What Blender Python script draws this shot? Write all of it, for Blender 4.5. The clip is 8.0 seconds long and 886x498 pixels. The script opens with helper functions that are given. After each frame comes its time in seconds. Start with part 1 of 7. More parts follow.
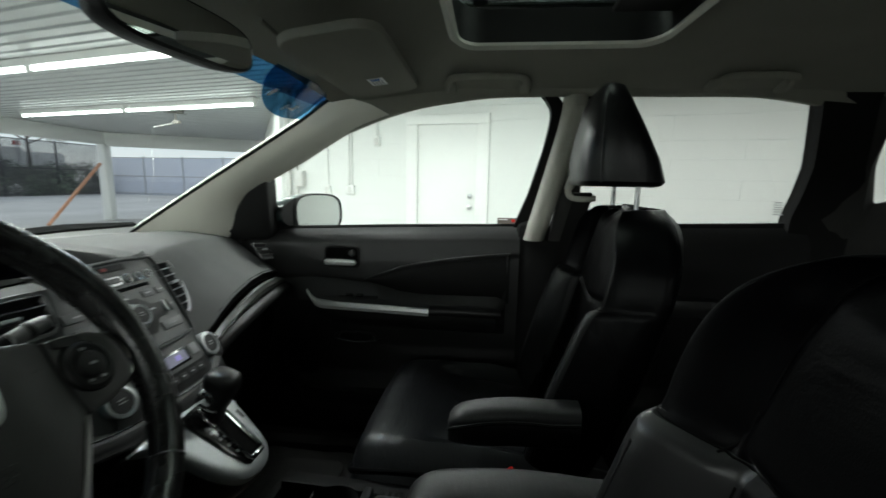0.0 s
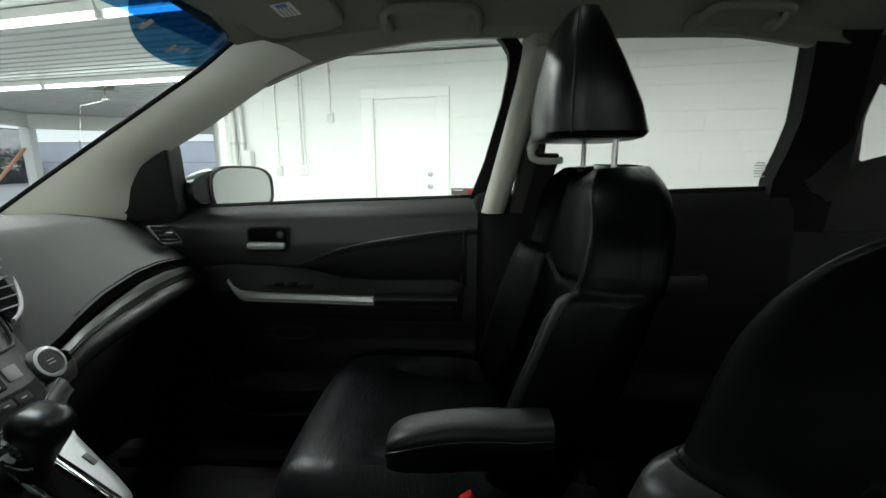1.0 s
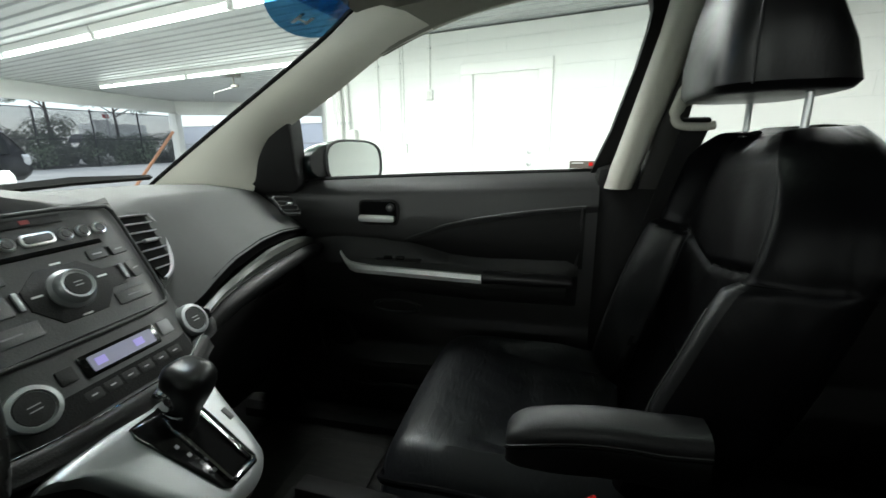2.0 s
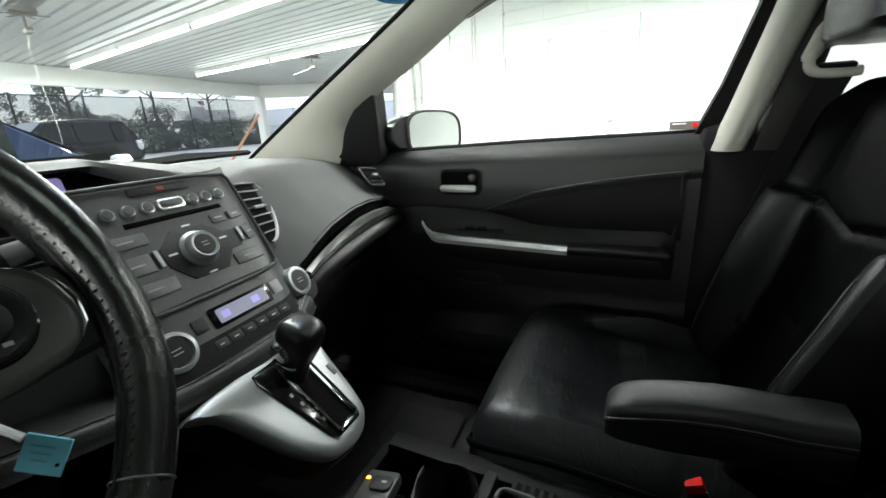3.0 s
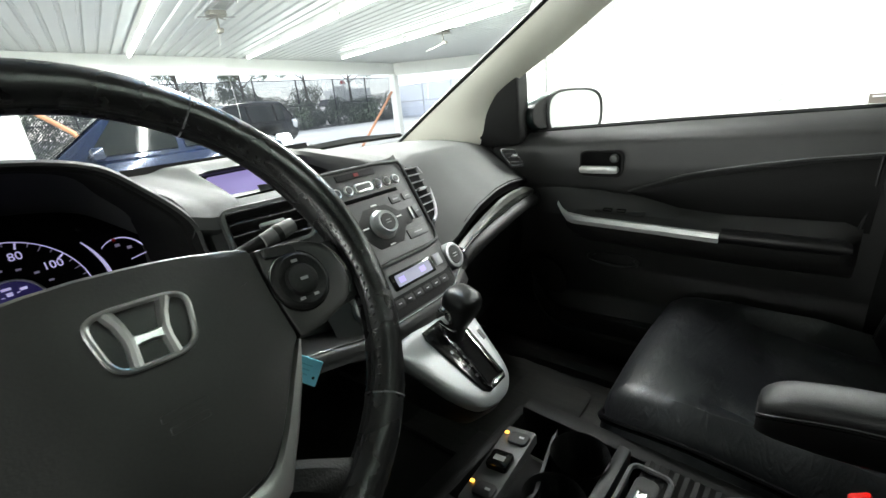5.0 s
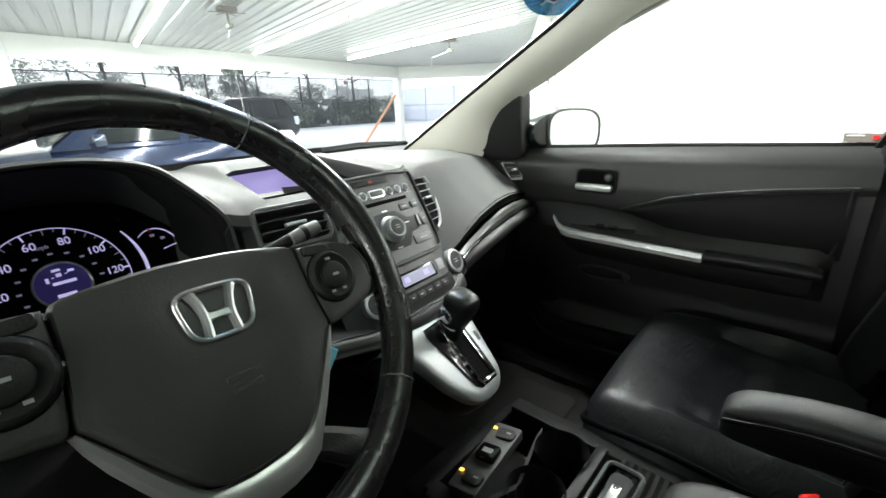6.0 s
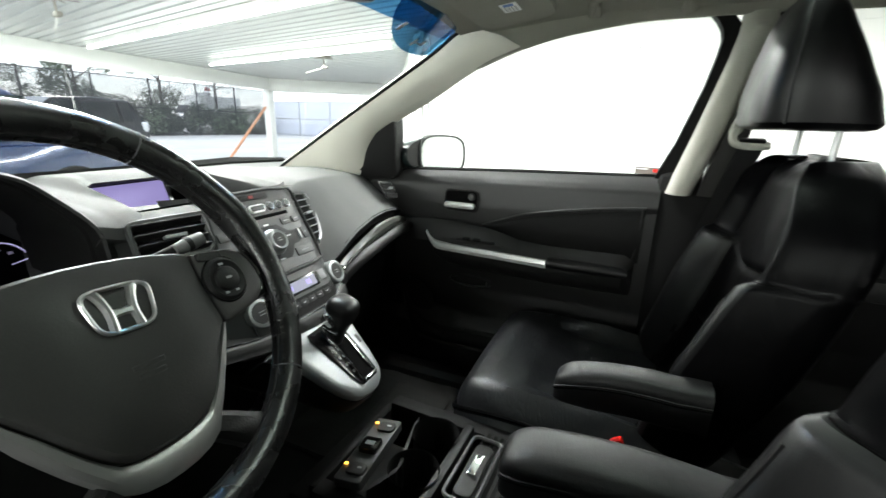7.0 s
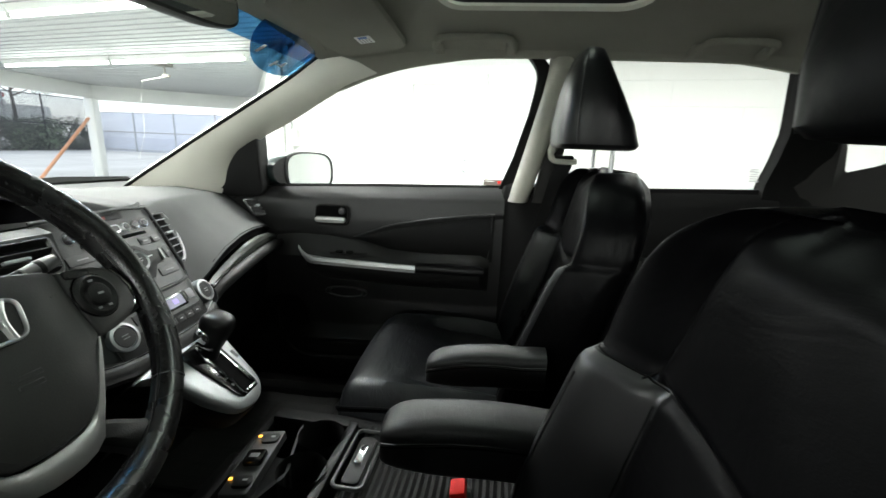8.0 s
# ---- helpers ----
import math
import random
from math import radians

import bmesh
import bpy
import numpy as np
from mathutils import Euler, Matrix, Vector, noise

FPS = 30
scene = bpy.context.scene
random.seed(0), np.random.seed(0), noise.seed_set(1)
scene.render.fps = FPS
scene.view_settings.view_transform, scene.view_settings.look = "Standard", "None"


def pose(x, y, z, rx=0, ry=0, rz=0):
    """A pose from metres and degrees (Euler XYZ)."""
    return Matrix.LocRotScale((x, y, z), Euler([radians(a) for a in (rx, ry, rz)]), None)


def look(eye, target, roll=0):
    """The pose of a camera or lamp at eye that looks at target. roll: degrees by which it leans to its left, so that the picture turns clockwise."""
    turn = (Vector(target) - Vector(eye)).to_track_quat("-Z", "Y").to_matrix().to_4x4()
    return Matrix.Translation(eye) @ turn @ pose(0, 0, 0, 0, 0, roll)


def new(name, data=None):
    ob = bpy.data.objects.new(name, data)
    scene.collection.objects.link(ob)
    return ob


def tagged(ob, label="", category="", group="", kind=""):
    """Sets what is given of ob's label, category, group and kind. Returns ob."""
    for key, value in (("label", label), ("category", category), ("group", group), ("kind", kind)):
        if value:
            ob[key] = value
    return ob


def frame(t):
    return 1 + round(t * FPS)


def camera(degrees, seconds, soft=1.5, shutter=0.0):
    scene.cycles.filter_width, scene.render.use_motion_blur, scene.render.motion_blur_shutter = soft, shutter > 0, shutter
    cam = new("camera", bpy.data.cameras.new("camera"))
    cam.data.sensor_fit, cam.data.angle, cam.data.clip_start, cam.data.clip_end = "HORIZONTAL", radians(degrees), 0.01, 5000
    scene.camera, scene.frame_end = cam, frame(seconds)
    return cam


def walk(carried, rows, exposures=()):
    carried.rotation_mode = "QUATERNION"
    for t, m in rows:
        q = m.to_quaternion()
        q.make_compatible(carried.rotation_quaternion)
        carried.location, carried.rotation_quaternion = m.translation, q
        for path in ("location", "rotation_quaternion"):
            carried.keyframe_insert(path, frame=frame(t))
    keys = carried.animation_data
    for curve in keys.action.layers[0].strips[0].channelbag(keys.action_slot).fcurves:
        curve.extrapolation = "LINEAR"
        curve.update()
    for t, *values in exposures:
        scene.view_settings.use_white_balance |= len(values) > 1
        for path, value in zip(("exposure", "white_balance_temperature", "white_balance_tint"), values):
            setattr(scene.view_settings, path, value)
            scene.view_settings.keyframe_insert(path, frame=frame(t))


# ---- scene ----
# ---------------------------------------------------------------- camera
cam = camera(92.6, 8.0, soft=1.5, shutter=0.3)
PATH = [
    (0, (-0.101, -0.575, 1.287), (-0.296, 1.391, 0.975), 1.1),
    (0.5, (-0.074, -0.471, 1.271), (-0.024, 1.498, 0.922), 0.8),
    (1, (-0.065, -0.389, 1.245), (-0.1, 1.571, 0.848), -0.0),
    (1.5, (-0.088, -0.35, 1.233), (-0.335, 1.586, 0.798), 0.5),
    (2, (-0.123, -0.339, 1.225), (-0.574, 1.548, 0.738), -0.6),
    (3.5, (-0.173, -0.349, 1.205), (-1.06, 1.332, 0.583), -3.5),
    (4, (-0.183, -0.361, 1.207), (-1.229, 1.219, 0.567), -4.7),
    (4.5, (-0.176, -0.387, 1.223), (-1.348, 1.091, 0.558), -6.9),
    (5.8, (-0.159, -0.454, 1.258), (-1.404, 0.967, 0.603), -3.2),
    (6, (-0.15, -0.464, 1.261), (-1.343, 1.005, 0.616), -1.9),
    (6.5, (-0.125, -0.497, 1.272), (-1.11, 1.135, 0.665), 1.1),
    (7, (-0.1, -0.537, 1.275), (-0.824, 1.24, 0.709), 1.9),
    (7.5, (-0.078, -0.575, 1.277), (-0.496, 1.31, 0.755), 2.0),
    (8, (-0.065, -0.623, 1.282), (-0.234, 1.312, 0.805), 2.3),
]
EXPOSURES = [(0, -0.5, 6350, 6), (0.5, -0.53, 6350, 6), (1.0, -0.33, 6350, 6), (1.5, -0.07, 6400, 7), (2.0, 0.1, 6400, 7), (3.5, 0.65, 6450, 9), (4.5, 0.9, 6500, 10), (6.0, 1.1, 6500, 10), (7.0, 1.0, 6500, 10), (8.0, 0.7, 6500, 10)]
walk(cam, [(t, look(eye, target, roll)) for t, eye, target, roll in PATH], EXPOSURES)

# ---------------------------------------------------------------- light
GM = pose(0, 0, 0, 0, 0, -13)          # the garage stands 13 degrees askew to the car
CEIL = 2.5

world = bpy.data.worlds.new("sky")
scene.world = world
world.use_nodes = True
wn = world.node_tree.nodes
sky = wn.new("ShaderNodeTexSky")
sky.sky_type, sky.sun_disc = "NISHITA", False
sky.sun_elevation, sky.sun_rotation = radians(38), radians(250)
sky.air_density, sky.dust_density = 1.0, 0.6
wn["Background"].inputs[1].default_value = 0.15
cloud = wn.new("ShaderNodeMix")                  # a bright, thinly clouded sky
cloud.data_type = "RGBA"
cloud.inputs["Factor"].default_value = 0.65
cloud.inputs["B"].default_value = (9.0, 9.6, 10.6, 1)
world.node_tree.links.new(sky.outputs[0], cloud.inputs["A"])
world.node_tree.links.new(cloud.outputs["Result"], wn["Background"].inputs[0])

sun = new("sun", bpy.data.lights.new("sun", "SUN"))
sun.data.energy, sun.data.angle, sun.data.color = 1.2, radians(14), (1.0, 0.96, 0.9)
sun.matrix_world = pose(0, 0, 20, 52, 0, -110)

TUBE_ROWS = [(4.9, -10.6, -4.9), (2.55, -10.3, 3.2), (0.42, -9.8, 3.4), (-4.9, -6.0, 6.0), (-6.2, -6.0, 6.0)]    # across, from, to: rows of tubes under the ceiling; the last two, unseen, added as side fill
for ty, tx0, tx1 in TUBE_ROWS:
    lamp = new("tube_light", bpy.data.lights.new("tube_light", "AREA"))
    lamp.data.shape, lamp.data.size, lamp.data.size_y = "RECTANGLE", tx1 - tx0, 0.09
    lamp.data.energy, lamp.data.color = (30.0 if ty > 0 else 36.0) * (tx1 - tx0), (0.97, 1.0, 0.96)
    lamp.matrix_world = GM @ pose((tx0 + tx1) / 2, ty, CEIL - 0.16)


# ---------------------------------------------------------------- materials
def mat(name, color, rough=0.5, metal=0.0, bump=0.0, scale=200.0, vary=0.15, vscale=9.0, coat=0.0, spec=0.5, stretch=(1, 1, 1), rvary=0.1, wrinkle=0.0, wscale=14.0):
    """A painted, moulded or woven surface: two scales of tone, fine relief and uneven gloss."""
    m = bpy.data.materials.new(name)
    m.use_nodes = True
    nt = m.node_tree
    b = nt.nodes["Principled BSDF"]
    b.inputs["Metallic"].default_value, b.inputs["Roughness"].default_value = metal, rough
    b.inputs["Coat Weight"].default_value, b.inputs["Specular IOR Level"].default_value = coat, spec
    tc = nt.nodes.new("ShaderNodeTexCoord")
    mp = nt.nodes.new("ShaderNodeMapping")
    mp.inputs["Scale"].default_value = stretch
    nt.links.new(tc.outputs["Object"], mp.inputs[0])
    big, small = nt.nodes.new("ShaderNodeTexNoise"), nt.nodes.new("ShaderNodeTexNoise")
    big.inputs["Scale"].default_value, big.inputs["Detail"].default_value = vscale, 5
    small.inputs["Scale"].default_value, small.inputs["Detail"].default_value = scale, 3
    for n in (big, small):
        nt.links.new(mp.outputs[0], n.inputs["Vector"])
    mix = nt.nodes.new("ShaderNodeMix")
    mix.data_type = "RGBA"
    mix.inputs["A"].default_value = (*[c * (1 - vary) for c in color], 1)
    mix.inputs["B"].default_value = (*[min(1, c * (1 + vary)) for c in color], 1)
    add = nt.nodes.new("ShaderNodeMath")
    add.operation = "MULTIPLY_ADD"
    add.inputs[1].default_value = 0.4
    nt.links.new(small.outputs["Fac"], add.inputs[0])
    sc = nt.nodes.new("ShaderNodeMath")
    sc.operation = "MULTIPLY_ADD"
    sc.inputs[1].default_value, sc.inputs[2].default_value = 1.2, -0.3
    nt.links.new(big.outputs["Fac"], sc.inputs[0])
    nt.links.new(sc.outputs[0], add.inputs[2])
    nt.links.new(add.outputs[0], mix.inputs["Factor"])
    nt.links.new(mix.outputs["Result"], b.inputs["Base Color"])
    rr = nt.nodes.new("ShaderNodeMath")
    rr.operation = "MULTIPLY_ADD"
    rr.inputs[1].default_value, rr.inputs[2].default_value = rvary, max(0.02, rough - rvary / 2)
    nt.links.new(big.outputs["Fac"], rr.inputs[0])
    nt.links.new(rr.outputs[0], b.inputs["Roughness"])
    if bump:
        bp = nt.nodes.new("ShaderNodeBump")
        bp.inputs["Strength"].default_value, bp.inputs["Distance"].default_value = bump, 0.002
        nt.links.new(small.outputs["Fac"], bp.inputs["Height"])
        nt.links.new(bp.outputs[0], b.inputs["Normal"])
    if wrinkle:
        # soft creases: a ridged, bent noise under the fine grain
        wr = nt.nodes.new("ShaderNodeTexNoise")
        wr.inputs["Scale"].default_value, wr.inputs["Detail"].default_value, wr.inputs["Distortion"].default_value = wscale, 4, 1.2
        wmap = nt.nodes.new("ShaderNodeMapping")
        wmap.inputs["Scale"].default_value, wmap.inputs["Rotation"].default_value = (2.6, 0.8, 1.0), (0, 0, 0.5)
        nt.links.new(tc.outputs["Object"], wmap.inputs[0])
        nt.links.new(wmap.outputs[0], wr.inputs["Vector"])
        cen, rid = nt.nodes.new("ShaderNodeMath"), nt.nodes.new("ShaderNodeMath")
        cen.operation, cen.inputs[1].default_value = "SUBTRACT", 0.5
        rid.operation = "ABSOLUTE"
        nt.links.new(wr.outputs["Fac"], cen.inputs[0])
        nt.links.new(cen.outputs[0], rid.inputs[0])
        wb = nt.nodes.new("ShaderNodeBump")
        wb.inputs["Strength"].default_value, wb.inputs["Distance"].default_value = wrinkle, 0.02
        nt.links.new(rid.outputs[0], wb.inputs["Height"])
        if bump:
            nt.links.new(wb.outputs[0], bp.inputs["Normal"])
        else:
            nt.links.new(wb.outputs[0], b.inputs["Normal"])
    return m


def glow(name, color, strength):
    m = bpy.data.materials.new(name)
    m.use_nodes = True
    b = m.node_tree.nodes["Principled BSDF"]
    b.inputs["Base Color"].default_value = (*color, 1)
    b.inputs["Emission Color"].default_value, b.inputs["Emission Strength"].default_value = (*color, 1), strength
    return m


def clear(name, color, rough=0.0):
    """Thin window glass: mostly see-through, with a little mirror gloss."""
    m = bpy.data.materials.new(name)
    m.use_nodes = True
    nt = m.node_tree
    nt.nodes.remove(nt.nodes["Principled BSDF"])
    tr, gl, mx = nt.nodes.new("ShaderNodeBsdfTransparent"), nt.nodes.new("ShaderNodeBsdfGlossy"), nt.nodes.new("ShaderNodeMixShader")
    fr, pw, sc = nt.nodes.new("ShaderNodeLayerWeight"), nt.nodes.new("ShaderNodeMath"), nt.nodes.new("ShaderNodeMath")
    fr.inputs["Blend"].default_value = 0.5
    pw.operation, pw.inputs[1].default_value = "POWER", 4.5
    sc.operation, sc.inputs[1].default_value, sc.inputs[2].default_value = "MULTIPLY_ADD", 0.8, 0.035
    nt.links.new(fr.outputs["Facing"], pw.inputs[0])
    nt.links.new(pw.outputs[0], sc.inputs[0])
    tr.inputs[0].default_value, gl.inputs["Roughness"].default_value = (*color, 1), rough
    nt.links.new(sc.outputs[0], mx.inputs[0])
    nt.links.new(tr.outputs[0], mx.inputs[1])
    nt.links.new(gl.outputs[0], mx.inputs[2])
    nt.links.new(mx.outputs[0], nt.nodes["Material Output"].inputs[0])
    return m


# One seat leather in copies: dark for shaded backrests, lighter for lit bolsters.
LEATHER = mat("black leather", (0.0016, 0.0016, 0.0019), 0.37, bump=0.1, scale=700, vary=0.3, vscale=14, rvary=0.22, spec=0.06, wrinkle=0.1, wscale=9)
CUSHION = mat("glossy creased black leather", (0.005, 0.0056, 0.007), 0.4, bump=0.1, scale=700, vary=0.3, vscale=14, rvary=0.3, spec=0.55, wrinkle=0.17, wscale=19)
LEATHER_LIT = mat("glossy leather, lit copy", (0.0035, 0.0035, 0.004), 0.36, bump=0.1, scale=700, vary=0.3, vscale=12, rvary=0.24, spec=0.26, wrinkle=0.08, wscale=10)
WORNHIDE_LIT = mat("worn driver's bolster leather, highlight in its colour", (0.0055, 0.0055, 0.006), 0.36, bump=0.08, scale=700, vary=0.3, vscale=10, rvary=0.2, spec=0.4, wrinkle=0.06, wscale=10)
ARMLEATHER = mat("satin black armrest leather", (0.006, 0.006, 0.0065), 0.45, bump=0.14, scale=700, vary=0.25, vscale=10, rvary=0.14, spec=0.34, wrinkle=0.05, wscale=16)
LEATHER_SIDE = mat("black vinyl", (0.007, 0.007, 0.0075), 0.5, bump=0.1, scale=600, vary=0.25, spec=0.3)
THREAD = mat("grey thread", (0.09, 0.09, 0.095), 0.6, vary=0.2)
DASH = mat("dark grey dash plastic", (0.05, 0.052, 0.051), 0.6, bump=0.35, scale=700, vary=0.14, vscale=5, rvary=0.12, spec=0.2)
PLASTIC = mat("black plastic", (0.008, 0.008, 0.008), 0.5, bump=0.25, scale=600, vary=0.2, spec=0.3)
PLASTIC_GLOSS = mat("gloss black plastic", (0.006, 0.006, 0.006), 0.12, vary=0.1, coat=0.3)
PANEL = mat("dark grey panel", (0.031, 0.032, 0.032), 0.42, bump=0.15, scale=500, vary=0.1, spec=0.6)
DOORVINYL = mat("black door vinyl", (0.013, 0.0132, 0.013), 0.48, bump=0.15, scale=500, vary=0.18, spec=0.36)
WHEEL = mat("black steering leather", (0.009, 0.009, 0.009), 0.27, bump=0.12, scale=500, vary=0.35, vscale=30, rvary=0.3, spec=0.75, wrinkle=0.05, wscale=60)
HUB = mat("charcoal airbag plastic", (0.032, 0.0318, 0.0305), 0.45, bump=0.1, scale=600, vary=0.35, vscale=12, rvary=0.2, spec=0.4)
TRIMSILVER = mat("bright silver door trim", (0.62, 0.63, 0.62), 0.36, metal=0.4, vary=0.05, bump=0.05, scale=500)
SILVER = mat("silver painted plastic", (0.33, 0.345, 0.345), 0.4, metal=0.6, vary=0.06, bump=0.05, scale=500)
CHROME = mat("chrome", (0.8, 0.8, 0.8), 0.08, metal=1.0, vary=0.04, rvary=0.05)
BEIGE = mat("pale grey pillar trim", (0.63, 0.62, 0.55), 0.6, bump=0.2, scale=500, vary=0.06, vscale=4)
CLOTH = mat("pale grey headliner cloth", (0.26, 0.255, 0.22), 0.95, bump=0.5, scale=900, vary=0.08, spec=0.1)
CARPET = mat("black carpet", (0.012, 0.012, 0.012), 0.95, bump=1.0, scale=700, vary=0.4, spec=0.1)
RUBBER = mat("black rubber", (0.010, 0.010, 0.010), 0.85, bump=0.3, scale=300, spec=0.08)
# Darker copy of the windscreen pillar trim, for the centre pillar's shade.
PILLAR_SHADED = mat("pale grey pillar trim, shaded copy", (0.38, 0.376, 0.33), 0.9, bump=0.4, scale=900, vary=0.08, spec=0.1)
WOOD = mat("dark wood veneer", (0.024, 0.026, 0.022), 0.42, vary=0.8, vscale=30, scale=90, stretch=(1, 0.25, 6), coat=0.04, spec=0.35)
GLASS = clear("window glass", (0.93, 0.96, 0.94))
TINT = clear("tinted rear glass", (0.66, 0.66, 0.65))
BLUETINT = clear("blue shade band", (0.07, 0.24, 0.46))
BLUEFILM = clear("blue decal film", (0.05, 0.17, 0.32))
SMOKE = clear("smoked roof glass", (0.40, 0.43, 0.41))
BRIGHT = mat("satin chrome", (0.88, 0.88, 0.88), 0.3, metal=1.0, vary=0.04, rvary=0.08)
MIRROR = mat("mirror", (0.9, 0.92, 0.91), 0.02, metal=1.0, vary=0.0, rvary=0.0)
REDBTN = mat("red buckle plastic", (0.6, 0.008, 0.005), 0.5, vary=0.05, spec=0.15)
BLUETAG = mat("pale blue card", (0.16, 0.55, 0.68), 0.7, vary=0.08)
WHITE = mat("white painted block", (0.74, 0.755, 0.735), 0.6, bump=0.6, scale=60, vary=0.04, vscale=2)
WHITEPAINT = mat("white gloss paint", (0.8, 0.81, 0.79), 0.4, bump=0.1, scale=40, vary=0.04, vscale=3)
CEILMETAL = mat("white corrugated steel", (0.42, 0.44, 0.44), 0.35, vary=0.12, vscale=1.5, scale=20, metal=0.15)
CONCRETE = mat("grey concrete", (0.3, 0.3, 0.29), 0.85, bump=0.6, scale=40, vary=0.2, vscale=0.8)
GRAVEL = mat("pale gravel ground", (0.42, 0.42, 0.41), 0.95, bump=0.8, scale=14, vary=0.25, vscale=0.5)
STEEL = mat("galvanised steel", (0.5, 0.51, 0.52), 0.4, metal=0.8, vary=0.1)
DULLSTEEL = mat("dull brown-grey steel", (0.2, 0.19, 0.17), 0.6, metal=0.3, vary=0.2)
ORANGE = mat("orange painted steel", (0.56, 0.27, 0.15), 0.5, vary=0.15)
DARKWALL = mat("dark grey wall paint", (0.3, 0.3, 0.3), 0.8, bump=0.4, scale=60, vary=0.15, vscale=2)
PIPE = mat("grey conduit", (0.62, 0.62, 0.6), 0.5, vary=0.08)
TUBE = glow("fluorescent tube", (0.95, 1.0, 0.96), 9.0)
AMBER = glow("amber indicator", (1.0, 0.45, 0.05), 2.5)
VIOLET = glow("violet display", (0.42, 0.36, 0.75), 0.35)
GAUGE = glow("gauge marking", (0.62, 0.57, 0.95), 0.3)
GAUGEDIM = glow("dim gauge marking", (0.4, 0.36, 0.55), 0.12)
GAUGEBLUE = glow("gauge violet disc", (0.03, 0.022, 0.15), 0.1)
PALELCD = glow("climate display", (0.3, 0.3, 0.42), 0.16)
NAVY = mat("dark blue car paint", (0.006, 0.014, 0.045), 0.15, vary=0.1, coat=0.8, metal=0.3)
BLACKPAINT = mat("black car paint", (0.006, 0.007, 0.009), 0.22, vary=0.1, coat=0.1, spec=0.3)
GREENPAINT = mat("dark green car paint", (0.006, 0.011, 0.0105), 0.3, vary=0.1, coat=0.15, spec=0.3)
DARKGLASS = mat("dark car glass", (0.008, 0.010, 0.011), 0.05, vary=0.0, spec=0.25)
TAIL = mat("red lamp lens", (0.5, 0.02, 0.02), 0.2, vary=0.1)
LENS = mat("clear lamp lens", (0.7, 0.72, 0.74), 0.12, vary=0.1, metal=0.4)
MESHBLACK = mat("black fence mesh", (0.03, 0.032, 0.036), 0.6, vary=0.2)
MESHBLUE = mat("pale blue fence slats", (0.66, 0.69, 0.78), 0.6, vary=0.1, vscale=1.2)
LEAF = mat("hedge leaf", (0.135, 0.17, 0.125), 0.6, vary=0.5, vscale=2, scale=30)
BARK = mat("bark", (0.08, 0.07, 0.06), 0.9, bump=1.0, scale=25, vary=0.3)
PRINT = mat("pale print", (0.75, 0.75, 0.75), 0.6, vary=0.03)
PRINTGREY = mat("grey print", (0.3, 0.3, 0.31), 0.6, vary=0.03)
# Darker than the front trim: the unlit rear is put into its colour.
REARTRIM_SHADED = mat("rear trim with shade in its grey", (0.016, 0.0155, 0.014), 0.7, bump=0.2, scale=500, vary=0.08)
WHEELSILVER = mat("satin grey spoke trim", (0.42, 0.42, 0.41), 0.32, metal=0.7, vary=0.06)
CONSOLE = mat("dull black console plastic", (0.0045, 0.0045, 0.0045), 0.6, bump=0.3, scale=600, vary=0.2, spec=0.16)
GRIPBLACK = mat("polished black grip", (0.007, 0.007, 0.007), 0.3, bump=0.08, scale=600, vary=0.2, spec=0.4)
MATRUBBER = mat("streaked black mat", (0.02, 0.02, 0.019), 0.75, bump=0.5, scale=60, vary=0.5, vscale=14, stretch=(1, 6, 1), spec=0.2)
INSERT = mat("soft black door insert", (0.005, 0.005, 0.005), 0.6, bump=0.2, scale=500, vary=0.2, spec=0.15)
CARD = mat("brown-grey card", (0.10, 0.085, 0.07), 0.7, vary=0.1)
TAGINK = mat("blue ink", (0.11, 0.40, 0.52), 0.7, vary=0.05)
STALKGREY = mat("mid grey satin plastic", (0.13, 0.13, 0.13), 0.4, vary=0.1, spec=0.5)
# Near-black that stands in for the shade in vents, slots, gaps and recesses.
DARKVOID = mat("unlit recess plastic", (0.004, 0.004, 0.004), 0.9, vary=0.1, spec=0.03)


# ---------------------------------------------------------------- mesh helpers
def part(name, bm, material, parent=None, label="", m=None, smooth=True):
    """Links a bmesh as one mesh object, under a thing or a part."""
    bmesh.ops.recalc_face_normals(bm, faces=bm.faces[:])
    me = bpy.data.meshes.new(name)
    bm.to_mesh(me)
    bm.free()
    me.materials.append(material)
    if smooth:
        me.shade_smooth()
        me.set_sharp_from_angle(angle=radians(38))
    ob = new(name, me)
    if m is not None:
        ob.matrix_basis = m
    if parent is not None:
        ob.parent = parent
    if label:
        ob["label"] = label
    return ob


def thing(name, label, category, m=None, group="", kind=""):
    e = new(name)
    e.empty_display_size = 0.05
    if m is not None:
        e.matrix_basis = m
    return tagged(e, label, category, group, kind)


def box(sx, sy, sz, bevel=0.0, seg=2, m=None, bm=None):
    b = bmesh.new()
    bmesh.ops.create_cube(b, size=1, matrix=Matrix.Diagonal((sx, sy, sz, 1)))
    if bevel:
        bmesh.ops.bevel(b, geom=b.edges[:] + b.verts[:], offset=min(bevel, sx * 0.49, sy * 0.49, sz * 0.49), segments=seg, profile=0.5, affect="EDGES")
    if m is not None:
        bmesh.ops.transform(b, matrix=m, verts=b.verts)
    return join(bm, b)


def join(bm, b):
    if bm is None:
        return b
    me = bpy.data.meshes.new("tmp")
    b.to_mesh(me)
    b.free()
    bm.from_mesh(me)
    bpy.data.meshes.remove(me)
    return bm


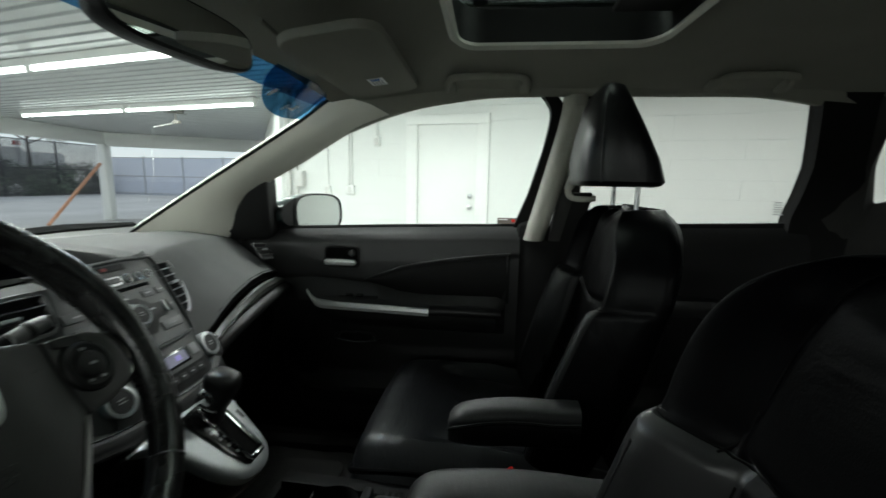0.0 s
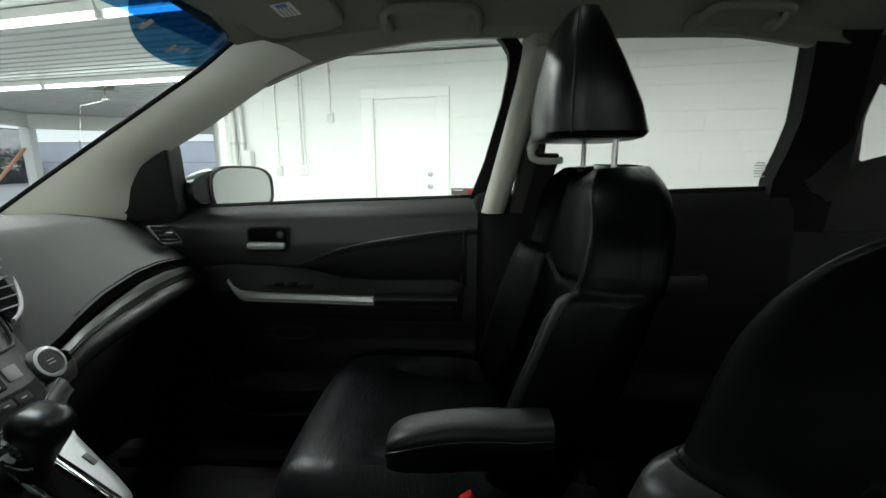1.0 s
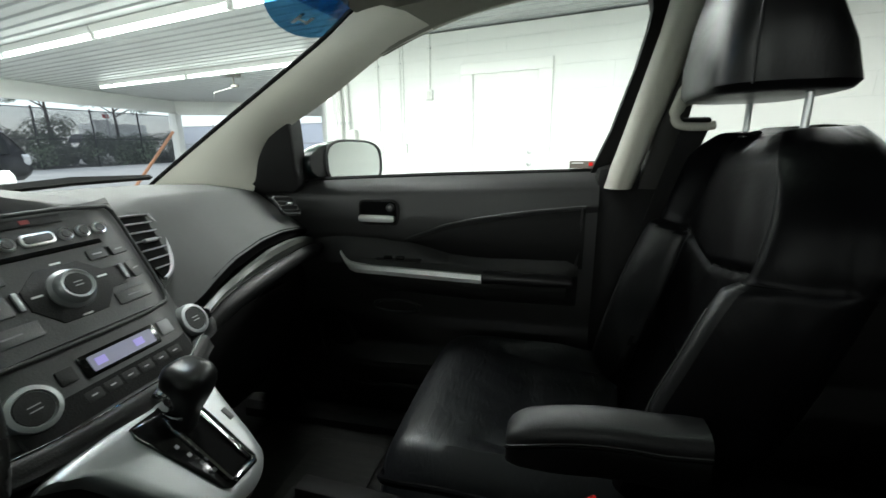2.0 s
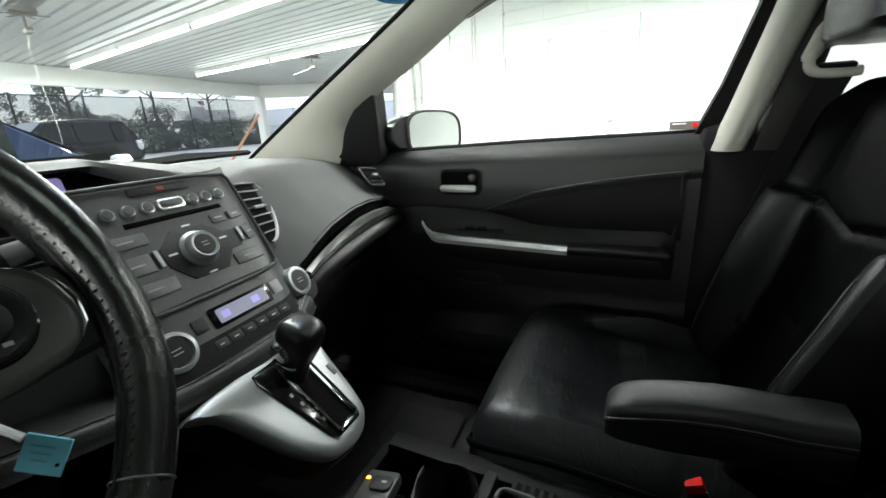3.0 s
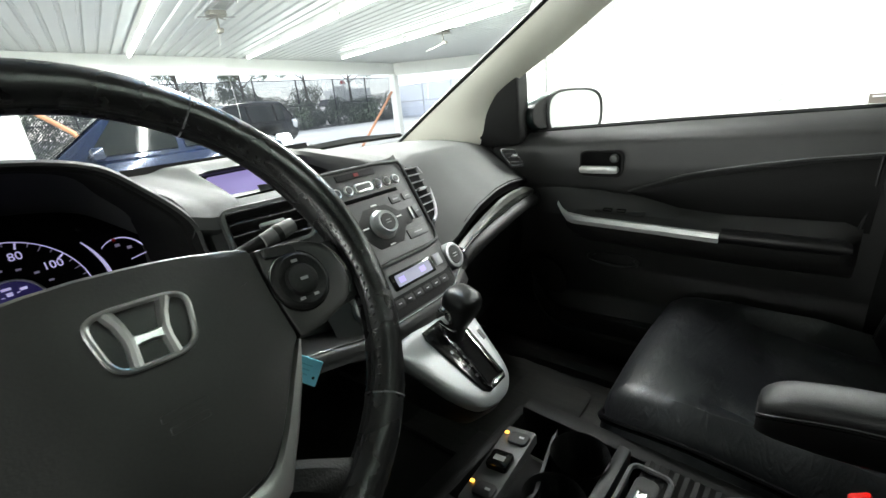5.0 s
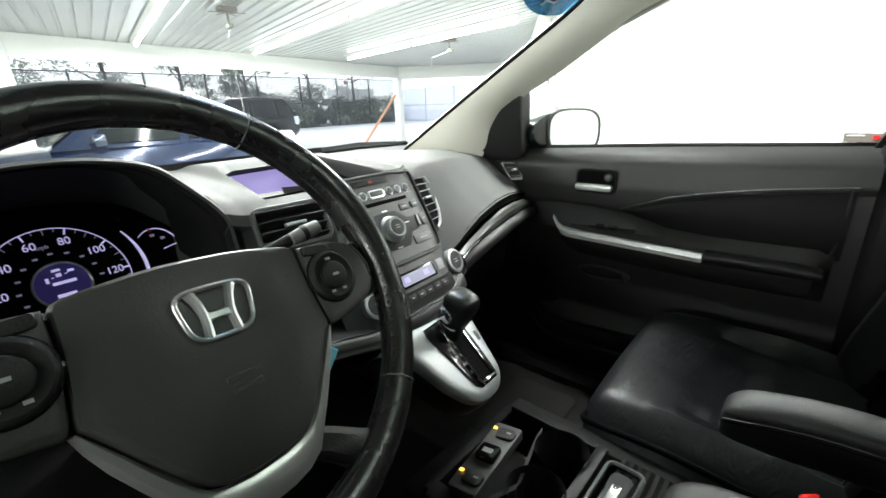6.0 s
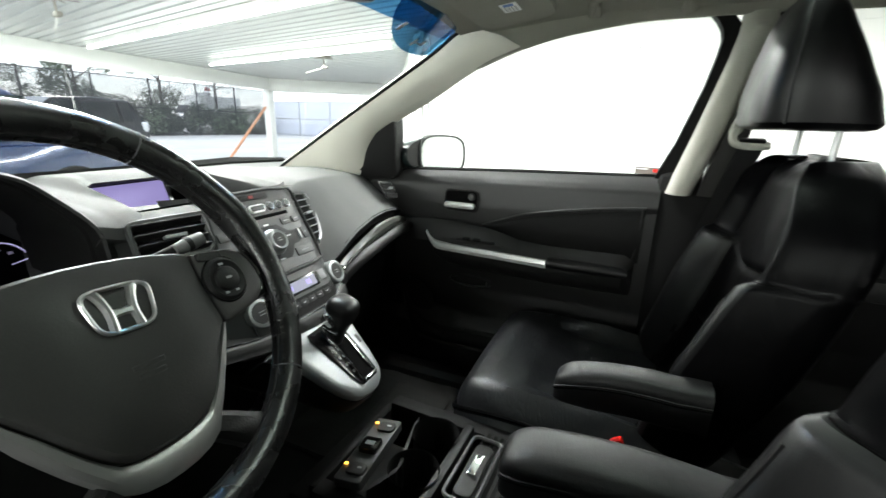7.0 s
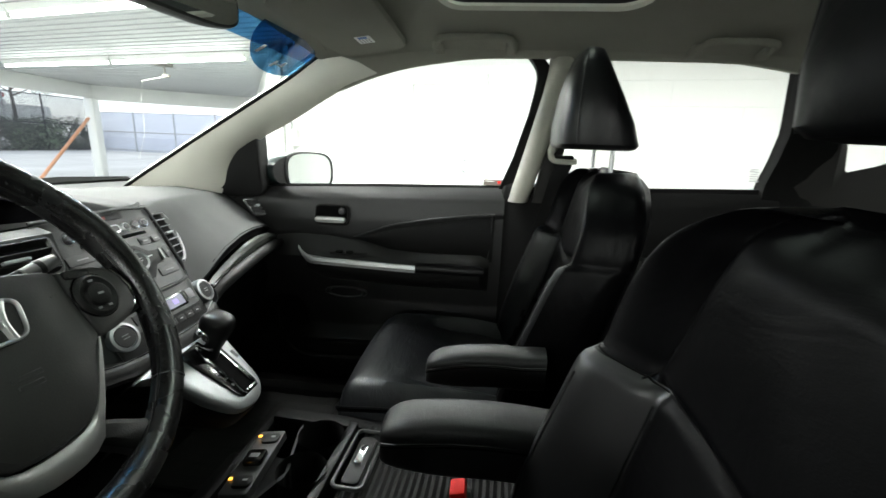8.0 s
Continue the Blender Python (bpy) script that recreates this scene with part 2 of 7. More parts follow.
def loft(sections, closed=True, caps=True, m=None, bm=None):
    """A skin over equal-length rings of points."""
    b = bmesh.new()
    rings = [[b.verts.new(p) for p in s] for s in sections]
    n = len(rings[0])
    for r0, r1 in zip(rings, rings[1:]):
        for i in range(n if closed else n - 1):
            j = (i + 1) % n
            b.faces.new((r0[i], r0[j], r1[j], r1[i]))
    if caps and closed:
        b.faces.new(rings[0][::-1])
        b.faces.new(rings[-1])
    if m is not None:
        bmesh.ops.transform(b, matrix=m, verts=b.verts)
    return join(bm, b)


def ring(rx, ry, power=2.0, n=28):
    """A superellipse round the origin, as (a, b) pairs."""
    out = []
    for i in range(n):
        a = 2 * math.pi * i / n
        c, s = math.cos(a), math.sin(a)
        out.append((rx * math.copysign(abs(c) ** (2 / power), c), ry * math.copysign(abs(s) ** (2 / power), s)))
    return out


def spline(points, n=6, closed=False):
    """Points on a smooth curve through the given ones."""
    pts = [Vector(p) for p in points]
    out, k = [], len(pts)
    for i in range(k if closed else k - 1):
        if closed:
            p0, p1, p2, p3 = pts[i - 1], pts[i], pts[(i + 1) % k], pts[(i + 2) % k]
        else:
            p0, p1, p2, p3 = pts[max(i - 1, 0)], pts[i], pts[i + 1], pts[min(i + 2, k - 1)]
        for j in range(n):
            t = j / n
            out.append(0.5 * ((2 * p1) + (p2 - p0) * t + (2 * p0 - 5 * p1 + 4 * p2 - p3) * t * t + (3 * p1 - p0 - 3 * p2 + p3) * t ** 3))
    if not closed:
        out.append(pts[-1])
    return out


def tube(path, r, seg=10, closed=False, flat=1.0, m=None, bm=None):
    """A round bar along a path; r is a number or a list; flat squeezes it in its second axis."""
    pts = [Vector(p) for p in path]
    k = len(pts)
    rs = r if isinstance(r, (list, tuple)) else [r] * k
    secs, ref = [], None
    for i, p in enumerate(pts):
        a, c = (pts[i - 1], pts[(i + 1) % k]) if closed else (pts[max(i - 1, 0)], pts[min(i + 1, k - 1)])
        d = (c - a).normalized()
        if ref is None:
            ref = d.orthogonal().normalized()
        ref = (ref - d * ref.dot(d)).normalized()
        side = d.cross(ref)
        secs.append([p + rs[i] * (math.cos(2 * math.pi * j / seg) * ref + flat * math.sin(2 * math.pi * j / seg) * side) for j in range(seg)])
    if closed:
        b = bmesh.new()
        rings = [[b.verts.new(q) for q in s] for s in secs]
        last = min(range(seg), key=lambda o: (secs[0][o] - secs[-1][0]).length)
        for i in range(k):
            r0, r1 = rings[i], rings[(i + 1) % k]
            o = last if i == k - 1 else 0
            for j in range(seg):
                b.faces.new((r0[j], r0[(j + 1) % seg], r1[(j + 1 + o) % seg], r1[(j + o) % seg]))
        if m is not None:
            bmesh.ops.transform(b, matrix=m, verts=b.verts)
        return join(bm, b)
    return loft(secs, m=m, bm=bm)


def lathe(profile, seg=32, m=None, bm=None, caps=True):
    """A turned form round z from (radius, height) pairs."""
    return loft([[(r * math.cos(2 * math.pi * j / seg), r * math.sin(2 * math.pi * j / seg), z) for j in range(seg)] for r, z in profile], caps=caps, m=m, bm=bm)


def slab(outline, depth, bevel=0.0, m=None, bm=None, seg=2):
    """A plate from a flat outline (x, y), from z = 0 up to depth."""
    b = bmesh.new()
    f = b.faces.new([b.verts.new((x, y, 0)) for x, y in outline])
    ext = bmesh.ops.extrude_face_region(b, geom=[f])
    top = [v for v in ext["geom"] if isinstance(v, bmesh.types.BMVert)]
    bmesh.ops.translate(b, verts=top, vec=(0, 0, depth))
    if bevel:
        edges = [e for e in b.edges if all(v in top for v in e.verts)]
        bmesh.ops.bevel(b, geom=edges, offset=bevel, segments=seg, profile=0.5, affect="EDGES")
    if m is not None:
        bmesh.ops.transform(b, matrix=m, verts=b.verts)
    return join(bm, b)


def sheet(rows, thick=0.0, m=None, bm=None):
    """A skin over a grid of points; thick gives it a back along its normals."""
    b = bmesh.new()
    g = [[b.verts.new(p) for p in r] for r in rows]
    for r0, r1 in zip(g, g[1:]):
        for i in range(len(r0) - 1):
            b.faces.new((r0[i], r0[i + 1], r1[i + 1], r1[i]))
    if thick:
        bmesh.ops.recalc_face_normals(b, faces=b.faces[:])
        bmesh.ops.solidify(b, geom=b.faces[:], thickness=thick)
    if m is not None:
        bmesh.ops.transform(b, matrix=m, verts=b.verts)
    return join(bm, b)


def rrect(w, h, r, n=5):
    """The outline of a rectangle with round corners, about the origin."""
    out = []
    for cx, cy, a0 in ((w / 2 - r, h / 2 - r, 0), (-w / 2 + r, h / 2 - r, 90), (-w / 2 + r, -h / 2 + r, 180), (w / 2 - r, -h / 2 + r, 270)):
        for i in range(n + 1):
            a = radians(a0 + 90 * i / n)
            out.append((cx + r * math.cos(a), cy + r * math.sin(a)))
    return out


def lerp(table, x):
    """Straight interpolation in a table of (x, value)."""
    xs = [a for a, _ in table]
    return float(np.interp(x, xs, [b for _, b in table]))


def smooth_lerp(table, x):
    for (x0, a), (x1, c) in zip(table, table[1:]):
        if x <= x1:
            t = min(1, max(0, (x - x0) / (x1 - x0)))
            return a + (c - a) * t * t * (3 - 2 * t)
    return table[-1][1]


def flow(table, x):
    """A smooth curve through a table of (x, value), with no waves between its points."""
    n = len(table)
    slope = [(table[i + 1][1] - table[i][1]) / (table[i + 1][0] - table[i][0]) for i in range(n - 1)]
    tan = [slope[0]] + [2 * a * b / (a + b) if a * b > 0 else 0.0 for a, b in zip(slope, slope[1:])] + [slope[-1]]
    for i in range(n - 1):
        if x <= table[i + 1][0] or i == n - 2:
            h = table[i + 1][0] - table[i][0]
            t = min(1, max(0, (x - table[i][0]) / h))
            return (1 + 2 * t) * (1 - t) ** 2 * table[i][1] + t * (1 - t) ** 2 * h * tan[i] + t * t * (3 - 2 * t) * table[i + 1][1] + t * t * (t - 1) * h * tan[i + 1]


def axes(origin, ex, ez):
    """A pose at origin whose x axis follows ex and z axis ez."""
    ez = Vector(ez).normalized()
    ex = Vector(ex)
    ex = (ex - ez * ex.dot(ez)).normalized()
    ey = ez.cross(ex)
    return Matrix(((ex[0], ey[0], ez[0], origin[0]), (ex[1], ey[1], ez[1], origin[1]), (ex[2], ey[2], ez[2], origin[2]), (0, 0, 0, 1)))


def writing(name, text, size, material, parent, m, depth=0.0004):
    cu = bpy.data.curves.new(name, "FONT")
    cu.body, cu.size, cu.extrude, cu.align_x, cu.align_y = text, size, depth, "CENTER", "CENTER"
    tmp = bpy.data.objects.new("tmp", cu)
    scene.collection.objects.link(tmp)
    me = bpy.data.meshes.new_from_object(tmp.evaluated_get(bpy.context.evaluated_depsgraph_get()))
    bpy.data.objects.remove(tmp)
    me.materials.clear()
    me.materials.append(material)
    ob = new(name, me)
    ob.matrix_basis = m
    ob.parent = parent
    return ob


# ---------------------------------------------------------------- garage: floor, walls, ceiling
def structure(ob, label, category):
    return tagged(ob, label, category, kind="structure")


structure(part("ground", box(160, 160, 0.2, m=pose(-30, 0, -0.1)), GRAVEL, m=GM), "pale grey gravel yard reaching to the horizon", "ground")
structure(part("floor", slab([(9, -7), (9, 4.6), (-4.1, 4.6), (-8.4, 9.2), (-9, 12.5), (-13.3, 8.1), (-7.5, -7)], 0.012), CONCRETE, m=GM), "grey concrete garage floor under the car", "floor")

# the block wall that has the door in it
WALL_Y = 4.6
wall = structure(part("wall_right", box(2.0, 0.2, CEIL, m=pose(-3.13, WALL_Y + 0.1, CEIL / 2)), WHITE, m=GM), "white painted concrete block wall with a plank-like coursing", "wall")
part("wall_above_door", box(0.82, 0.2, CEIL - 2.02, m=pose(-1.69, WALL_Y + 0.1, (CEIL + 2.02) / 2)), WHITE, wall)
part("wall_beyond_door", box(10.3, 0.2, CEIL, m=pose(-1.28 + 5.15, WALL_Y + 0.1, CEIL / 2)), WHITE, wall)
structure(part("wall_return", box(6.3, 0.18, CEIL, m=pose(-6.32, 6.97, CEIL / 2, 0, 0, 133)), WHITE, m=GM), "white painted return wall beside the bay", "wall")
structure(part("wall_far", box(3.4, 0.18, CEIL, m=pose(-8.75, 10.9, CEIL / 2, 0, 0, 100)), WHITE, m=GM), "white painted wall beyond the bay", "wall")
# Unseen closing wall, kept dark to cut the light from behind.
structure(part("wall_back", box(0.2, 11.8, CEIL, m=pose(9.0, -1.2, CEIL / 2)), DARKWALL, m=GM), "dark grey back wall out of view, added to cut light behind the car", "wall")
# Unseen closing wall, white so it bounces light onto the far pillar and door.
structure(part("wall_left", box(16.6, 0.2, CEIL, m=pose(0.8, -7.0, CEIL / 2)), WHITE, m=GM), "white side wall out of view, added to bounce light into the car", "wall")

# raised courses of long blocks in the white wall
rng = random.Random(4)
block_mesh = {}


def block(parent, x0, x1, z0, z1):
    key = round(x1 - x0, 3), round(z1 - z0, 3)
    if key not in block_mesh:
        me = bpy.data.meshes.new("block")
        b = box(x1 - x0 - 0.0006, 0.012, z1 - z0 - 0.0006, bevel=0.0011, seg=1)
        b.to_mesh(me)
        b.free()
        me.materials.append(WHITE)
        block_mesh[key] = me
    o = new("block", block_mesh[key])
    o.location = ((x0 + x1) / 2, WALL_Y + rng.uniform(-0.0014, 0.0), (z0 + z1) / 2)
    o.parent = parent


COURSES = [0.0, 0.19, 0.38, 0.58, 0.77, 0.97, 1.16, 1.36, 1.57, 1.77, 2.03, 2.21, 2.36, 2.5]
for i, (z0, z1) in enumerate(zip(COURSES, COURSES[1:])):
    for x0, x1, step in ((-1.2, 5.6, 1.36), (-4.1, -2.16, 0.97), (-2.16, -1.2, 0.96))[:3 if z0 > 2 else 2]:
        xa = x0
        xb = x0 + step * (0.5 if i % 2 else 1.0)
        while xa < x1 - 0.05:
            block(wall, xa, min(xb, x1), z0 + 0.001, z1 - 0.001)
            xa, xb = xb, xb + step


# ceiling: ribbed steel sheet
prof = []
y = -7.0
while y < 12.6:
    for dy, dz in ((0.0, 0.0), (0.12, 0.0), (0.135, 0.022), (0.165, 0.022), (0.18, 0.0)):
        prof.append((y + dy, CEIL + 0.02 + dz))
    y += 0.18


def facade_x(yy):
    return -9.8 - (yy + 1.3) * 0.3736


b = bmesh.new()
prev = None
for yy, zz in prof:
    a0 = b.verts.new((max(facade_x(yy), -14.5 if yy < 8.1 else -9 - (12.5 - yy) * 0.98) - 0.1, yy, zz))
    a1 = b.verts.new((9.0, yy, zz))
    if prev:
        b.faces.new((prev[0], prev[1], a1, a0))
    prev = (a0, a1)
structure(part("ceiling", b, CEILMETAL, m=GM, smooth=False), "white ribbed steel sheet ceiling of the garage", "ceiling")
structure(part("roof_deck", slab([(9.1, -7.1), (9.1, 5), (-4, 5), (-8.3, 13), (-9, 12.9), (-13.6, 8.3), (-7.3, -7.1)], 0.05), CONCRETE, m=GM @ pose(0, 0, CEIL + 0.06)), "flat roof deck over the garage", "roof")


# open front with a deep white header, jamb and corner post
def run(p, q, z0, z1, thick=0.16):
    p, q = Vector((*p, 0)), Vector((*q, 0))
    d = q - p
    return box(d.length, thick, z1 - z0, bevel=0.01, m=Matrix.Translation((p + q) / 2 + Vector((0, 0, (z0 + z1) / 2))) @ pose(0, 0, 0, 0, 0, math.degrees(math.atan2(d.y, d.x))))


hd = structure(part("header", run((-9.8, -1.3), (-13.32, 8.12), 2.17, CEIL + 0.02), WHITEPAINT, m=GM), "deep white painted header over the open bay", "header")
structure(part("header_side", run((-13.32, 8.12), (-9.0, 12.5), 2.13, CEIL + 0.02), WHITEPAINT, m=GM), "deep white painted header over the corner bay", "header")
structure(part("wall_front", run((-7.6, -7.0), (-9.8, -1.3), 0, CEIL + 0.02), WHITE, m=GM), "white painted front wall beside the open bay", "wall")
structure(part("bay_post", box(0.24, 0.24, 2.17, bevel=0.012, m=pose(-13.3, 8.1, 1.085, 0, 0, 20)), WHITEPAINT, m=GM), "white painted corner post of the open bay", "post")
strut = Vector((-13.2, 7.9, 1.62)), Vector((-12.55, 6.15, 0.05))
for p0, p1 in (strut, (Vector((-9.87, -1.1, 1.62)), Vector((-10.45, 0.6, 0.03)))):
    tagged(part("brace", tube((p0, p1), 0.042, 8), ORANGE, m=GM), "orange painted diagonal steel brace leaning on the post", "brace", group="bay braces")

# service door in the block wall
d1 = structure(thing("door_1", "white painted flush service door, shut, in a wide white frame", "door", GM), "", "")
part("leaf", box(0.79, 0.045, 2.02, bevel=0.004, m=pose(-1.69, WALL_Y + 0.024, 1.0125)), WHITEPAINT, d1)
for x in (-2.16, -1.22):
    part("jamb", box(0.155, 0.05, 2.0, bevel=0.006, m=pose(x, WALL_Y - 0.015, 1.0)), WHITEPAINT, d1)
part("lintel", box(1.095, 0.055, 0.12, bevel=0.006, m=pose(-1.69, WALL_Y - 0.017, 2.06)), WHITEPAINT, d1)
for z in (0.98, 1.12):
    part("knob", lathe([(0.012, 0), (0.012, 0.03), (0.03, 0.035), (0.032, 0.055), (0.012, 0.066)], 16, pose(-1.37, WALL_Y + 0.01, z, 90)), STEEL, d1, "worn steel knob")
for z in (0.4, 1.05, 1.75):
    part("hinge", box(0.02, 0.02, 0.09, bevel=0.004, m=pose(-2.075, WALL_Y - 0.0, z)), WHITEPAINT, d1)

# conduits and boxes on the wall
def conduit(x, z0, r=0.012, n=1, label="white painted conduit with a wall box"):
    c = thing("conduit", label, "conduit", GM, group="wall conduits")
    for i in range(n):
        part("pipe", tube([(x + 0.045 * i, WALL_Y - 0.025, z0), (x + 0.045 * i, WALL_Y - 0.025, CEIL)], r, 10), WHITEPAINT, c)
    part("outlet_box", box(0.09 + 0.04 * (n - 1), 0.05, 0.12, bevel=0.006, m=pose(x + 0.02 * (n - 1), WALL_Y - 0.03, z0 - 0.04)), WHITEPAINT, c)
    part("cover_plate", box(0.06, 0.006, 0.09, bevel=0.002, m=pose(x + 0.02 * (n - 1), WALL_Y - 0.058, z0 - 0.04)), PIPE, c)
    for z in (z0 + 0.5, z0 + 1.0):
        if z < CEIL:
            part("clip", box(0.05, 0.02, 0.02, bevel=0.003, m=pose(x, WALL_Y - 0.02, z)), STEEL, c)


conduit(-2.66, 1.84)
conduit(-3.09, 1.2, n=2)
conduit(-3.43, 1.19)
pp = thing("standpipe", "pair of grey steel service pipes at the wall's end", "pipe", GM)
for x, r in ((-4.06, 0.035), (-3.93, 0.03)):
    part("pipe", tube([(x, WALL_Y - 0.06, 0), (x, WALL_Y - 0.06, CEIL)], r, 12), PIPE, pp)
    for z in (0.6, 1.5, 2.2):
        part("collar", lathe([(r, -0.02), (r * 1.25, -0.02), (r * 1.25, 0.02), (r, 0.02)], 16, pose(x, WALL_Y - 0.06, z)), STEEL, pp)
part("junction_box", box(0.13, 0.09, 0.22, bevel=0.008, m=pose(-3.86, WALL_Y - 0.06, 1.3)), PIPE, pp, "grey junction box")

# fluorescent rows, with fixtures for the two added fill rows too
for ty, tx0, tx1 in TUBE_ROWS:
    n = max(1, round((tx1 - tx0) / 2.44))
    step = (tx1 - tx0) / n
    for i in range(n):
        f = thing("strip_light", "white ceiling strip light with a lit fluorescent tube", "strip light", GM @ pose(tx0 + step * (i + 0.5), ty, CEIL), group="ceiling strip lights")
        part("housing", loft([[(x, -0.06, 0.015), (x, 0.06, 0.015), (x, 0.035, -0.055), (x, -0.035, -0.055)] for x in (-step / 2 + 0.01, step / 2 - 0.01)]), WHITEPAINT, f, smooth=False)
        part("tube", tube([(-step / 2 + 0.05, 0, -0.085), (step / 2 - 0.05, 0, -0.085)], 0.022, 10), TUBE, f, "lit white fluorescent tube")
        for x in (-step / 2 + 0.035, step / 2 - 0.035):
            part("lamp_holder", box(0.03, 0.05, 0.06, bevel=0.006, m=pose(x, 0, -0.08)), WHITEPAINT, f)


# ceiling door operators
def operator(x, yy, turn):
    o = thing("door_opener", "galvanised ceiling bracket with a door-opener arm and cable", "door opener", GM @ pose(x, yy, CEIL, 0, 0, turn), group="ceiling door openers")
    for a in (-0.12, 0.12):
        part("rail", box(1.0, 0.035, 0.035, bevel=0.004, m=pose(0, a, -0.02)), STEEL, o)
    part("motor", loft([[(px, py, z) for px, py in ring(0.13, 0.11, 3.5, 20)] for z in (-0.04, -0.05, -0.075, -0.085)]), DULLSTEEL, o)
    part("stem", tube([(0, 0, -0.08), (0, 0, -0.24)], 0.014, 10), DULLSTEEL, o)
    part("head", box(0.15, 0.06, 0.05, bevel=0.012, m=pose(0.02, 0, -0.25)), DULLSTEEL, o)
    part("arm", tube([(0, 0, -0.26), (-0.75, 0.15, -0.30)], 0.01, 8), PIPE, o)
    for a in (20, 80, 140):
        part("blade", box(0.42, 0.03, 0.006, bevel=0.002, m=pose(0, 0, -0.095, 0, 0, a)), DULLSTEEL, o)
    part("cable", tube(spline([(-0.75, 0.15, -0.30), (-0.9, 0.2, -0.7), (-0.98, 0.25, -1.2), (-1.3, 0.3, -1.75)], 5), 0.003, 6), PIPE, o)


operator(-6.2, 1.1, 0)
operator(-7.0, 5.25, 0)


# ---------------------------------------------------------------- the yard
def fence(name, p, q, h, material, label, gap=0.09, posts=3.0, thick=0.012, slats=True):
    p, q = Vector((*p, 0)), Vector((*q, 0))
    d = q - p
    L = d.length
    m = GM @ Matrix.Translation(p) @ pose(0, 0, 0, 0, 0, math.degrees(math.atan2(d.y, d.x)))
    f = thing(name, label, "fence", m)
    k = int(L / posts)
    for i in range(k + 1):
        part("post", tube([(i * L / k, 0, 0), (i * L / k, 0, h + 0.1)], 0.05, 8), MESHBLACK if material is MESHBLACK else STEEL, f)
    for z in (0.1, h * 0.5, h):
        part("rail", tube([(0, 0, z), (L, 0, z)], 0.03, 6), MESHBLACK if material is MESHBLACK else STEEL, f)
    b = bmesh.new()
    for sgn in (1, -1):
        x = -h
        while x < L:
            x0, x1 = max(x, 0), min(x + h, L)
            if x1 > x0:
                z0, z1 = (x0 - x, x1 - x) if sgn > 0 else (h - (x0 - x), h - (x1 - x))
                vs = [b.verts.new(v) for v in ((x0, 0.002 * sgn, z0), (x0 + thick * 1.4, 0.002 * sgn, z0), (x1 + thick * 1.4, 0.002 * sgn, z1), (x1, 0.002 * sgn, z1))]
                b.faces.new(vs)
            x += gap
    tagged(part("mesh", b, material, f, smooth=False), kind="stuff")
    return f


fence("chain_link_fence", (-24.5, -16), (-32.4, 20.3), 3.3, MESHBLACK, "tall black chain-link fence along the yard", 0.11, 3.0, 0.03)
fence("chain_link_fence", (-33, 21), (-11.5, 24.5), 2.6, MESHBLUE, "pale blue-grey slatted chain-link fence beyond the corner bay", 0.16, 3.0, 0.075)


def foliage(name, label, category, boxes, count, size, seed, m=GM):
    """Clumps of small leaves scattered in rough volumes (centre, radii)."""
    r = random.Random(seed)
    b = bmesh.new()
    for _ in range(count):
        c, s = r.choice(boxes)
        while True:
            u = Vector((r.uniform(-1, 1), r.uniform(-1, 1), r.uniform(-1, 1)))
            if 0.25 < u.length < 1 and noise.noise(Vector((c[0] + u.x * s[0], c[1] + u.y * s[1], c[2] + u.z * s[2])) * 0.9) > -0.16:
                break
        p = Vector(c) + Vector((u.x * s[0], u.y * s[1], u.z * s[2]))
        if p.z < 0.03:
            continue
        q = Euler((r.uniform(0, 6), r.uniform(0, 6), r.uniform(0, 6))).to_matrix()
        k = size * r.uniform(0.5, 1.5)
        vs = [b.verts.new(p + q @ Vector(v) * k) for v in ((-1, 0, 0), (0, -0.5, 0.15), (1.1, 0, 0), (0, 0.5, 0.15))]
        b.faces.new(vs)
    return tagged(part(name, b, LEAF, m=m, smooth=False), label, category, kind="stuff")


hedge = []
r0 = random.Random(2)
for i in range(40):
    u = i / 39
    hedge.append(((-25.8 - 7.6 * u + r0.uniform(-0.4, 0.4), -15 + 36 * u, r0.uniform(0.6, 1.0)), (1.0, 1.4, r0.uniform(1.2, 2.0) * (1.0 if u < 0.62 else 0.85))))
foliage("hedge", "dark green overgrown hedge behind the black fence", "hedge", hedge, 60000, 0.07, 8)


def tree(x, yy, h, seed, spread):
    r = random.Random(seed)
    t = thing("tree", "dark leafy tree with a thin trunk behind the fence", "tree", GM @ pose(x, yy, 0), group="trees behind the fence")
    limbs = [tube(spline([(0, 0, 0), (0.1, 0.05, h * 0.35), (-0.08, 0.1, h * 0.7), (0.05, 0, h)], 4), [0.16 - 0.14 * i / 12 for i in range(13)], 8)]
    part("trunk", limbs[0], BARK, t)
    vols = []
    for i in range(9):
        a = r.uniform(0, 6.28)
        z = h * r.uniform(0.3, 0.95)
        d = spread * r.uniform(0.3, 1)
        e = Vector((d * math.cos(a), d * math.sin(a), z + r.uniform(0.1, 0.6)))
        part("limb", tube(spline([(0, 0, z - 0.5), (e.x * 0.5, e.y * 0.5, z), e], 3), [0.06, 0.05, 0.045, 0.04, 0.03, 0.02, 0.01], 6), BARK, t)
        vols.append((tuple(e), (spread * 0.46, spread * 0.46, spread * 0.34)))
    c = foliage("crown", "", "", vols, 5200, 0.062, seed, m=None)
    c.parent = t


for i, (x, yy, h, sp) in enumerate(((-28, -9.5, 5.5, 2.2), (-29, -4.5, 6.5, 2.4), (-30, 0.5, 5.2, 2.0), (-31.5, 4.2, 6.2, 1.7), (-32, 8.0, 5.0, 1.6), (-33.5, 13, 6, 2.0), (-36, 18, 6, 2.2))):
    tree(x, yy, h, 30 + i, sp)


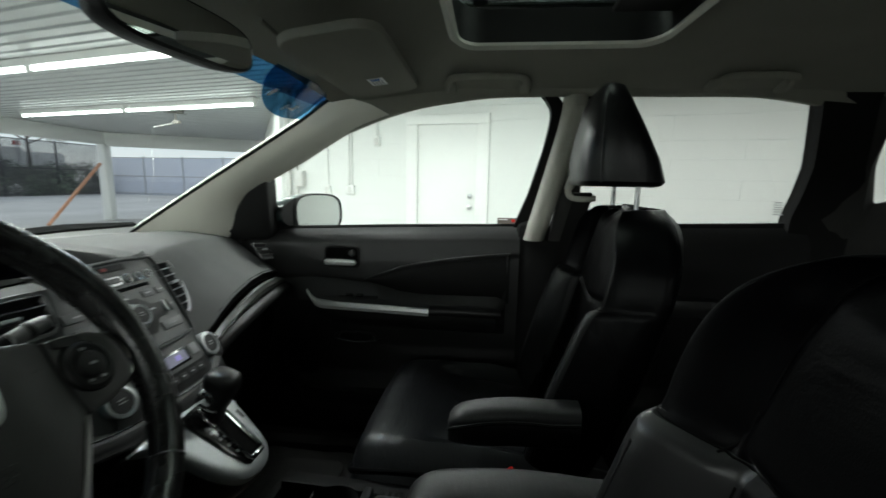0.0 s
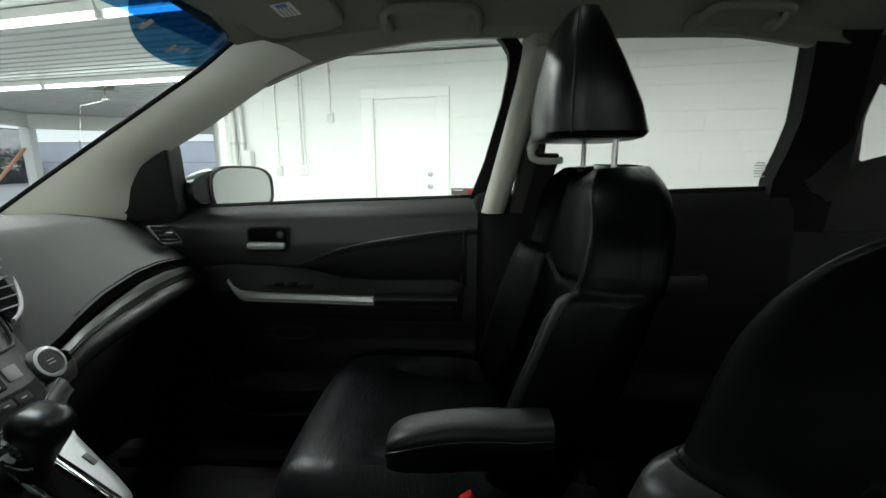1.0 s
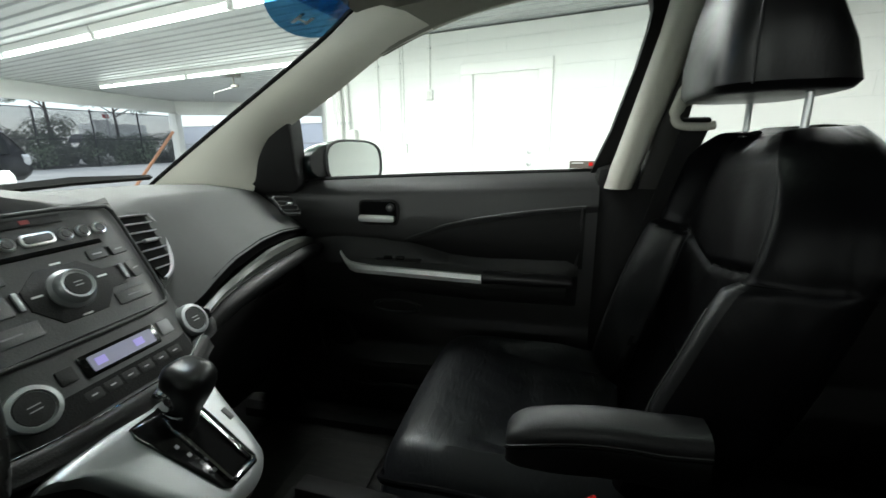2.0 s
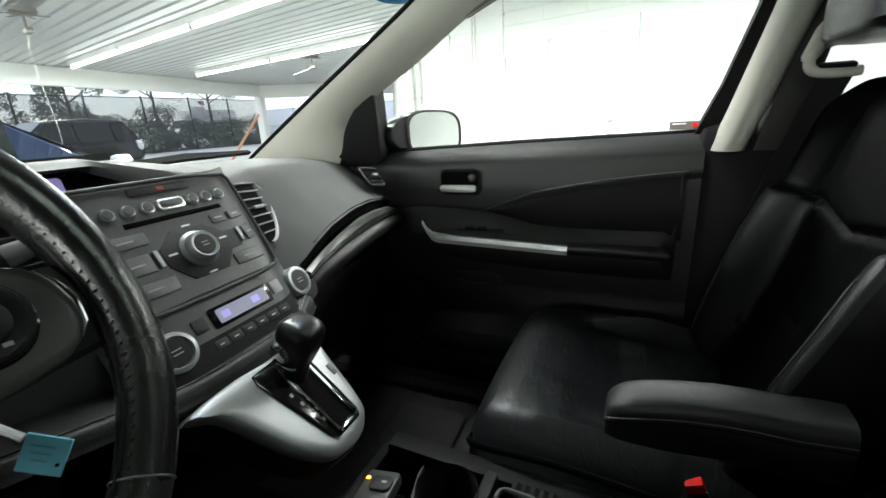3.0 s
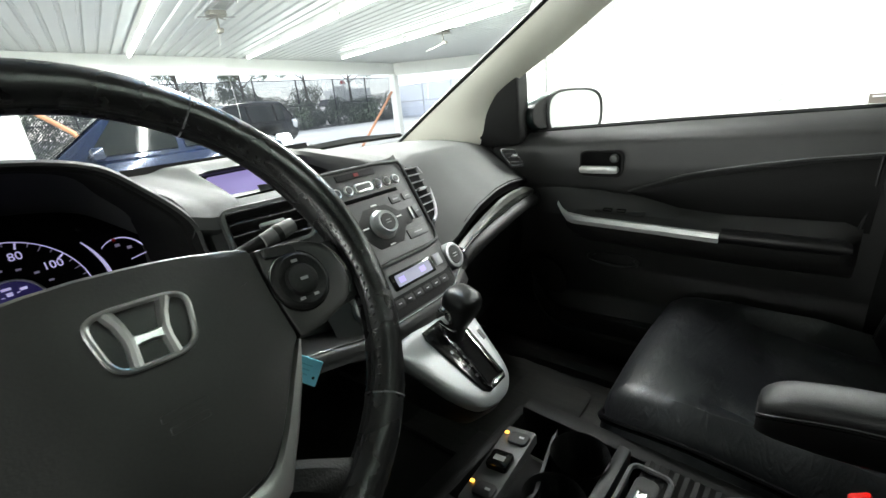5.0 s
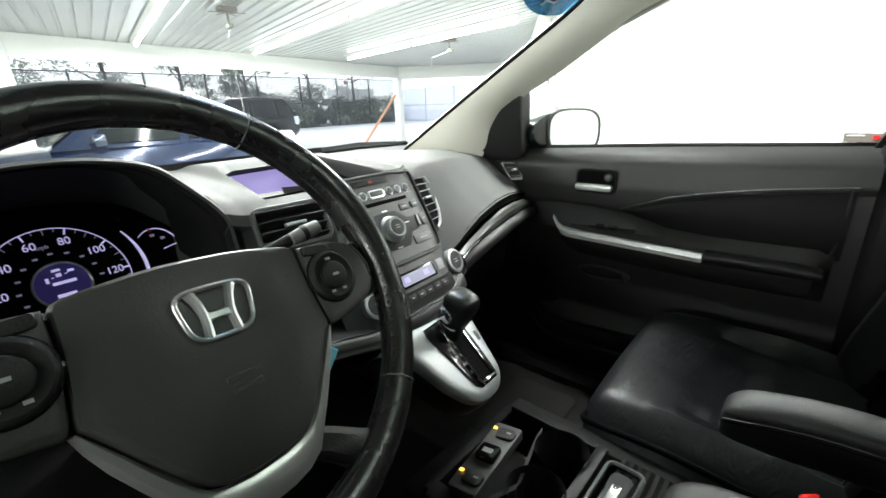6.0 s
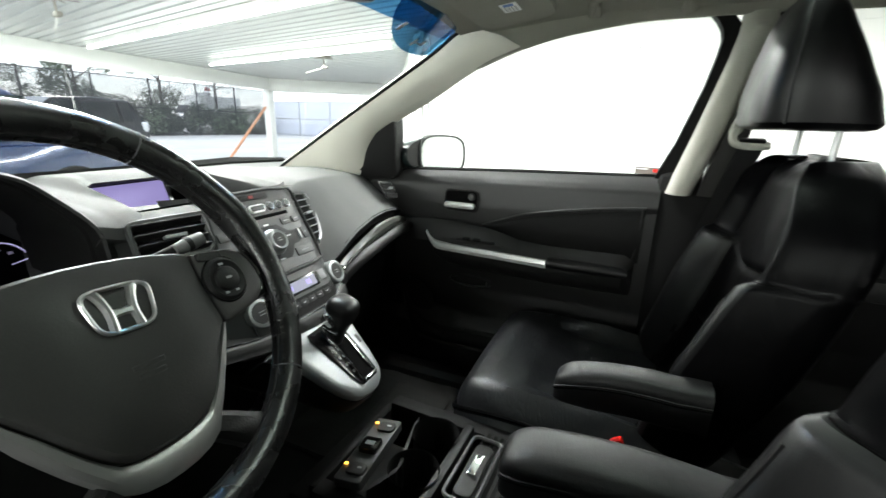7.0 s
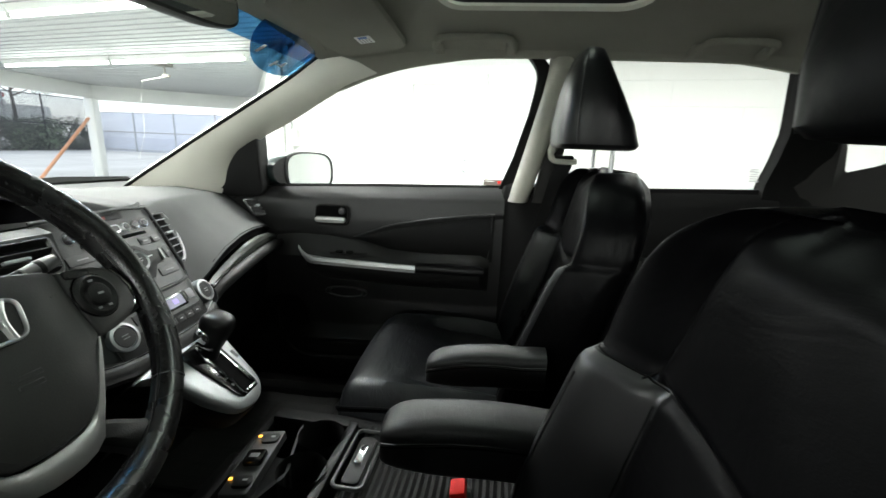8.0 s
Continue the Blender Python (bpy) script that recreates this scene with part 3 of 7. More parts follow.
def far_car(name, label, m, length, width, height, paint, wagon, group="", tail=None):
    """A parked car: lofted body, glasshouse with panes, wheels with rims, lamps, mirrors."""
    c = thing(name, label, "car", m, group=group)
    L, W, H = length / 2, width / 2, height
    belt = H * 0.58
    st = [(-L, 0.5, 0.74), (-L + 0.08, 0.42, 0.9), (-L + 0.7, 0.3, 0.98), (-L * 0.2, 0.28, 1.0), (L * 0.4, 0.28, 1.0), (L - 0.25, 0.32, 0.97), (L, 0.45, 0.86)]
    tops = [(-L, belt * 0.74), (-L + 0.08, belt * 0.82), (-L + 0.7, belt * 0.92), (-L * 0.25, belt * 1.0), (L * 0.4, belt * 1.03), (L - 0.25, belt * 1.03), (L, belt * 0.95)]
    secs = []
    for (x, z0, wf), (_, z1) in zip(st, tops):
        w = W * wf
        secs.append([(x, -w * 0.86, z0), (x, -w, z0 + 0.12), (x, -w, z1 - 0.22), (x, -w * 0.95, z1 - 0.06), (x, -w * 0.8, z1), (x, 0, z1 + 0.03), (x, w * 0.8, z1), (x, w * 0.95, z1 - 0.06), (x, w, z1 - 0.22), (x, w, z0 + 0.12), (x, w * 0.86, z0)])
    part("body", loft(secs), paint, c)
    xa, xb, xc, xd = (-L * 0.36, -L * 0.02, L * 0.82, L * 0.98) if wagon else (-L * 0.34, L * 0.02, L * 0.42, L * 0.8)
    gs = [(xa, belt - 0.02, belt), (xb, belt - 0.02, H - 0.06), ((xb + xc) / 2, belt - 0.02, H), (xc, belt - 0.02, H - 0.07), (xd, belt - 0.02, belt + 0.02)]
    secs = []
    for x, z0, z1 in gs:
        wt = W * (0.9 - 0.2 * (z1 - belt) / (H - belt))
        secs.append([(x, -W * 0.9, z0), (x, -wt, max(z1 - 0.05, z0 + 0.005)), (x, -wt * 0.9, max(z1, z0 + 0.01)), (x, wt * 0.9, max(z1, z0 + 0.01)), (x, wt, max(z1 - 0.05, z0 + 0.005)), (x, W * 0.9, z0)])
    part("roof", loft(secs), paint, c)
    for s in (-1, 1):
        spans = [(xa + 0.35, xb + 0.55), (xb + 0.62, (xb + xc) / 2 + 0.55)] + ([((xb + xc) / 2 + 0.62, xc - 0.05)] if wagon else [])
        for x0, x1 in spans:
            def gy(z):
                return s * (W * (0.9 - 0.2 * (z - belt) / (H - belt)) + 0.012)
            zt = H - 0.13
            part("side_window", sheet([[(x0 + 0.02, gy(belt), belt + 0.04), (x1, gy(belt), belt + 0.04)], [(max(x0, xb), gy(zt), zt), (x1, gy(zt), zt)]], 0.006), DARKGLASS, c)
        mir = part("door_mirror", loft([[(xa + 0.45 + dx, s * (W + 0.08) + py * (1 - 0.2 * k), belt + 0.08 + pz * (1 - 0.2 * k)) for py, pz in ring(0.1, 0.075, 3, 14)] for k, dx in ((2, -0.06), (0, -0.03), (0, 0.06), (0.5, 0.075))]), paint, c)
    part("windscreen", sheet([[(xa + 0.03, -W * 0.84, belt + 0.03), (xa + 0.03, W * 0.84, belt + 0.03)], [(xb - 0.0, -W * 0.68, H - 0.09), (xb - 0.0, W * 0.68, H - 0.09)]], 0.006, m=pose(-0.025, 0, 0.02)), DARKGLASS, c)
    part("rear_window", sheet([[(xd - 0.02, -W * 0.78, belt + 0.06), (xd - 0.02, W * 0.78, belt + 0.06)], [(xc + 0.02, -W * 0.66, H - 0.12), (xc + 0.02, W * 0.66, H - 0.12)]], 0.006, m=pose(0.025, 0, 0.02)), DARKGLASS, c)
    for s in (-1, 1):
        part("headlight", loft([[(-L + 0.1 + dx, s * W * 0.7 + py, belt * 0.74 + pz) for py, pz in ring(0.2 * k, 0.085 * k, 3, 16)] for dx, k in ((0.2, 1.0), (-0.05, 1.0), (-0.08, 0.8))]), LENS, c, "clear headlight")
        part("tail_light", loft([[(L - 0.1 + dx, s * W * 0.82 + py, belt * 0.88 + pz) for py, pz in ring(0.12 * k, 0.16 * k, 3, 16)] for dx, k in ((-0.1, 1.0), (0.05, 1.0), (0.08, 0.8))]), tail or TAIL, c, "tail light")
        for x in (-L * 0.62, L * 0.6):
            w = part("wheel", lathe([(0.2, -0.1), (0.3, -0.1), (0.33, -0.06), (0.33, 0.06), (0.3, 0.1), (0.2, 0.1)], 24, pose(x, s * (W - 0.1), 0.33, 90)), RUBBER, c)
            rim = part("rim", lathe([(0.19, -0.09), (0.21, -0.1), (0.21, 0.1), (0.19, 0.09), (0.05, 0.06)], 24, pose(x, s * (W - 0.095), 0.33, 90)), STEEL, w)
            rim.parent = w
    part("bumper", loft([[(-L - 0.02 + dx, y0, 0.5 + dz) for y0, dz in ((-W * 0.7, -0.1), (W * 0.7, -0.1), (W * 0.72, 0.1), (-W * 0.72, 0.1))] for dx in (-0.04, 0.1)]), RUBBER, c)
    return c


far_car("estate_car", "dark blue car parked in the open bay, glossy with ceiling reflections", GM @ pose(-7.5, -0.25, 0.012, 0, 0, 93), 4.3, 1.85, 1.55, NAVY, False, tail=LENS)
far_car("sport_utility", "black sport-utility car parked in the yard", GM @ pose(-16.5, 3.1, 0.0, 0, 0, 100), 4.6, 1.85, 1.72, BLACKPAINT, True, tail=LENS)

vn = thing("parcel_van", "white box van parked beyond the hedge and the fence", "van", GM @ pose(-37.0, 17.6, 0.0, 0, 0, 95))
part("load_box", box(3.6, 2.1, 2.1, bevel=0.06, m=pose(0.8, 0, 1.75)), WHITEPAINT, vn)
part("cab", loft([[(x, y0, z) for x, z in ((-2.5, 0.5), (-2.45, 1.25), (-1.9, 1.45), (-1.55, 2.1), (-1.02, 2.15), (-1.02, 0.5))] for y0 in (-0.95, 0.95)]), WHITEPAINT, vn)
part("windscreen", sheet([[(-1.92, -0.85, 1.5), (-1.92, 0.85, 1.5)], [(-1.6, -0.8, 2.05), (-1.6, 0.8, 2.05)]], 0.01, m=pose(-0.02, 0, 0.01)), DARKGLASS, vn)
for y0 in (-0.96, 0.96):
    part("side_window", sheet([[(-1.75, y0, 1.48), (-1.12, y0, 1.48)], [(-1.52, y0, 2.0), (-1.12, y0, 2.0)]], 0.01), DARKGLASS, vn)
    for x in (-1.75, 1.7):
        part("wheel", lathe([(0.2, -0.12), (0.36, -0.12), (0.38, 0.0), (0.36, 0.12), (0.2, 0.12)], 20, pose(x, y0 * 0.9, 0.38, 90)), RUBBER, vn)
sg = thing("yard_sign", "red and white sign board on a thin post beyond the fence", "sign", GM @ pose(-35.5, 17.3, 0, 0, 0, -70))
part("post", tube([(0, 0, 0), (0, 0, 3.5)], 0.05, 8), STEEL, sg)
part("board", box(0.5, 0.05, 0.28, bevel=0.01, m=pose(0, -0.06, 3.3)), TAIL, sg, "red sign board")
part("plate", box(1.5, 0.04, 0.35, bevel=0.01, m=pose(0.4, -0.06, 2.85)), WHITEPAINT, sg, "white lower plate")

# ---------------------------------------------------------------- the car's shell
# window line of the right side: the upper edge of the glass from front to rear
RAIL = [(-0.87, 0.83, 1.13), (-0.808, 0.756, 1.249), (-0.668, 0.712, 1.336), (-0.506, 0.67, 1.419), (-0.399, 0.652, 1.456), (-0.298, 0.639, 1.482),
        (-0.201, 0.631, 1.497), (-0.093, 0.626, 1.509), (0.052, 0.624, 1.512), (0.256, 0.623, 1.513), (0.423, 0.621, 1.518), (0.566, 0.624, 1.512), (0.72, 0.633, 1.493), (0.85, 0.642, 1.47)]


def glass_y(z):
    return 0.80 - 0.5 * (z - 1.16)


def mirrored(bm):
    bmesh.ops.transform(bm, matrix=Matrix.Diagonal((1, -1, 1, 1)), verts=bm.verts)
    return bm


structure(part("car_floor", box(2.9, 1.5, 0.05, m=pose(0.1, 0, 0.395)), CARPET), "black carpeted floor of the car", "car floor")
structure(part("underbody", box(4.0, 1.5, 0.16, bevel=0.05, m=pose(0.1, 0, 0.28)), RUBBER), "dark underbody of the car", "underbody")


structure(part("firewall", loft([[(-1.3, -0.8, z), (-1.3, 0.8, z), (-1.24, 0.8, z), (-1.24, -0.8, z)] for z in (0.35, 1.09)]), CARPET), "black insulated firewall ahead of the footwells", "firewall")
for s in (1, -1):
    structure(part("kick_panel", box(0.4, 0.06, 0.72, bevel=0.01, m=pose(-1.1, s * 0.77, 0.74)), PLASTIC), "black plastic kick panel beside the footwell", "trim")

# headliner with the sunroof opening
def liner_z(x, yy):
    edge = 1.517 - 0.05 * max(0, (x - 0.6)) - 0.12 * max(0, -0.25 - x)
    mid = 1.60 - 0.10 * max(0, -0.1 - x) - 0.05 * max(0, x - 0.8)
    s = min(1, abs(yy) / 0.63)
    return edge + (mid - edge) * (1 - s ** 3.2)


HX0, HX1, HY0, HY1 = -0.175, 0.25, -0.38, 0.385      # the sunroof's opening
xs = [-0.62, -0.55, -0.48, -0.4, -0.3, HX0, 0, 0.15, HX1, 0.5, 0.7, 0.9, 1.15, 1.4]
ys = [-0.63, -0.6, -0.55, -0.48, HY0, -0.2, 0, 0.2, HY1, 0.42, 0.48, 0.55, 0.6, 0.63]
b = bmesh.new()
vv = {}
for i, x in enumerate(xs):
    for j, yy in enumerate(ys):
        xe = x + (0.1 * (abs(yy) / 0.63) ** 2 if i == 0 else 0.05 * (abs(yy) / 0.63) ** 2 if i == 1 else 0)
        vv[i, j] = b.verts.new((xe, yy, liner_z(xe, yy)))
for i in range(len(xs) - 1):
    for j in range(len(ys) - 1):
        if HX0 <= xs[i] < HX1 and HY0 <= ys[j] < HY1:
            continue
        b.faces.new((vv[i, j], vv[i + 1, j], vv[i + 1, j + 1], vv[i, j + 1]))
structure(part("headliner", b, CLOTH), "pale grey woven headliner of the car", "ceiling")
zr = liner_z(0.1, 0.3)
ringpts = [(x + (HX0 + HX1) / 2, yy + (HY0 + HY1) / 2) for x, yy in rrect(HX1 - HX0, HY1 - HY0, 0.06)]
inner = [(x + (HX0 + HX1) / 2, yy + (HY0 + HY1) / 2) for x, yy in rrect(HX1 - HX0 - 0.014, HY1 - HY0 - 0.014, 0.056)]
outer = [(x + (HX0 + HX1) / 2, yy + (HY0 + HY1) / 2) for x, yy in rrect(HX1 - HX0 + 0.026, HY1 - HY0 + 0.026, 0.07)]
sr = thing("sunroof", "smoked glass sunroof in a pale moulded surround, blind drawn back", "sunroof")
part("surround", loft([[(x, yy, liner_z(x, yy) - 0.004) for x, yy in outer], [(x, yy, liner_z(x, yy) - 0.016) for x, yy in ringpts], [(x, yy, liner_z(x, yy) - 0.010) for x, yy in inner], [(x, yy, liner_z(x, yy) - 0.004) for x, yy in inner]], caps=False), BEIGE, sr)
part("shaft", loft([[(x, yy, liner_z(x, yy) - 0.004) for x, yy in inner], [(x, yy, 1.645) for x, yy in inner]], caps=False), PLASTIC, sr, "black inner frame")
sunglass = part("pane", slab([(0.07 + x, -0.02 + yy) for x, yy in rrect(0.6, 0.8, 0.05)], 0.005, m=pose(0, 0, 1.65)), SMOKE, sr)
part("rear_blind", box(0.12, 0.72, 0.012, bevel=0.004, m=pose(HX1 - 0.06, -0.02, 1.625)), PLASTIC, sr, "dark blind edge")
part("front_deflector", box(0.03, 0.66, 0.02, bevel=0.004, m=pose(HX0 + 0.05, -0.02, 1.635)), PLASTIC_GLOSS, sr)

# outer roof skin, with the sunroof's hole
for nm, x0, x1, y0, y1 in (("roof_skin", -0.56, -0.24, -0.66, 0.66), ("roof_skin", 0.38, 1.5, -0.66, 0.66), ("roof_skin", -0.24, 0.38, -0.66, -0.42), ("roof_skin", -0.24, 0.38, 0.40, 0.66)):
    n = 6
    structure(part(nm, sheet([[(x0 + (x1 - x0) * i / n, y0 + (y1 - y0) * j / n, 1.665 - 0.35 * max(0, abs(y0 + (y1 - y0) * j / n) - 0.45) - 0.22 * max(0, -0.3 - (x0 + (x1 - x0) * i / n)) ) for j in range(n + 1)] for i in range(n + 1)], 0.004), GREENPAINT), "dark green painted steel roof of the car", "roof")


def rail_part(name, flip, material, label):
    """The cloth-covered rail between the glass line and the headliner."""
    rows = []
    for p in spline(RAIL[3:], 4):
        q = Vector((p.x, p.y, p.z))
        top = Vector((q.x, min(0.6, q.y - 0.04), max(liner_z(q.x, 0.6) + 0.004, q.z + 0.03)))
        rows.append([q + Vector((0, 0.05, 0.02)), q + Vector((0, 0.012, 0.006)), q + Vector((0, -0.012, 0.004)), q + Vector((0, -0.03, 0.018)), top, top + Vector((0, 0.09, 0.05))])
    bm = sheet(rows)
    if flip:
        mirrored(bm)
    return structure(part(name, bm, material), label, "trim")


rail_part("roof_rail", False, CLOTH, "pale grey cloth roof rail above the side windows")
rail_part("roof_rail", True, CLOTH, "pale grey cloth roof rail above the driver's opening")


# windscreen pillars
def pillar_rows():
    left = [(-1.2, 0.63, 1.105), (-1.145, 0.625, 1.139), (-0.926, 0.615, 1.268), (-0.738, 0.61, 1.378), (-0.614, 0.606, 1.451), (-0.525, 0.591, 1.505), (-0.45, 0.58, 1.53), (-0.35, 0.57, 1.56)]
    right = [(-0.93, 0.715, 1.095), (-0.9, 0.712, 1.15), (-0.85, 0.714, 1.235), (-0.665, 0.705, 1.338), (-0.506, 0.665, 1.421), (-0.399, 0.648, 1.458), (-0.298, 0.637, 1.484), (-0.16, 0.64, 1.51)]
    L, R = spline(left, 4), spline(right, 4)
    rows = []
    for i, (a, c) in enumerate(zip(L, R)):
        n = Vector((0.6, -0.8, 0.1)) * min(1, max(-0.8, (len(L) - 3 - i) / 5))
        d = (c - a)
        rows.append([a + Vector((-0.03, 0.05, 0.02)), a, a + d * 0.12 + n * 0.012, a + d * 0.5 + n * 0.03, a + d * 0.88 + n * 0.014, c, c + Vector((-0.015, 0.05, 0.02))])
    return rows[:-7]


for flip in (False, True):
    bm = sheet(pillar_rows())
    if flip:
        mirrored(bm)
    structure(part("windscreen_pillar", bm, BEIGE), "pale grey moulded trim on the windscreen pillar", "pillar")

# windscreen with a blue shade band
def screen_pt(u, v):
    """u across from -1 to 1, v up from base to header."""
    x0, z0 = -1.16 - 0.22 * (1 - u * u), 1.12
    x1, z1 = -0.53 - 0.10 * (1 - u * u), 1.51 + 0.035 * (1 - u * u)
    w = 0.64 - 0.04 * v
    return Vector((x0 + (x1 - x0) * v, u * w, z0 + (z1 - z0) * v + 0.02 * math.sin(math.pi * v)))


ws = structure(thing("windscreen", "curved clear windscreen with a blue shade band", "windscreen"), "", "")
o = part("pane", sheet([[screen_pt(-1 + 2 * i / 20, 0.93 * j / 10) for i in range(21)] for j in range(11)]), GLASS, ws)
o.visible_shadow = False
o = part("shade_band", sheet([[screen_pt(-1 + 2 * i / 20, 0.93 + 0.09 * j / 4) for i in range(21)] for j in range(5)]), BLUETINT, ws, "deep blue see-through shade band")
o.visible_shadow = False
part("seal", tube([r[1] + Vector((-0.005, -0.001, 0.003)) for r in pillar_rows()], 0.005, 6), RUBBER, ws, "black rubber seal")

# centre pillar, right and left; its weaker light is put into a darker trim
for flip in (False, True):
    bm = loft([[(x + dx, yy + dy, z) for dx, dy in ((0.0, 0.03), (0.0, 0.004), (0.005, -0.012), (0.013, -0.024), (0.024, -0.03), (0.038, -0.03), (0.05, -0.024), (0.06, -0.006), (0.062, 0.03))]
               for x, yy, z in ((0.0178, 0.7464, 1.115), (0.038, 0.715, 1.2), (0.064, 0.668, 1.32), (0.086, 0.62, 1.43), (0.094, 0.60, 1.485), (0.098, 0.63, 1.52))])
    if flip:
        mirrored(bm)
    structure(part("centre_pillar", bm, PILLAR_SHADED), "pale grey moulded trim on the centre pillar", "pillar")
    # Rear half in the dark trim, which paints the shade on that face.
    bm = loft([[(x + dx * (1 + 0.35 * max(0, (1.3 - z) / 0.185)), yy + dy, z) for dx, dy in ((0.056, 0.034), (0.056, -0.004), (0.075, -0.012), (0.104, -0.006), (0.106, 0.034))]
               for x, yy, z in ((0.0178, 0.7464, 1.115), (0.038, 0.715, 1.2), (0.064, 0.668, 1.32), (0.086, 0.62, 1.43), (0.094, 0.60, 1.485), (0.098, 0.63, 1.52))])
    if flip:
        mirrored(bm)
    structure(part("pillar_back", bm, REARTRIM_SHADED), "rear half of the centre pillar, its shade in the colour", "pillar")
    bm = loft([[(x + dx, yy + dy, z) for dx, dy in ((-0.03, 0.03), (-0.03, -0.005), (0.008, -0.005), (0.008, 0.03))]
               for x, yy, z in ((0.012, 0.80, 1.13), (0.055, 0.755, 1.25), (0.087, 0.695, 1.38), (0.097, 0.663, 1.445), (0.099, 0.65, 1.474), (0.094, 0.642, 1.492), (0.083, 0.636, 1.508), (0.068, 0.632, 1.524))])
    if flip:
        mirrored(bm)
    structure(part("door_frame", bm, RUBBER), "black rubber-edged frame of the door window", "trim")
    bm = box(0.2, 0.10, 0.755, bevel=0.03, m=pose(0.096, 0.80, 0.792))
    if flip:
        mirrored(bm)
    structure(part("pillar_foot", bm, RUBBER), "black plastic foot of the centre pillar", "pillar")

# rear door frame, dark, and rear pillar, its shade put into the trim colour
for flip in (False, True):
    bm = loft([[(x + dx, yy + dy, z) for dx, dy in ((0, 0.03), (0, -0.02), (wd, -0.03), (wd, 0.03))]
               for x, yy, z, wd in ((0.79, 0.80, 1.05, 0.16), (0.787, 0.78, 1.2, 0.16), (0.786, 0.743, 1.274, 0.15), (0.779, 0.707, 1.346, 0.12), (0.76, 0.678, 1.404, 0.12), (0.728, 0.633, 1.5, 0.12), (0.703, 0.60, 1.56, 0.14))])
    if flip:
        mirrored(bm)
    structure(part("rear_door_frame", bm, RUBBER), "black rubber-edged frame of the rear door window", "trim")
    Q = [(0.928, 0.666, 1.429), (0.991, 0.673, 1.413), (1.114, 0.692, 1.375), (1.146, 0.728, 1.304), (1.076, 0.745, 1.271), (0.999, 0.757, 1.247), (0.944, 0.704, 1.351)]
    O = [(0.83, 0.6, 1.54), (1.05, 0.6, 1.52), (1.4, 0.62, 1.48), (1.42, 0.76, 1.25), (1.25, 0.80, 1.05), (0.88, 0.81, 1.02), (0.84, 0.72, 1.33)]
    def straight(pts):
        pts = [Vector(p) for p in pts]
        return [a.lerp(c, k) for a, c in zip(pts, pts[1:] + pts[:1]) for k in (0.08, 0.36, 0.64, 0.92)]
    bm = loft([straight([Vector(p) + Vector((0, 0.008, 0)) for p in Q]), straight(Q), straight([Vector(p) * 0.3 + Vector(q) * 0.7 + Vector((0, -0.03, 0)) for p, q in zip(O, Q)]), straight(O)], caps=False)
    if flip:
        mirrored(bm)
    structure(part("rear_pillar", bm, REARTRIM_SHADED), "trim round the small rear side window, darkened for the shade there", "pillar")

for nm, outl, gm in (("window_1", [(-0.86, 1.1), (-0.8, 1.27), (-0.66, 1.35), (-0.5, 1.43), (-0.39, 1.47), (-0.2, 1.51), (0.06, 1.53), (0.09, 1.5), (0.03, 1.1)], GLASS),
                     ("window_2", [(0.1, 1.12), (0.16, 1.53), (0.4, 1.53), (0.74, 1.51), (0.8, 1.35), (0.8, 1.12)], TINT),
                     ("window_3", [(0.9, 1.22), (0.9, 1.44), (1.16, 1.4), (1.18, 1.25)], TINT)):
    for flip in (False, True):
        b = bmesh.new()
        b.faces.new([b.verts.new((x, glass_y(z) + 0.012, z)) for x, z in outl])
        if flip:
            mirrored(b)
        o = structure(part(nm, b, gm, smooth=False), "clear side window glass, shut" if gm is GLASS else "lightly tinted side window glass, shut", "window")
        o.visible_shadow = False

for k, (x, z) in enumerate(((0.752, 1.246), (0.754, 1.239), (0.756, 1.232), (0.758, 1.225), (0.76, 1.218), (0.765, 1.21))):
    etch = thing("etched_mark", "small grey etched maker's mark in the window glass", "glass mark", group="etched glass marks") if k == 0 else etch
    part("text_bar", box(0.03 if k % 2 else 0.022, 0.0008, 0.003, m=axes((x, glass_y(z) + 0.008, z), (1, 0, 0), (0, 0.45, 0.9))), PRINTGREY, etch)

# tail of the body
structure(part("tailgate", sheet([[(1.75, -0.75, 0.5), (1.75, 0.75, 0.5)], [(1.78, -0.75, 1.05), (1.78, 0.75, 1.05)]], 0.05), PLASTIC), "dark inner face of the tailgate", "tailgate")
for flip in (False, True):
    bm = sheet([[(0.86, 0.82, 0.42), (0.86, 0.82, 1.06)], [(1.3, 0.78, 0.42), (1.3, 0.8, 1.06)], [(1.78, 0.74, 0.42), (1.78, 0.76, 1.06)]], 0.05)
    if flip:
        mirrored(bm)
    structure(part("load_side", bm, PLASTIC), "dark grey moulded side of the load space", "trim")
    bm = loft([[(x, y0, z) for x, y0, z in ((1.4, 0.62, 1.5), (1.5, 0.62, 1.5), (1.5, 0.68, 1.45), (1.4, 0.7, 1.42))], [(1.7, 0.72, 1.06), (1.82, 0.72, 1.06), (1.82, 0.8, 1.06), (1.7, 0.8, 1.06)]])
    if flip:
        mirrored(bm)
    structure(part("tail_pillar", bm, REARTRIM_SHADED), "trim of the rearmost pillar, darkened for the shade there", "pillar")
structure(part("tail_roof", box(0.16, 1.3, 0.06, bevel=0.02, m=pose(1.46, 0, 1.52)), CLOTH), "pale grey rear edge of the headliner", "trim")
structure(part("load_floor", box(0.6, 1.4, 0.04, m=pose(1.5, 0, 0.7)), CARPET), "black carpeted load floor", "car floor")

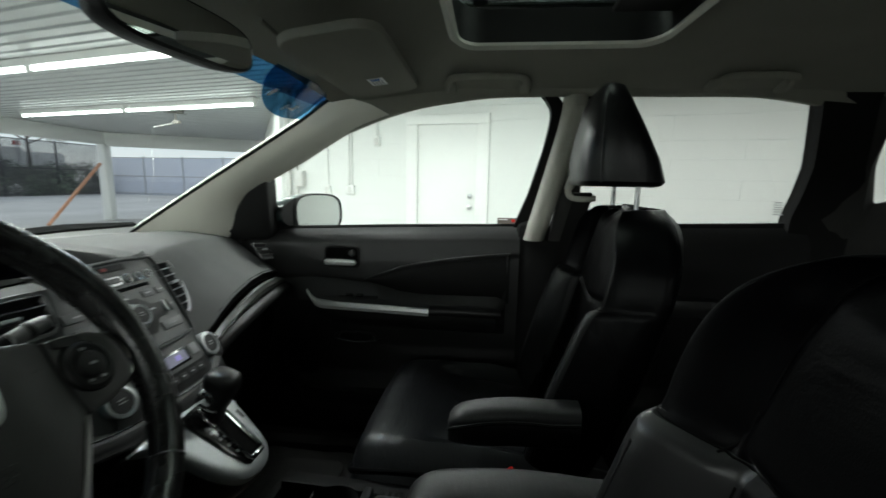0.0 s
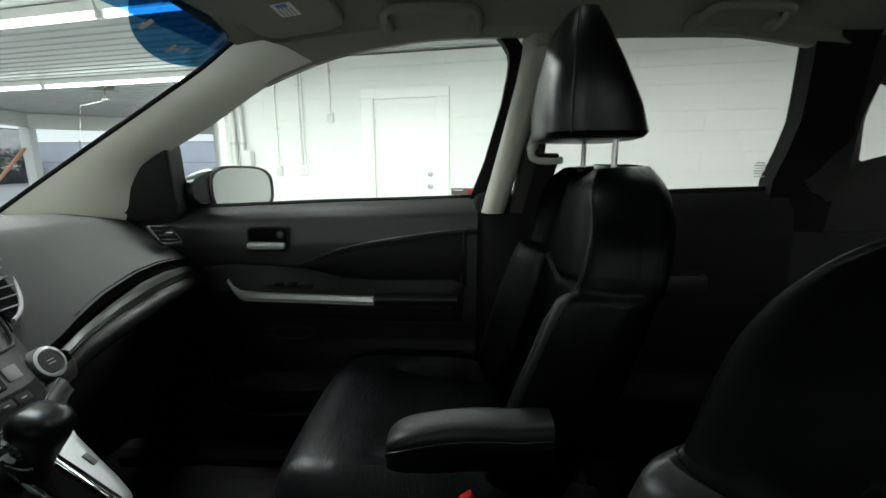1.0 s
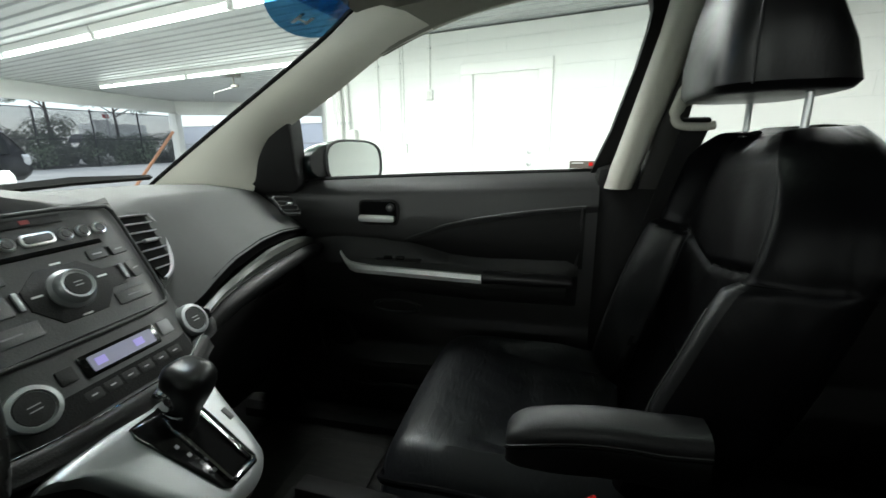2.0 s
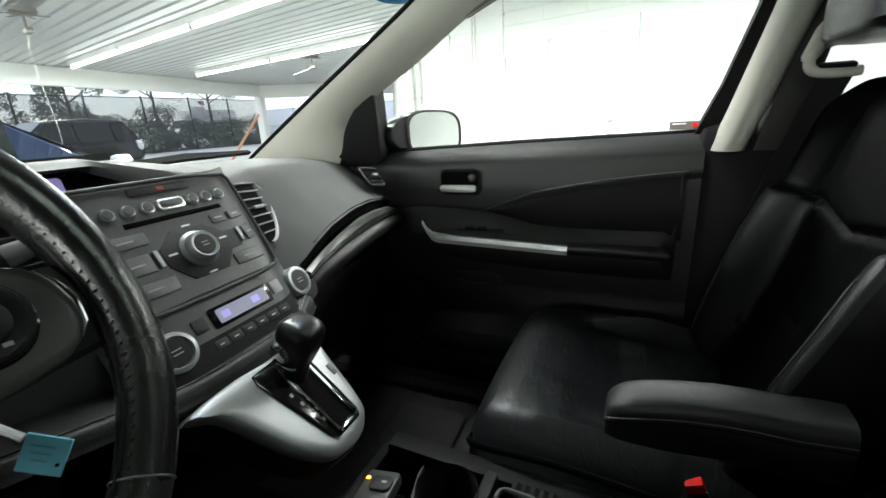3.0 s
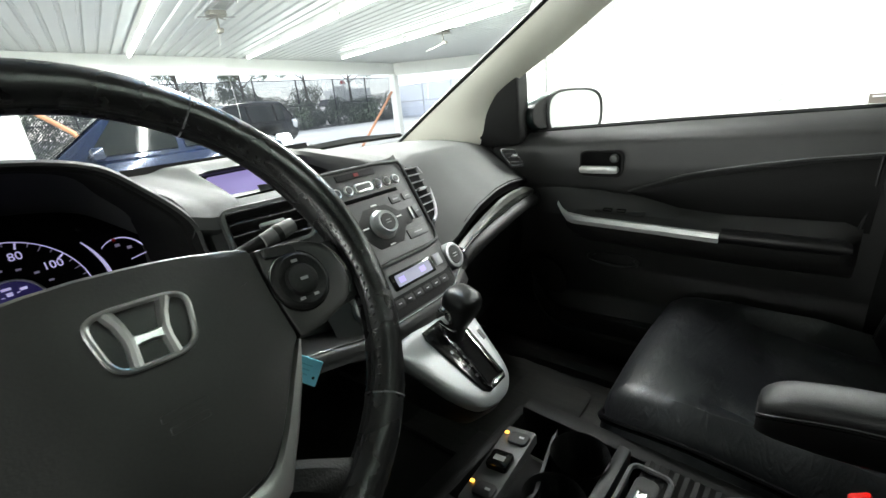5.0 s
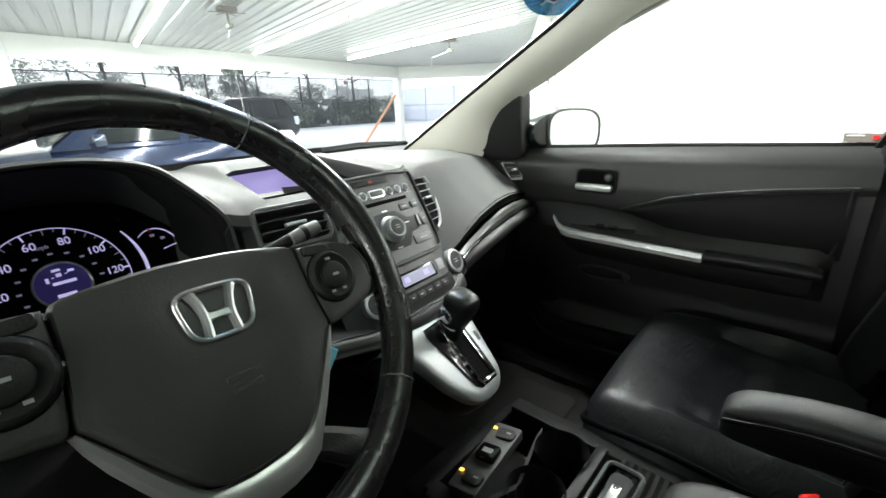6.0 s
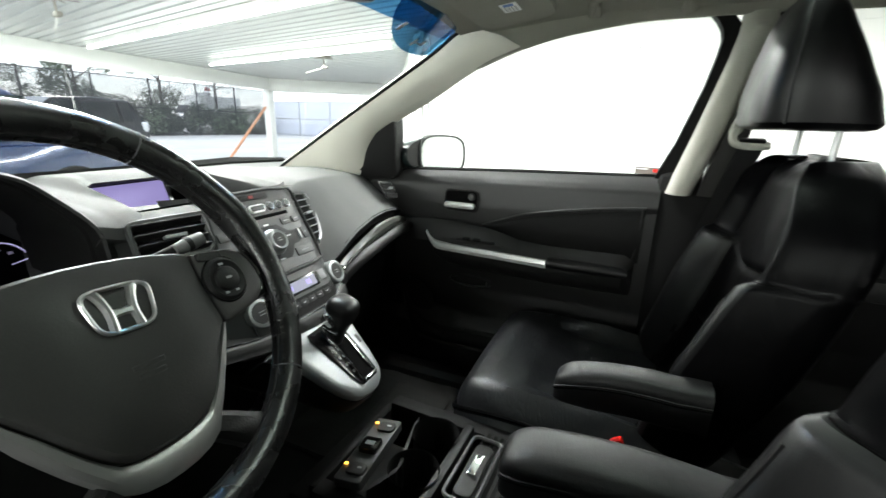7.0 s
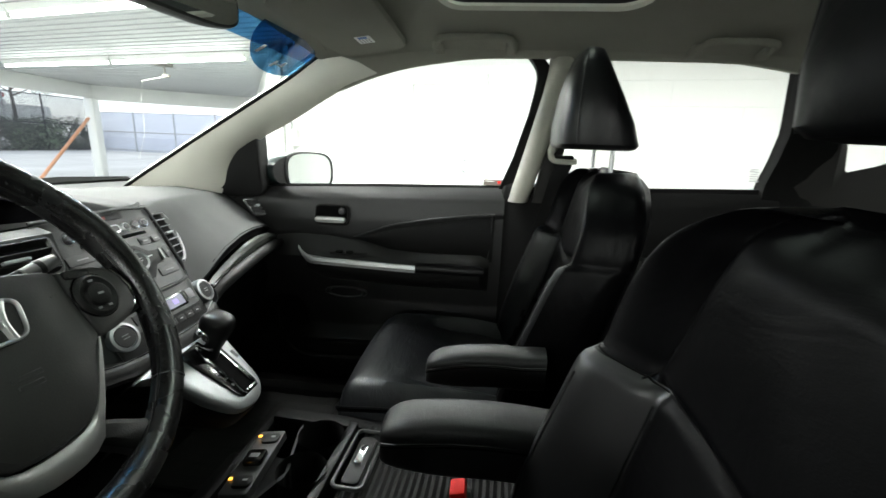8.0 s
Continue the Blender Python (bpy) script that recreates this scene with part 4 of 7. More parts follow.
# the outer skin below the windows, right side, bonnet and nose
structure(part("bonnet", sheet([[(-1.36 - 0.9 * i / 6, -0.78 + 1.56 * j / 8, 1.06 + 0.03 * (1 - ((j - 4) / 4) ** 2) - 0.03 * i - 0.006 * i * i) for j in range(9)] for i in range(7)], 0.01), GREENPAINT), "dark green painted bonnet of the car", "bonnet")
structure(part("cowl", box(0.2, 1.3, 0.05, bevel=0.01, m=pose(-1.34, 0, 1.055)), PLASTIC), "black plastic cowl under the windscreen", "trim")
for s in (1, -1):
    structure(part("wing", box(1.3, 0.1, 0.55, bevel=0.04, m=pose(-1.6, s * 0.82, 0.75)), GREENPAINT), "dark green painted front wing of the car", "body panel")
wp = thing("wiper", "black wiper blade resting at the windscreen's foot", "wiper")
part("blade", loft([[p + Vector((a, 0, c)) for a, c in ((-0.012, 0), (0, 0.012 * k), (0.012, 0), (0, -0.008))] for p, k in ((screen_pt(0.96, 0.05) + Vector((-0.025, 0, 0.0)), 0.5), (screen_pt(0.75, 0.03) + Vector((-0.025, 0, 0.004)), 1.2), (screen_pt(0.45, 0.0) + Vector((-0.025, 0, 0.004)), 1.0), (screen_pt(0.1, -0.04) + Vector((-0.025, 0, 0)), 0.5))]), RUBBER, wp)
part("arm", tube([screen_pt(0.6, 0.015) + Vector((-0.035, 0, 0.012)), screen_pt(0.1, -0.06) + Vector((-0.035, 0, 0.0))], 0.006, 6), PLASTIC, wp)


# ---------------------------------------------------------------- doors
def door_y(x, z, rear=False):
    """How far out the inner face of the door lies."""
    base = lerp([(0.42, 0.70), (0.5, 0.69), (0.6, 0.70), (0.66, 0.735), (0.75, 0.75), (0.83, 0.745), (0.93, 0.742), (1.05, 0.745), (1.12, 0.757), (1.15, 0.778), (1.165, 0.80)], z)
    line = lerp([(-0.93, 0.985), (-0.767, 0.986), (-0.647, 0.984), (-0.545, 0.979), (-0.487, 0.971), (-0.414, 0.998), (-0.349, 1.02), (-0.232, 1.043), (-0.13, 1.058), (0.0, 1.07)], x)
    proud = 0.011 * min(1, max(0, (z - line) / 0.012 + 0.5)) if x < 0.06 else 0
    return base + 0.004 - proud - 0.02 * max(0, -0.6 - x)


def belt(x):
    return lerp([(-0.93, 1.113), (-0.86, 1.118), (-0.4, 1.138), (0.035, 1.153), (0.16, 1.162), (0.84, 1.186)], x)


def door_panel(x0, x1, z0, z1, nx=30, nz=90, slant=0.0):
    rows = []
    for i in range(nx + 1):
        r = []
        for j in range(nz + 1):
            x = x0 + (x1 - x0) * i / nx
            top = belt(x)
            z = z0 + (top - z0) * j / nz
            r.append((x, door_y(x, z + (z1 - top) * (j / nz) ** 3), z))
        rows.append(r)
    return rows


pd = thing("car_door", "black passenger door with a silver armrest trim, shut", "car door", group="car doors")
part("panel", sheet(door_panel(-0.93, 0.008, 0.42, 1.165), 0.02), DOORVINYL, pd)
part("outer_skin", sheet([[(-0.95, 0.86, 0.4), (-0.95, 0.9, 0.8), (-0.95, 0.85, 1.12)], [(0.05, 0.86, 0.4), (0.05, 0.91, 0.8), (0.05, 0.85, 1.14)]], 0.01), GREENPAINT, pd)
part("belt_seal", tube([(-0.86, 0.805, 1.119), (-0.4, 0.805, 1.139), (0.02, 0.805, 1.152)], 0.008, 6), RUBBER, pd)
# armrest
arm = []
for i in range(23):
    u = i / 22
    x = -0.66 + 0.63 * u
    out = 0.052 * min(1, (u / 0.12)) ** 0.6 * min(1, ((1 - u) / 0.05 + 0.25))
    zt = lerp([(-0.66, 0.93), (-0.6, 0.905), (-0.27, 0.893), (-0.03, 0.895)], x)
    yb = door_y(x, 0.88)
    arm.append([(x, yb + 0.005, zt + 0.045), (x, yb - out * 0.45, zt + 0.02), (x, yb - out * 0.9, zt + 0.004), (x, yb - out, zt - 0.012), (x, yb - out * 0.9, zt - 0.04), (x, yb - out * 0.4, zt - 0.075), (x, yb + 0.005, zt - 0.09)])
part("armrest", loft(arm), DOORVINYL, pd)
st = []
for i in range(25):
    u = i / 24
    x = -0.672 + 0.402 * u
    zc = 0.894 - 0.012 * u + 0.035 * max(0, 1 - u / 0.1) ** 1.6
    yb = door_y(x, 0.88) - 0.054 + 0.026 * max(0, 1 - u / 0.14)
    w = 0.0125 - 0.006 * max(0, 1 - u / 0.1)
    st.append([(x, yb + 0.012, zc + w), (x, yb - 0.003, zc + w * 0.9), (x, yb - 0.007, zc), (x, yb - 0.003, zc - w * 0.9), (x, yb + 0.012, zc - w)])
part("armrest_trim", loft(st), TRIMSILVER, pd, "brushed silver armrest trim")
part("grip_pad", loft([[(x, door_y(x, 0.88) - 0.05 + a * 0.02, 0.888 + c * k) for a, c in ring(1, 0.016, 2.6, 14)] for x, k in ((-0.266, 1), (-0.15, 1), (-0.06, 0.95), (-0.045, 0.5))]), ARMLEATHER, pd, "black padded armrest end")
for x in (-0.53, -0.495):
    part("window_switch", box(0.024, 0.012, 0.006, bevel=0.002, m=axes((x, 0.7145, 0.9225), (1, 0, -0.03), (0, -0.45, 0.9))), PLASTIC_GLOSS, pd)
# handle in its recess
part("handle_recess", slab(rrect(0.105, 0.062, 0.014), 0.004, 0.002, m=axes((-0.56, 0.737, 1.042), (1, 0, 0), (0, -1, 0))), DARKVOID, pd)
part("handle_bezel", tube([Vector((-0.56 + a, 0.734, 1.042 + c)) for a, c in rrect(0.11, 0.066, 0.016)], 0.0035, 6, closed=True), PLASTIC, pd)
part("handle", loft([[(x, 0.724 + a * 0.008, 1.027 + c * k) for a, c in ring(1, 0.0105, 3, 12)] for x, k in ((-0.612, 0.5), (-0.608, 0.95), (-0.56, 1), (-0.516, 0.95), (-0.511, 0.5))]), TRIMSILVER, pd, "silver pull handle")
part("lock_lever", lathe([(0.0115, 0), (0.0115, 0.006), (0.008, 0.01), (0.0, 0.011)], 18, axes((-0.524, 0.734, 1.056), (1, 0, 0), (0.1, -1, 0))), PANEL, pd)
# padded pod that swells over the armrest, with its upper edge
pod = spline([(-0.80, 0, 0.955), (-0.748, 0, 0.962), (-0.68, 0, 0.972), (-0.611, 0, 0.973), (-0.53, 0, 0.966), (-0.45, 0, 0.952), (-0.39, 0, 0.937), (-0.335, 0, 0.921), (-0.285, 0, 0.908)], 4)
rows = []
for i, p in enumerate(pod):
    g = min(1, i / 6) * min(1, (len(pod) - 1 - i) / 6)
    yb, zb = door_y(p.x, 0.9), 0.90
    rows.append([(p.x, yb + 0.004 - 0.008 * g, p.z + 0.004), (p.x, yb - 0.010 * g, p.z - 0.002), (p.x, yb - 0.018 * g, p.z * 0.7 + zb * 0.3), (p.x, yb - 0.030 * g, p.z * 0.35 + zb * 0.65), (p.x, yb - 0.036 * g, zb)])
part("armrest_pod", sheet(rows), DOORVINYL, pd, "moulded pod over the armrest")
part("switch_plate", slab(rrect(0.13, 0.022, 0.008), 0.002, 0.0008, m=axes((-0.5, 0.716, 0.918), (1, 0, -0.03), (0, -0.45, 0.9))), PLASTIC, pd)
# sweeping edge of the padded insert
cv = spline([(-0.487, 0, 0.971), (-0.414, 0, 0.998), (-0.349, 0, 1.02), (-0.232, 0, 1.043), (-0.13, 0, 1.058), (-0.02, 0, 1.07)], 6)
part("insert_edge", tube([(p.x, door_y(p.x, p.z) - 0.003, p.z) for p in cv], 0.0035, 6), PANEL, pd, "raised grey edge of the insert")
POD_EDGE = [(-0.611, 0.973), (-0.53, 0.966), (-0.45, 0.952), (-0.39, 0.937), (-0.335, 0.921), (-0.285, 0.908), (-0.25, 0.905)]
ins = []
for p in cv:
    zb = min(lerp(POD_EDGE, p.x) + 0.004, p.z - 0.002)
    ins.append([(p.x, door_y(p.x, z) - 0.002 - 0.007 * math.sin(math.pi * k / 10), z) for k in range(11) for z in [zb + (p.z - zb) * k / 10]])
part("insert", sheet(ins), INSERT, pd, "soft dark insert")
part("rear_edge", tube([(-0.028, 0.742, 1.065), (-0.03, 0.742, 0.96), (-0.04, 0.742, 0.9)], 0.003, 6), PLASTIC, pd)
part("pull_pocket", loft([[(-0.52 + a * k, door_y(-0.52, 0.765) - d, 0.768 + c * k) for a, c in ring(0.072, 0.02, 2.5, 20)] for k, d in ((1.1, -0.004), (1.0, 0.008), (0.85, 0.01), (0.75, -0.002))]), DOORVINYL, pd)
# Lighter grey than the door: paints the light caught along the lip.
part("pocket_lip", tube([(-0.52 + 0.07 * u, door_y(-0.52, 0.765) - 0.011, 0.752 + 0.012 * u * u) for u in [-1 + 0.2 * i for i in range(11)]], [0.001 + 0.0025 * (1 - (-1 + 0.2 * i) ** 2) for i in range(11)], 6), PANEL, pd)
# map pocket with its rim sweeping up ahead of the speaker
prim = spline([(-0.762, 0.735, 0.72), (-0.735, 0.715, 0.66), (-0.69, 0.70, 0.612), (-0.62, 0.695, 0.597), (-0.5, 0.692, 0.60), (-0.3, 0.692, 0.605), (-0.05, 0.70, 0.605)], 5)
part("map_pocket", sheet([[p + Vector((0, 0.03, 0.004)), p, p + Vector((0, -0.004, -0.012)), p + Vector((0, -0.002, -0.035)), p + Vector((0, 0.004, -0.045)), p + Vector((0, -0.004, -0.055)), Vector((p.x, p.y + 0.0, 0.47)), Vector((p.x, p.y + 0.03, 0.43))] for p in prim], 0.006), DOORVINYL, pd)
# Rim in the same lighter grey, for its lit edge.
part("pocket_rim", tube(prim, 0.004, 6), PANEL, pd)
part("reflector", lathe([(0.011, 0), (0.011, 0.003), (0.008, 0.006), (0.0, 0.007)], 16, axes((-0.562, 0.738, 0.625), (1, 0, 0), (0, -1, 0))), SILVER, pd, "small pale round reflector")
part("speaker", lathe([(0.09, 0), (0.09, 0.012), (0.08, 0.018), (0.0, 0.02)], 28, axes((-0.74, 0.745, 0.66), (1, 0, 0), (0, -1, 0))), PLASTIC, pd)
# black sail panel with its tweeter
sail = spline([(-0.975, 0.748, 1.085), (-0.87, 0.752, 1.088), (-0.802, 0.752, 1.10), (-0.794, 0.738, 1.18), (-0.784, 0.714, 1.285), (-0.792, 0.710, 1.296), (-0.82, 0.711, 1.274), (-0.858, 0.713, 1.235), (-0.892, 0.716, 1.185), (-0.915, 0.722, 1.125)], 4, True)
part("sail_panel", loft([[(p.x * k + (1 - k) * -0.85, p.y - d, p.z * k + (1 - k) * 1.16) for p in sail] for d, k in ((-0.04, 1.0), (0.008, 1.0), (0.016, 0.975), (0.019, 0.92))]), PLASTIC, pd, "black sail panel at the mirror")
part("tweeter", lathe([(0.024, 0), (0.024, 0.003), (0.021, 0.004), (0.0, 0.003)], 24, axes((-0.872, 0.724, 1.148), (1, 0, 0), (0.15, -0.95, -0.2))), RUBBER, pd)

stk = thing("window_sticker", "small red and grey sticker in the window's lower corner", "sticker")
part("card", box(0.062, 0.001, 0.02, m=axes((-0.032, glass_y(1.175) + 0.004, 1.168), (1, 0, 0.02), (0, 0.45, 0.9))), CARD, stk)
part("red_mark", box(0.010, 0.001, 0.009, m=axes((-0.012, glass_y(1.176) + 0.0025, 1.169), (1, 0, 0.02), (0, 0.45, 0.9))), REDBTN, stk)
for k, z in enumerate((1.172, 1.166)):
    part("text_bar", box(0.028, 0.001, 0.002, m=axes((-0.044, glass_y(z) + 0.0025, z), (1, 0, 0.02), (0, 0.45, 0.9))), PRINT, stk)

# rear door
rd = thing("car_door", "black rear passenger door, shut", "car door", group="car doors")
# Darker plastic than the front door: the rear's shade is in its colour.
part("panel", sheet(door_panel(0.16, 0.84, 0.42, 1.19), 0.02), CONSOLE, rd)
part("armrest", box(0.4, 0.07, 0.06, bevel=0.02, m=pose(0.42, 0.73, 0.93)), DOORVINYL, rd)
part("handle", box(0.16, 0.014, 0.02, bevel=0.006, m=pose(0.58, 0.735, 0.93)), SILVER, rd, "silver pull handle")
part("outer_skin", sheet([[(0.06, 0.86, 0.4), (0.06, 0.91, 0.8), (0.06, 0.85, 1.14)], [(0.86, 0.86, 0.4), (0.86, 0.91, 0.8), (0.86, 0.85, 1.16)]], 0.01), GREENPAINT, rd)
ld = thing("car_door", "black rear door on the driver's side, shut", "car door", group="car doors")
part("panel", mirrored(sheet(door_panel(0.16, 0.84, 0.42, 1.19), 0.02)), DOORVINYL, ld)
part("outer_skin", mirrored(sheet([[(0.06, 0.86, 0.4), (0.06, 0.91, 0.8), (0.06, 0.85, 1.14)], [(0.86, 0.86, 0.4), (0.86, 0.91, 0.8), (0.86, 0.85, 1.16)]], 0.01)), GREENPAINT, ld)
# Out of view; added shut to keep side light off the driver's seat.
fd = thing("car_door", "unseen black driver's door, added shut to hold back side light", "car door", group="car doors")
part("panel", mirrored(sheet(door_panel(-0.93, 0.035, 0.42, 1.165), 0.02)), DOORVINYL, fd)
part("outer_skin", mirrored(sheet([[(-0.95, 0.86, 0.4), (-0.95, 0.9, 0.8), (-0.95, 0.85, 1.12)], [(0.05, 0.86, 0.4), (0.05, 0.91, 0.8), (0.05, 0.85, 1.14)]], 0.01)), GREENPAINT, fd)
for sd, who in ((-1, "driver's"), (1, "passenger's")):
    structure(part("door_sill", loft([[(x, sd * (0.655 + a), 0.435 + c) for a, c in ((-0.03, -0.03), (-0.028, 0.012), (-0.012, 0.03), (0.02, 0.034), (0.045, 0.02), (0.05, -0.03))] for x in (-0.98, -0.9, -0.5, 0.05, 0.1)]), PLASTIC), "black plastic sill of the " + who + " door opening", "trim")

# door mirror
dm = thing("door_mirror", "dark green door mirror with a bright mirror glass", "door mirror")
MC = Vector((-0.715, 0.936, 1.166))
mm = axes(MC, (0.30, 0.95, -0.03), (0.93, -0.33, 0.05))
out = ring(0.120, 0.068, 3.2, 32)
hout = [(a * 1.02 if a > 0 else a * 1.5, c * (1.0 if a > 0 else 1 - 0.35 * (a / 0.12) ** 2)) for a, c in out]
part("housing", loft([[(a * k, c * k, d) for a, c in hout] for d, k in ((0.0, 1.0), (-0.012, 1.035), (-0.05, 1.02), (-0.1, 0.85), (-0.135, 0.55), (-0.145, 0.2))], m=mm), GREENPAINT, dm)
part("backplate", slab([(a * 0.99, c * 0.99) for a, c in hout], 0.003, m=mm @ pose(0, 0, -0.001)), PLASTIC, dm, "black inner edge")
part("bezel", loft([[(a * k, c * k, d) for a, c in out] for d, k in ((-0.012, 1.06), (0.007, 1.05), (0.009, 1.0), (0.007, 0.955), (-0.01, 0.95))], caps=False, m=mm), PLASTIC, dm, "black plastic rim")
part("mirror_glass", slab([(a * 0.95, c * 0.95) for a, c in out], 0.003, m=mm @ pose(0, 0, 0.0025)), MIRROR, dm, "flat mirror glass")
part("foot", loft([[(x + a, yy + c, z + a * 0.2) for a, c in ring(0.045, 0.02, 3, 16)] for x, yy, z in ((-0.79, 0.79, 1.125), (-0.79, 0.83, 1.118), (-0.77, 0.88, 1.125))]), GREENPAINT, dm)

# ---------------------------------------------------------------- fittings under the roof
def grab(x0, x1):
    g = thing("grab_handle", "pale grey folding grab handle under the roof rail", "grab handle", group="grab handles")
    yy, z = 0.585, 1.527
    part("grip", tube(spline([(x0 + 0.006, yy, z), (x0 + 0.012, yy - 0.04, z + 0.008), (x0 + 0.035, yy - 0.065, z + 0.016), (x1 - 0.035, yy - 0.065, z + 0.016), (x1 - 0.012, yy - 0.04, z + 0.008), (x1 - 0.006, yy, z)], 6), 0.009, 10), CLOTH, g)
    for x in (x0 + 0.012, x1 - 0.012):
        part("mount", box(0.03, 0.05, 0.02, bevel=0.007, m=pose(x, yy - 0.01, z + 0.006, -18)), CLOTH, g)


grab(-0.215, 0.0)
grab(0.43, 0.62)

sv = thing("sun_visor", "pale grey sun visor folded up, with a small warning label", "sun visor")
vm = axes((-0.372, 0.345, 1.528), (0, 1, -0.03), (0.146, 0, -1))
part("flap", slab(rrect(0.47, 0.18, 0.05, 6), 0.016, 0.007, m=vm), CLOTH, sv)
part("label_card", box(0.06, 0.035, 0.0015, m=vm @ pose(0.085, 0.01, 0.0165)), PRINT, sv, "white and blue warning label")
for i in range(4):
    part("text_bar", box(0.032, 0.003, 0.001, m=vm @ pose(0.093, 0.021 - 0.007 * i, 0.0176)), PRINTGREY, sv)
part("label_mark", box(0.014, 0.02, 0.001, m=vm @ pose(0.065, 0.01, 0.0176)), mat("blue print", (0.1, 0.2, 0.5), 0.6), sv)
part("pivot", tube([(-0.5, 0.55, 1.515), (-0.5, 0.5, 1.53), (-0.49, 0.15, 1.55)], 0.005, 8), CLOTH, sv)

rm = thing("rear_view_mirror", "black rear-view mirror hung from the windscreen header", "mirror")
rmm = axes((-0.50, -0.01, 1.482), (0.12, 0.98, -0.0), (0.95, -0.12, 0.0))
ro = ring(0.125, 0.036, 3.4, 32)
part("casing", loft([[(a * k, c * k, d) for a, c in ro] for d, k in ((0.0, 1.0), (-0.01, 1.04), (-0.03, 0.98), (-0.05, 0.7), (-0.055, 0.3))], m=rmm), PLASTIC, rm)
part("mirror_glass", slab([(a * 0.95, c * 0.9) for a, c in ro], 0.003, m=rmm), MIRROR, rm, "mirror glass")
part("stalk", tube([(-0.54, -0.01, 1.49), (-0.58, -0.01, 1.52), (-0.6, -0.01, 1.545)], 0.014, 10), PLASTIC, rm)

# blue see-through decal hanging in the windscreen's upper corner
dc = thing("windscreen_decal", "blue see-through dealer decal with pale marks on the windscreen", "decal")
def decal_pt(u, v):
    return screen_pt(u, v) + Vector((0.012, -0.002, -0.008))


b = bmesh.new()
outline = []
for i in range(44):
    a = 2 * math.pi * i / 44
    c, s = math.copysign(abs(math.cos(a)) ** 0.9, math.cos(a)), math.copysign(abs(math.sin(a)) ** 0.9, math.sin(a))
    outline.append((min(0.985, 0.80 + 0.125 * c + 0.155 * s), min(1.03, 0.965 + 0.045 * c - 0.13 * s)))
b.faces.new([b.verts.new(decal_pt(u, v)) for u, v in outline])
part("film", b, BLUEFILM, dc).visible_shadow = False
for u0, v0, w, h in ((0.845, 0.885, 0.006, 0.045), (0.885, 0.89, 0.006, 0.03), (0.868, 0.882, 0.018, 0.007), (0.72, 0.925, 0.008, 0.04)):
    p, q, r = decal_pt(u0 - w, v0 - h / 2), decal_pt(u0 + w, v0 - h / 2), decal_pt(u0, v0 + h / 2)
    b = bmesh.new()
    b.faces.new([b.verts.new(decal_pt(u0 + w * i, v0 + h / 2 * j) + Vector((0.002, 0, -0.002))) for i, j in ((-1, -1), (1, -1), (1, 1), (-1, 1))])
    part("mark", b, PRINT, dc)

# seat belt at the centre pillar, its guide in the shaded pillar trim
sb = thing("seat_belt", "pale grey belt guide with a dark webbing strap", "seat belt")
part("guide", tube(spline([(0.150, 0.60, 1.30), (0.128, 0.598, 1.293), (0.116, 0.592, 1.272), (0.122, 0.588, 1.255), (0.15, 0.586, 1.25), (0.185, 0.59, 1.252)], 5), 0.0085, 10), PILLAR_SHADED, sb, "pale moulded belt guide")
part("anchor_cover", loft([[(x + a, yy + c, z) for a, c in ring(0.013 * k, 0.012 * k, 2.6, 14)] for x, yy, z, k in ((0.118, 0.603, 1.272, 0.7), (0.12, 0.602, 1.28, 1), (0.13, 0.59, 1.32, 1), (0.133, 0.587, 1.333, 0.6))]), PILLAR_SHADED, sb)
part("slot", box(0.05, 0.016, 0.008, bevel=0.003, m=pose(0.152, 0.588, 1.262, 18)), RUBBER, sb)
part("strap", loft([[(x + a, yy + c, z) for a, c in ((-0.024, -0.001), (0.024, -0.001), (0.024, 0.001), (-0.024, 0.001))] for x, yy, z in ((0.152, 0.59, 1.245), (0.13, 0.66, 1.1), (0.09, 0.70, 0.9), (0.08, 0.70, 0.55))]), RUBBER, sb)

# wheels under the car
uc = thing("undercarriage", "four black tyres on silver rims standing on concrete", "undercarriage")
for wx in (-1.55, 1.12):
    for s in (1, -1):
        wheel = part("wheel", lathe([(0.215, -0.1), (0.3, -0.105), (0.328, -0.08), (0.333, -0.03), (0.333, 0.03), (0.328, 0.08), (0.3, 0.105), (0.215, 0.1)], 36, pose(wx, s * 0.74, 0.345, 90)), RUBBER, uc, "black rubber tyre")
        part("rim", lathe([(0.216, -0.09), (0.2, -0.075), (0.08, -0.07), (0.06, -0.08), (0.06, 0.08), (0.08, 0.07), (0.2, 0.075), (0.216, 0.09)], 30, pose(wx, s * 0.74, 0.345, 90)), SILVER, wheel, "silver alloy rim")

# ---------------------------------------------------------------- dashboard
def stack_x(yy, z):
    """Depth of the curved centre stack."""
    side_fall = max(0, yy - 0.078, -yy - 0.095)
    return -0.683 + (1.145 - z) * 0.585 - 5.0 * side_fall ** 2 - 0.35 * side_fall


def on_stack(yy, z, lift=0.0):
    """A pose on the centre stack: x along it to the right, y up it, z out of it."""
    e = 0.004
    p = Vector((stack_x(yy, z), yy, z))
    ty = Vector((stack_x(yy + e, z) - p.x, e, 0)).normalized()
    tz = Vector((stack_x(yy, z + e) - p.x, 0, e)).normalized()
    n = ty.cross(tz).normalized()
    return axes(p + n * lift, ty, n)


db = thing("dashboard", "dark grey moulded dashboard with a centre stack and wood-look band", "dashboard")

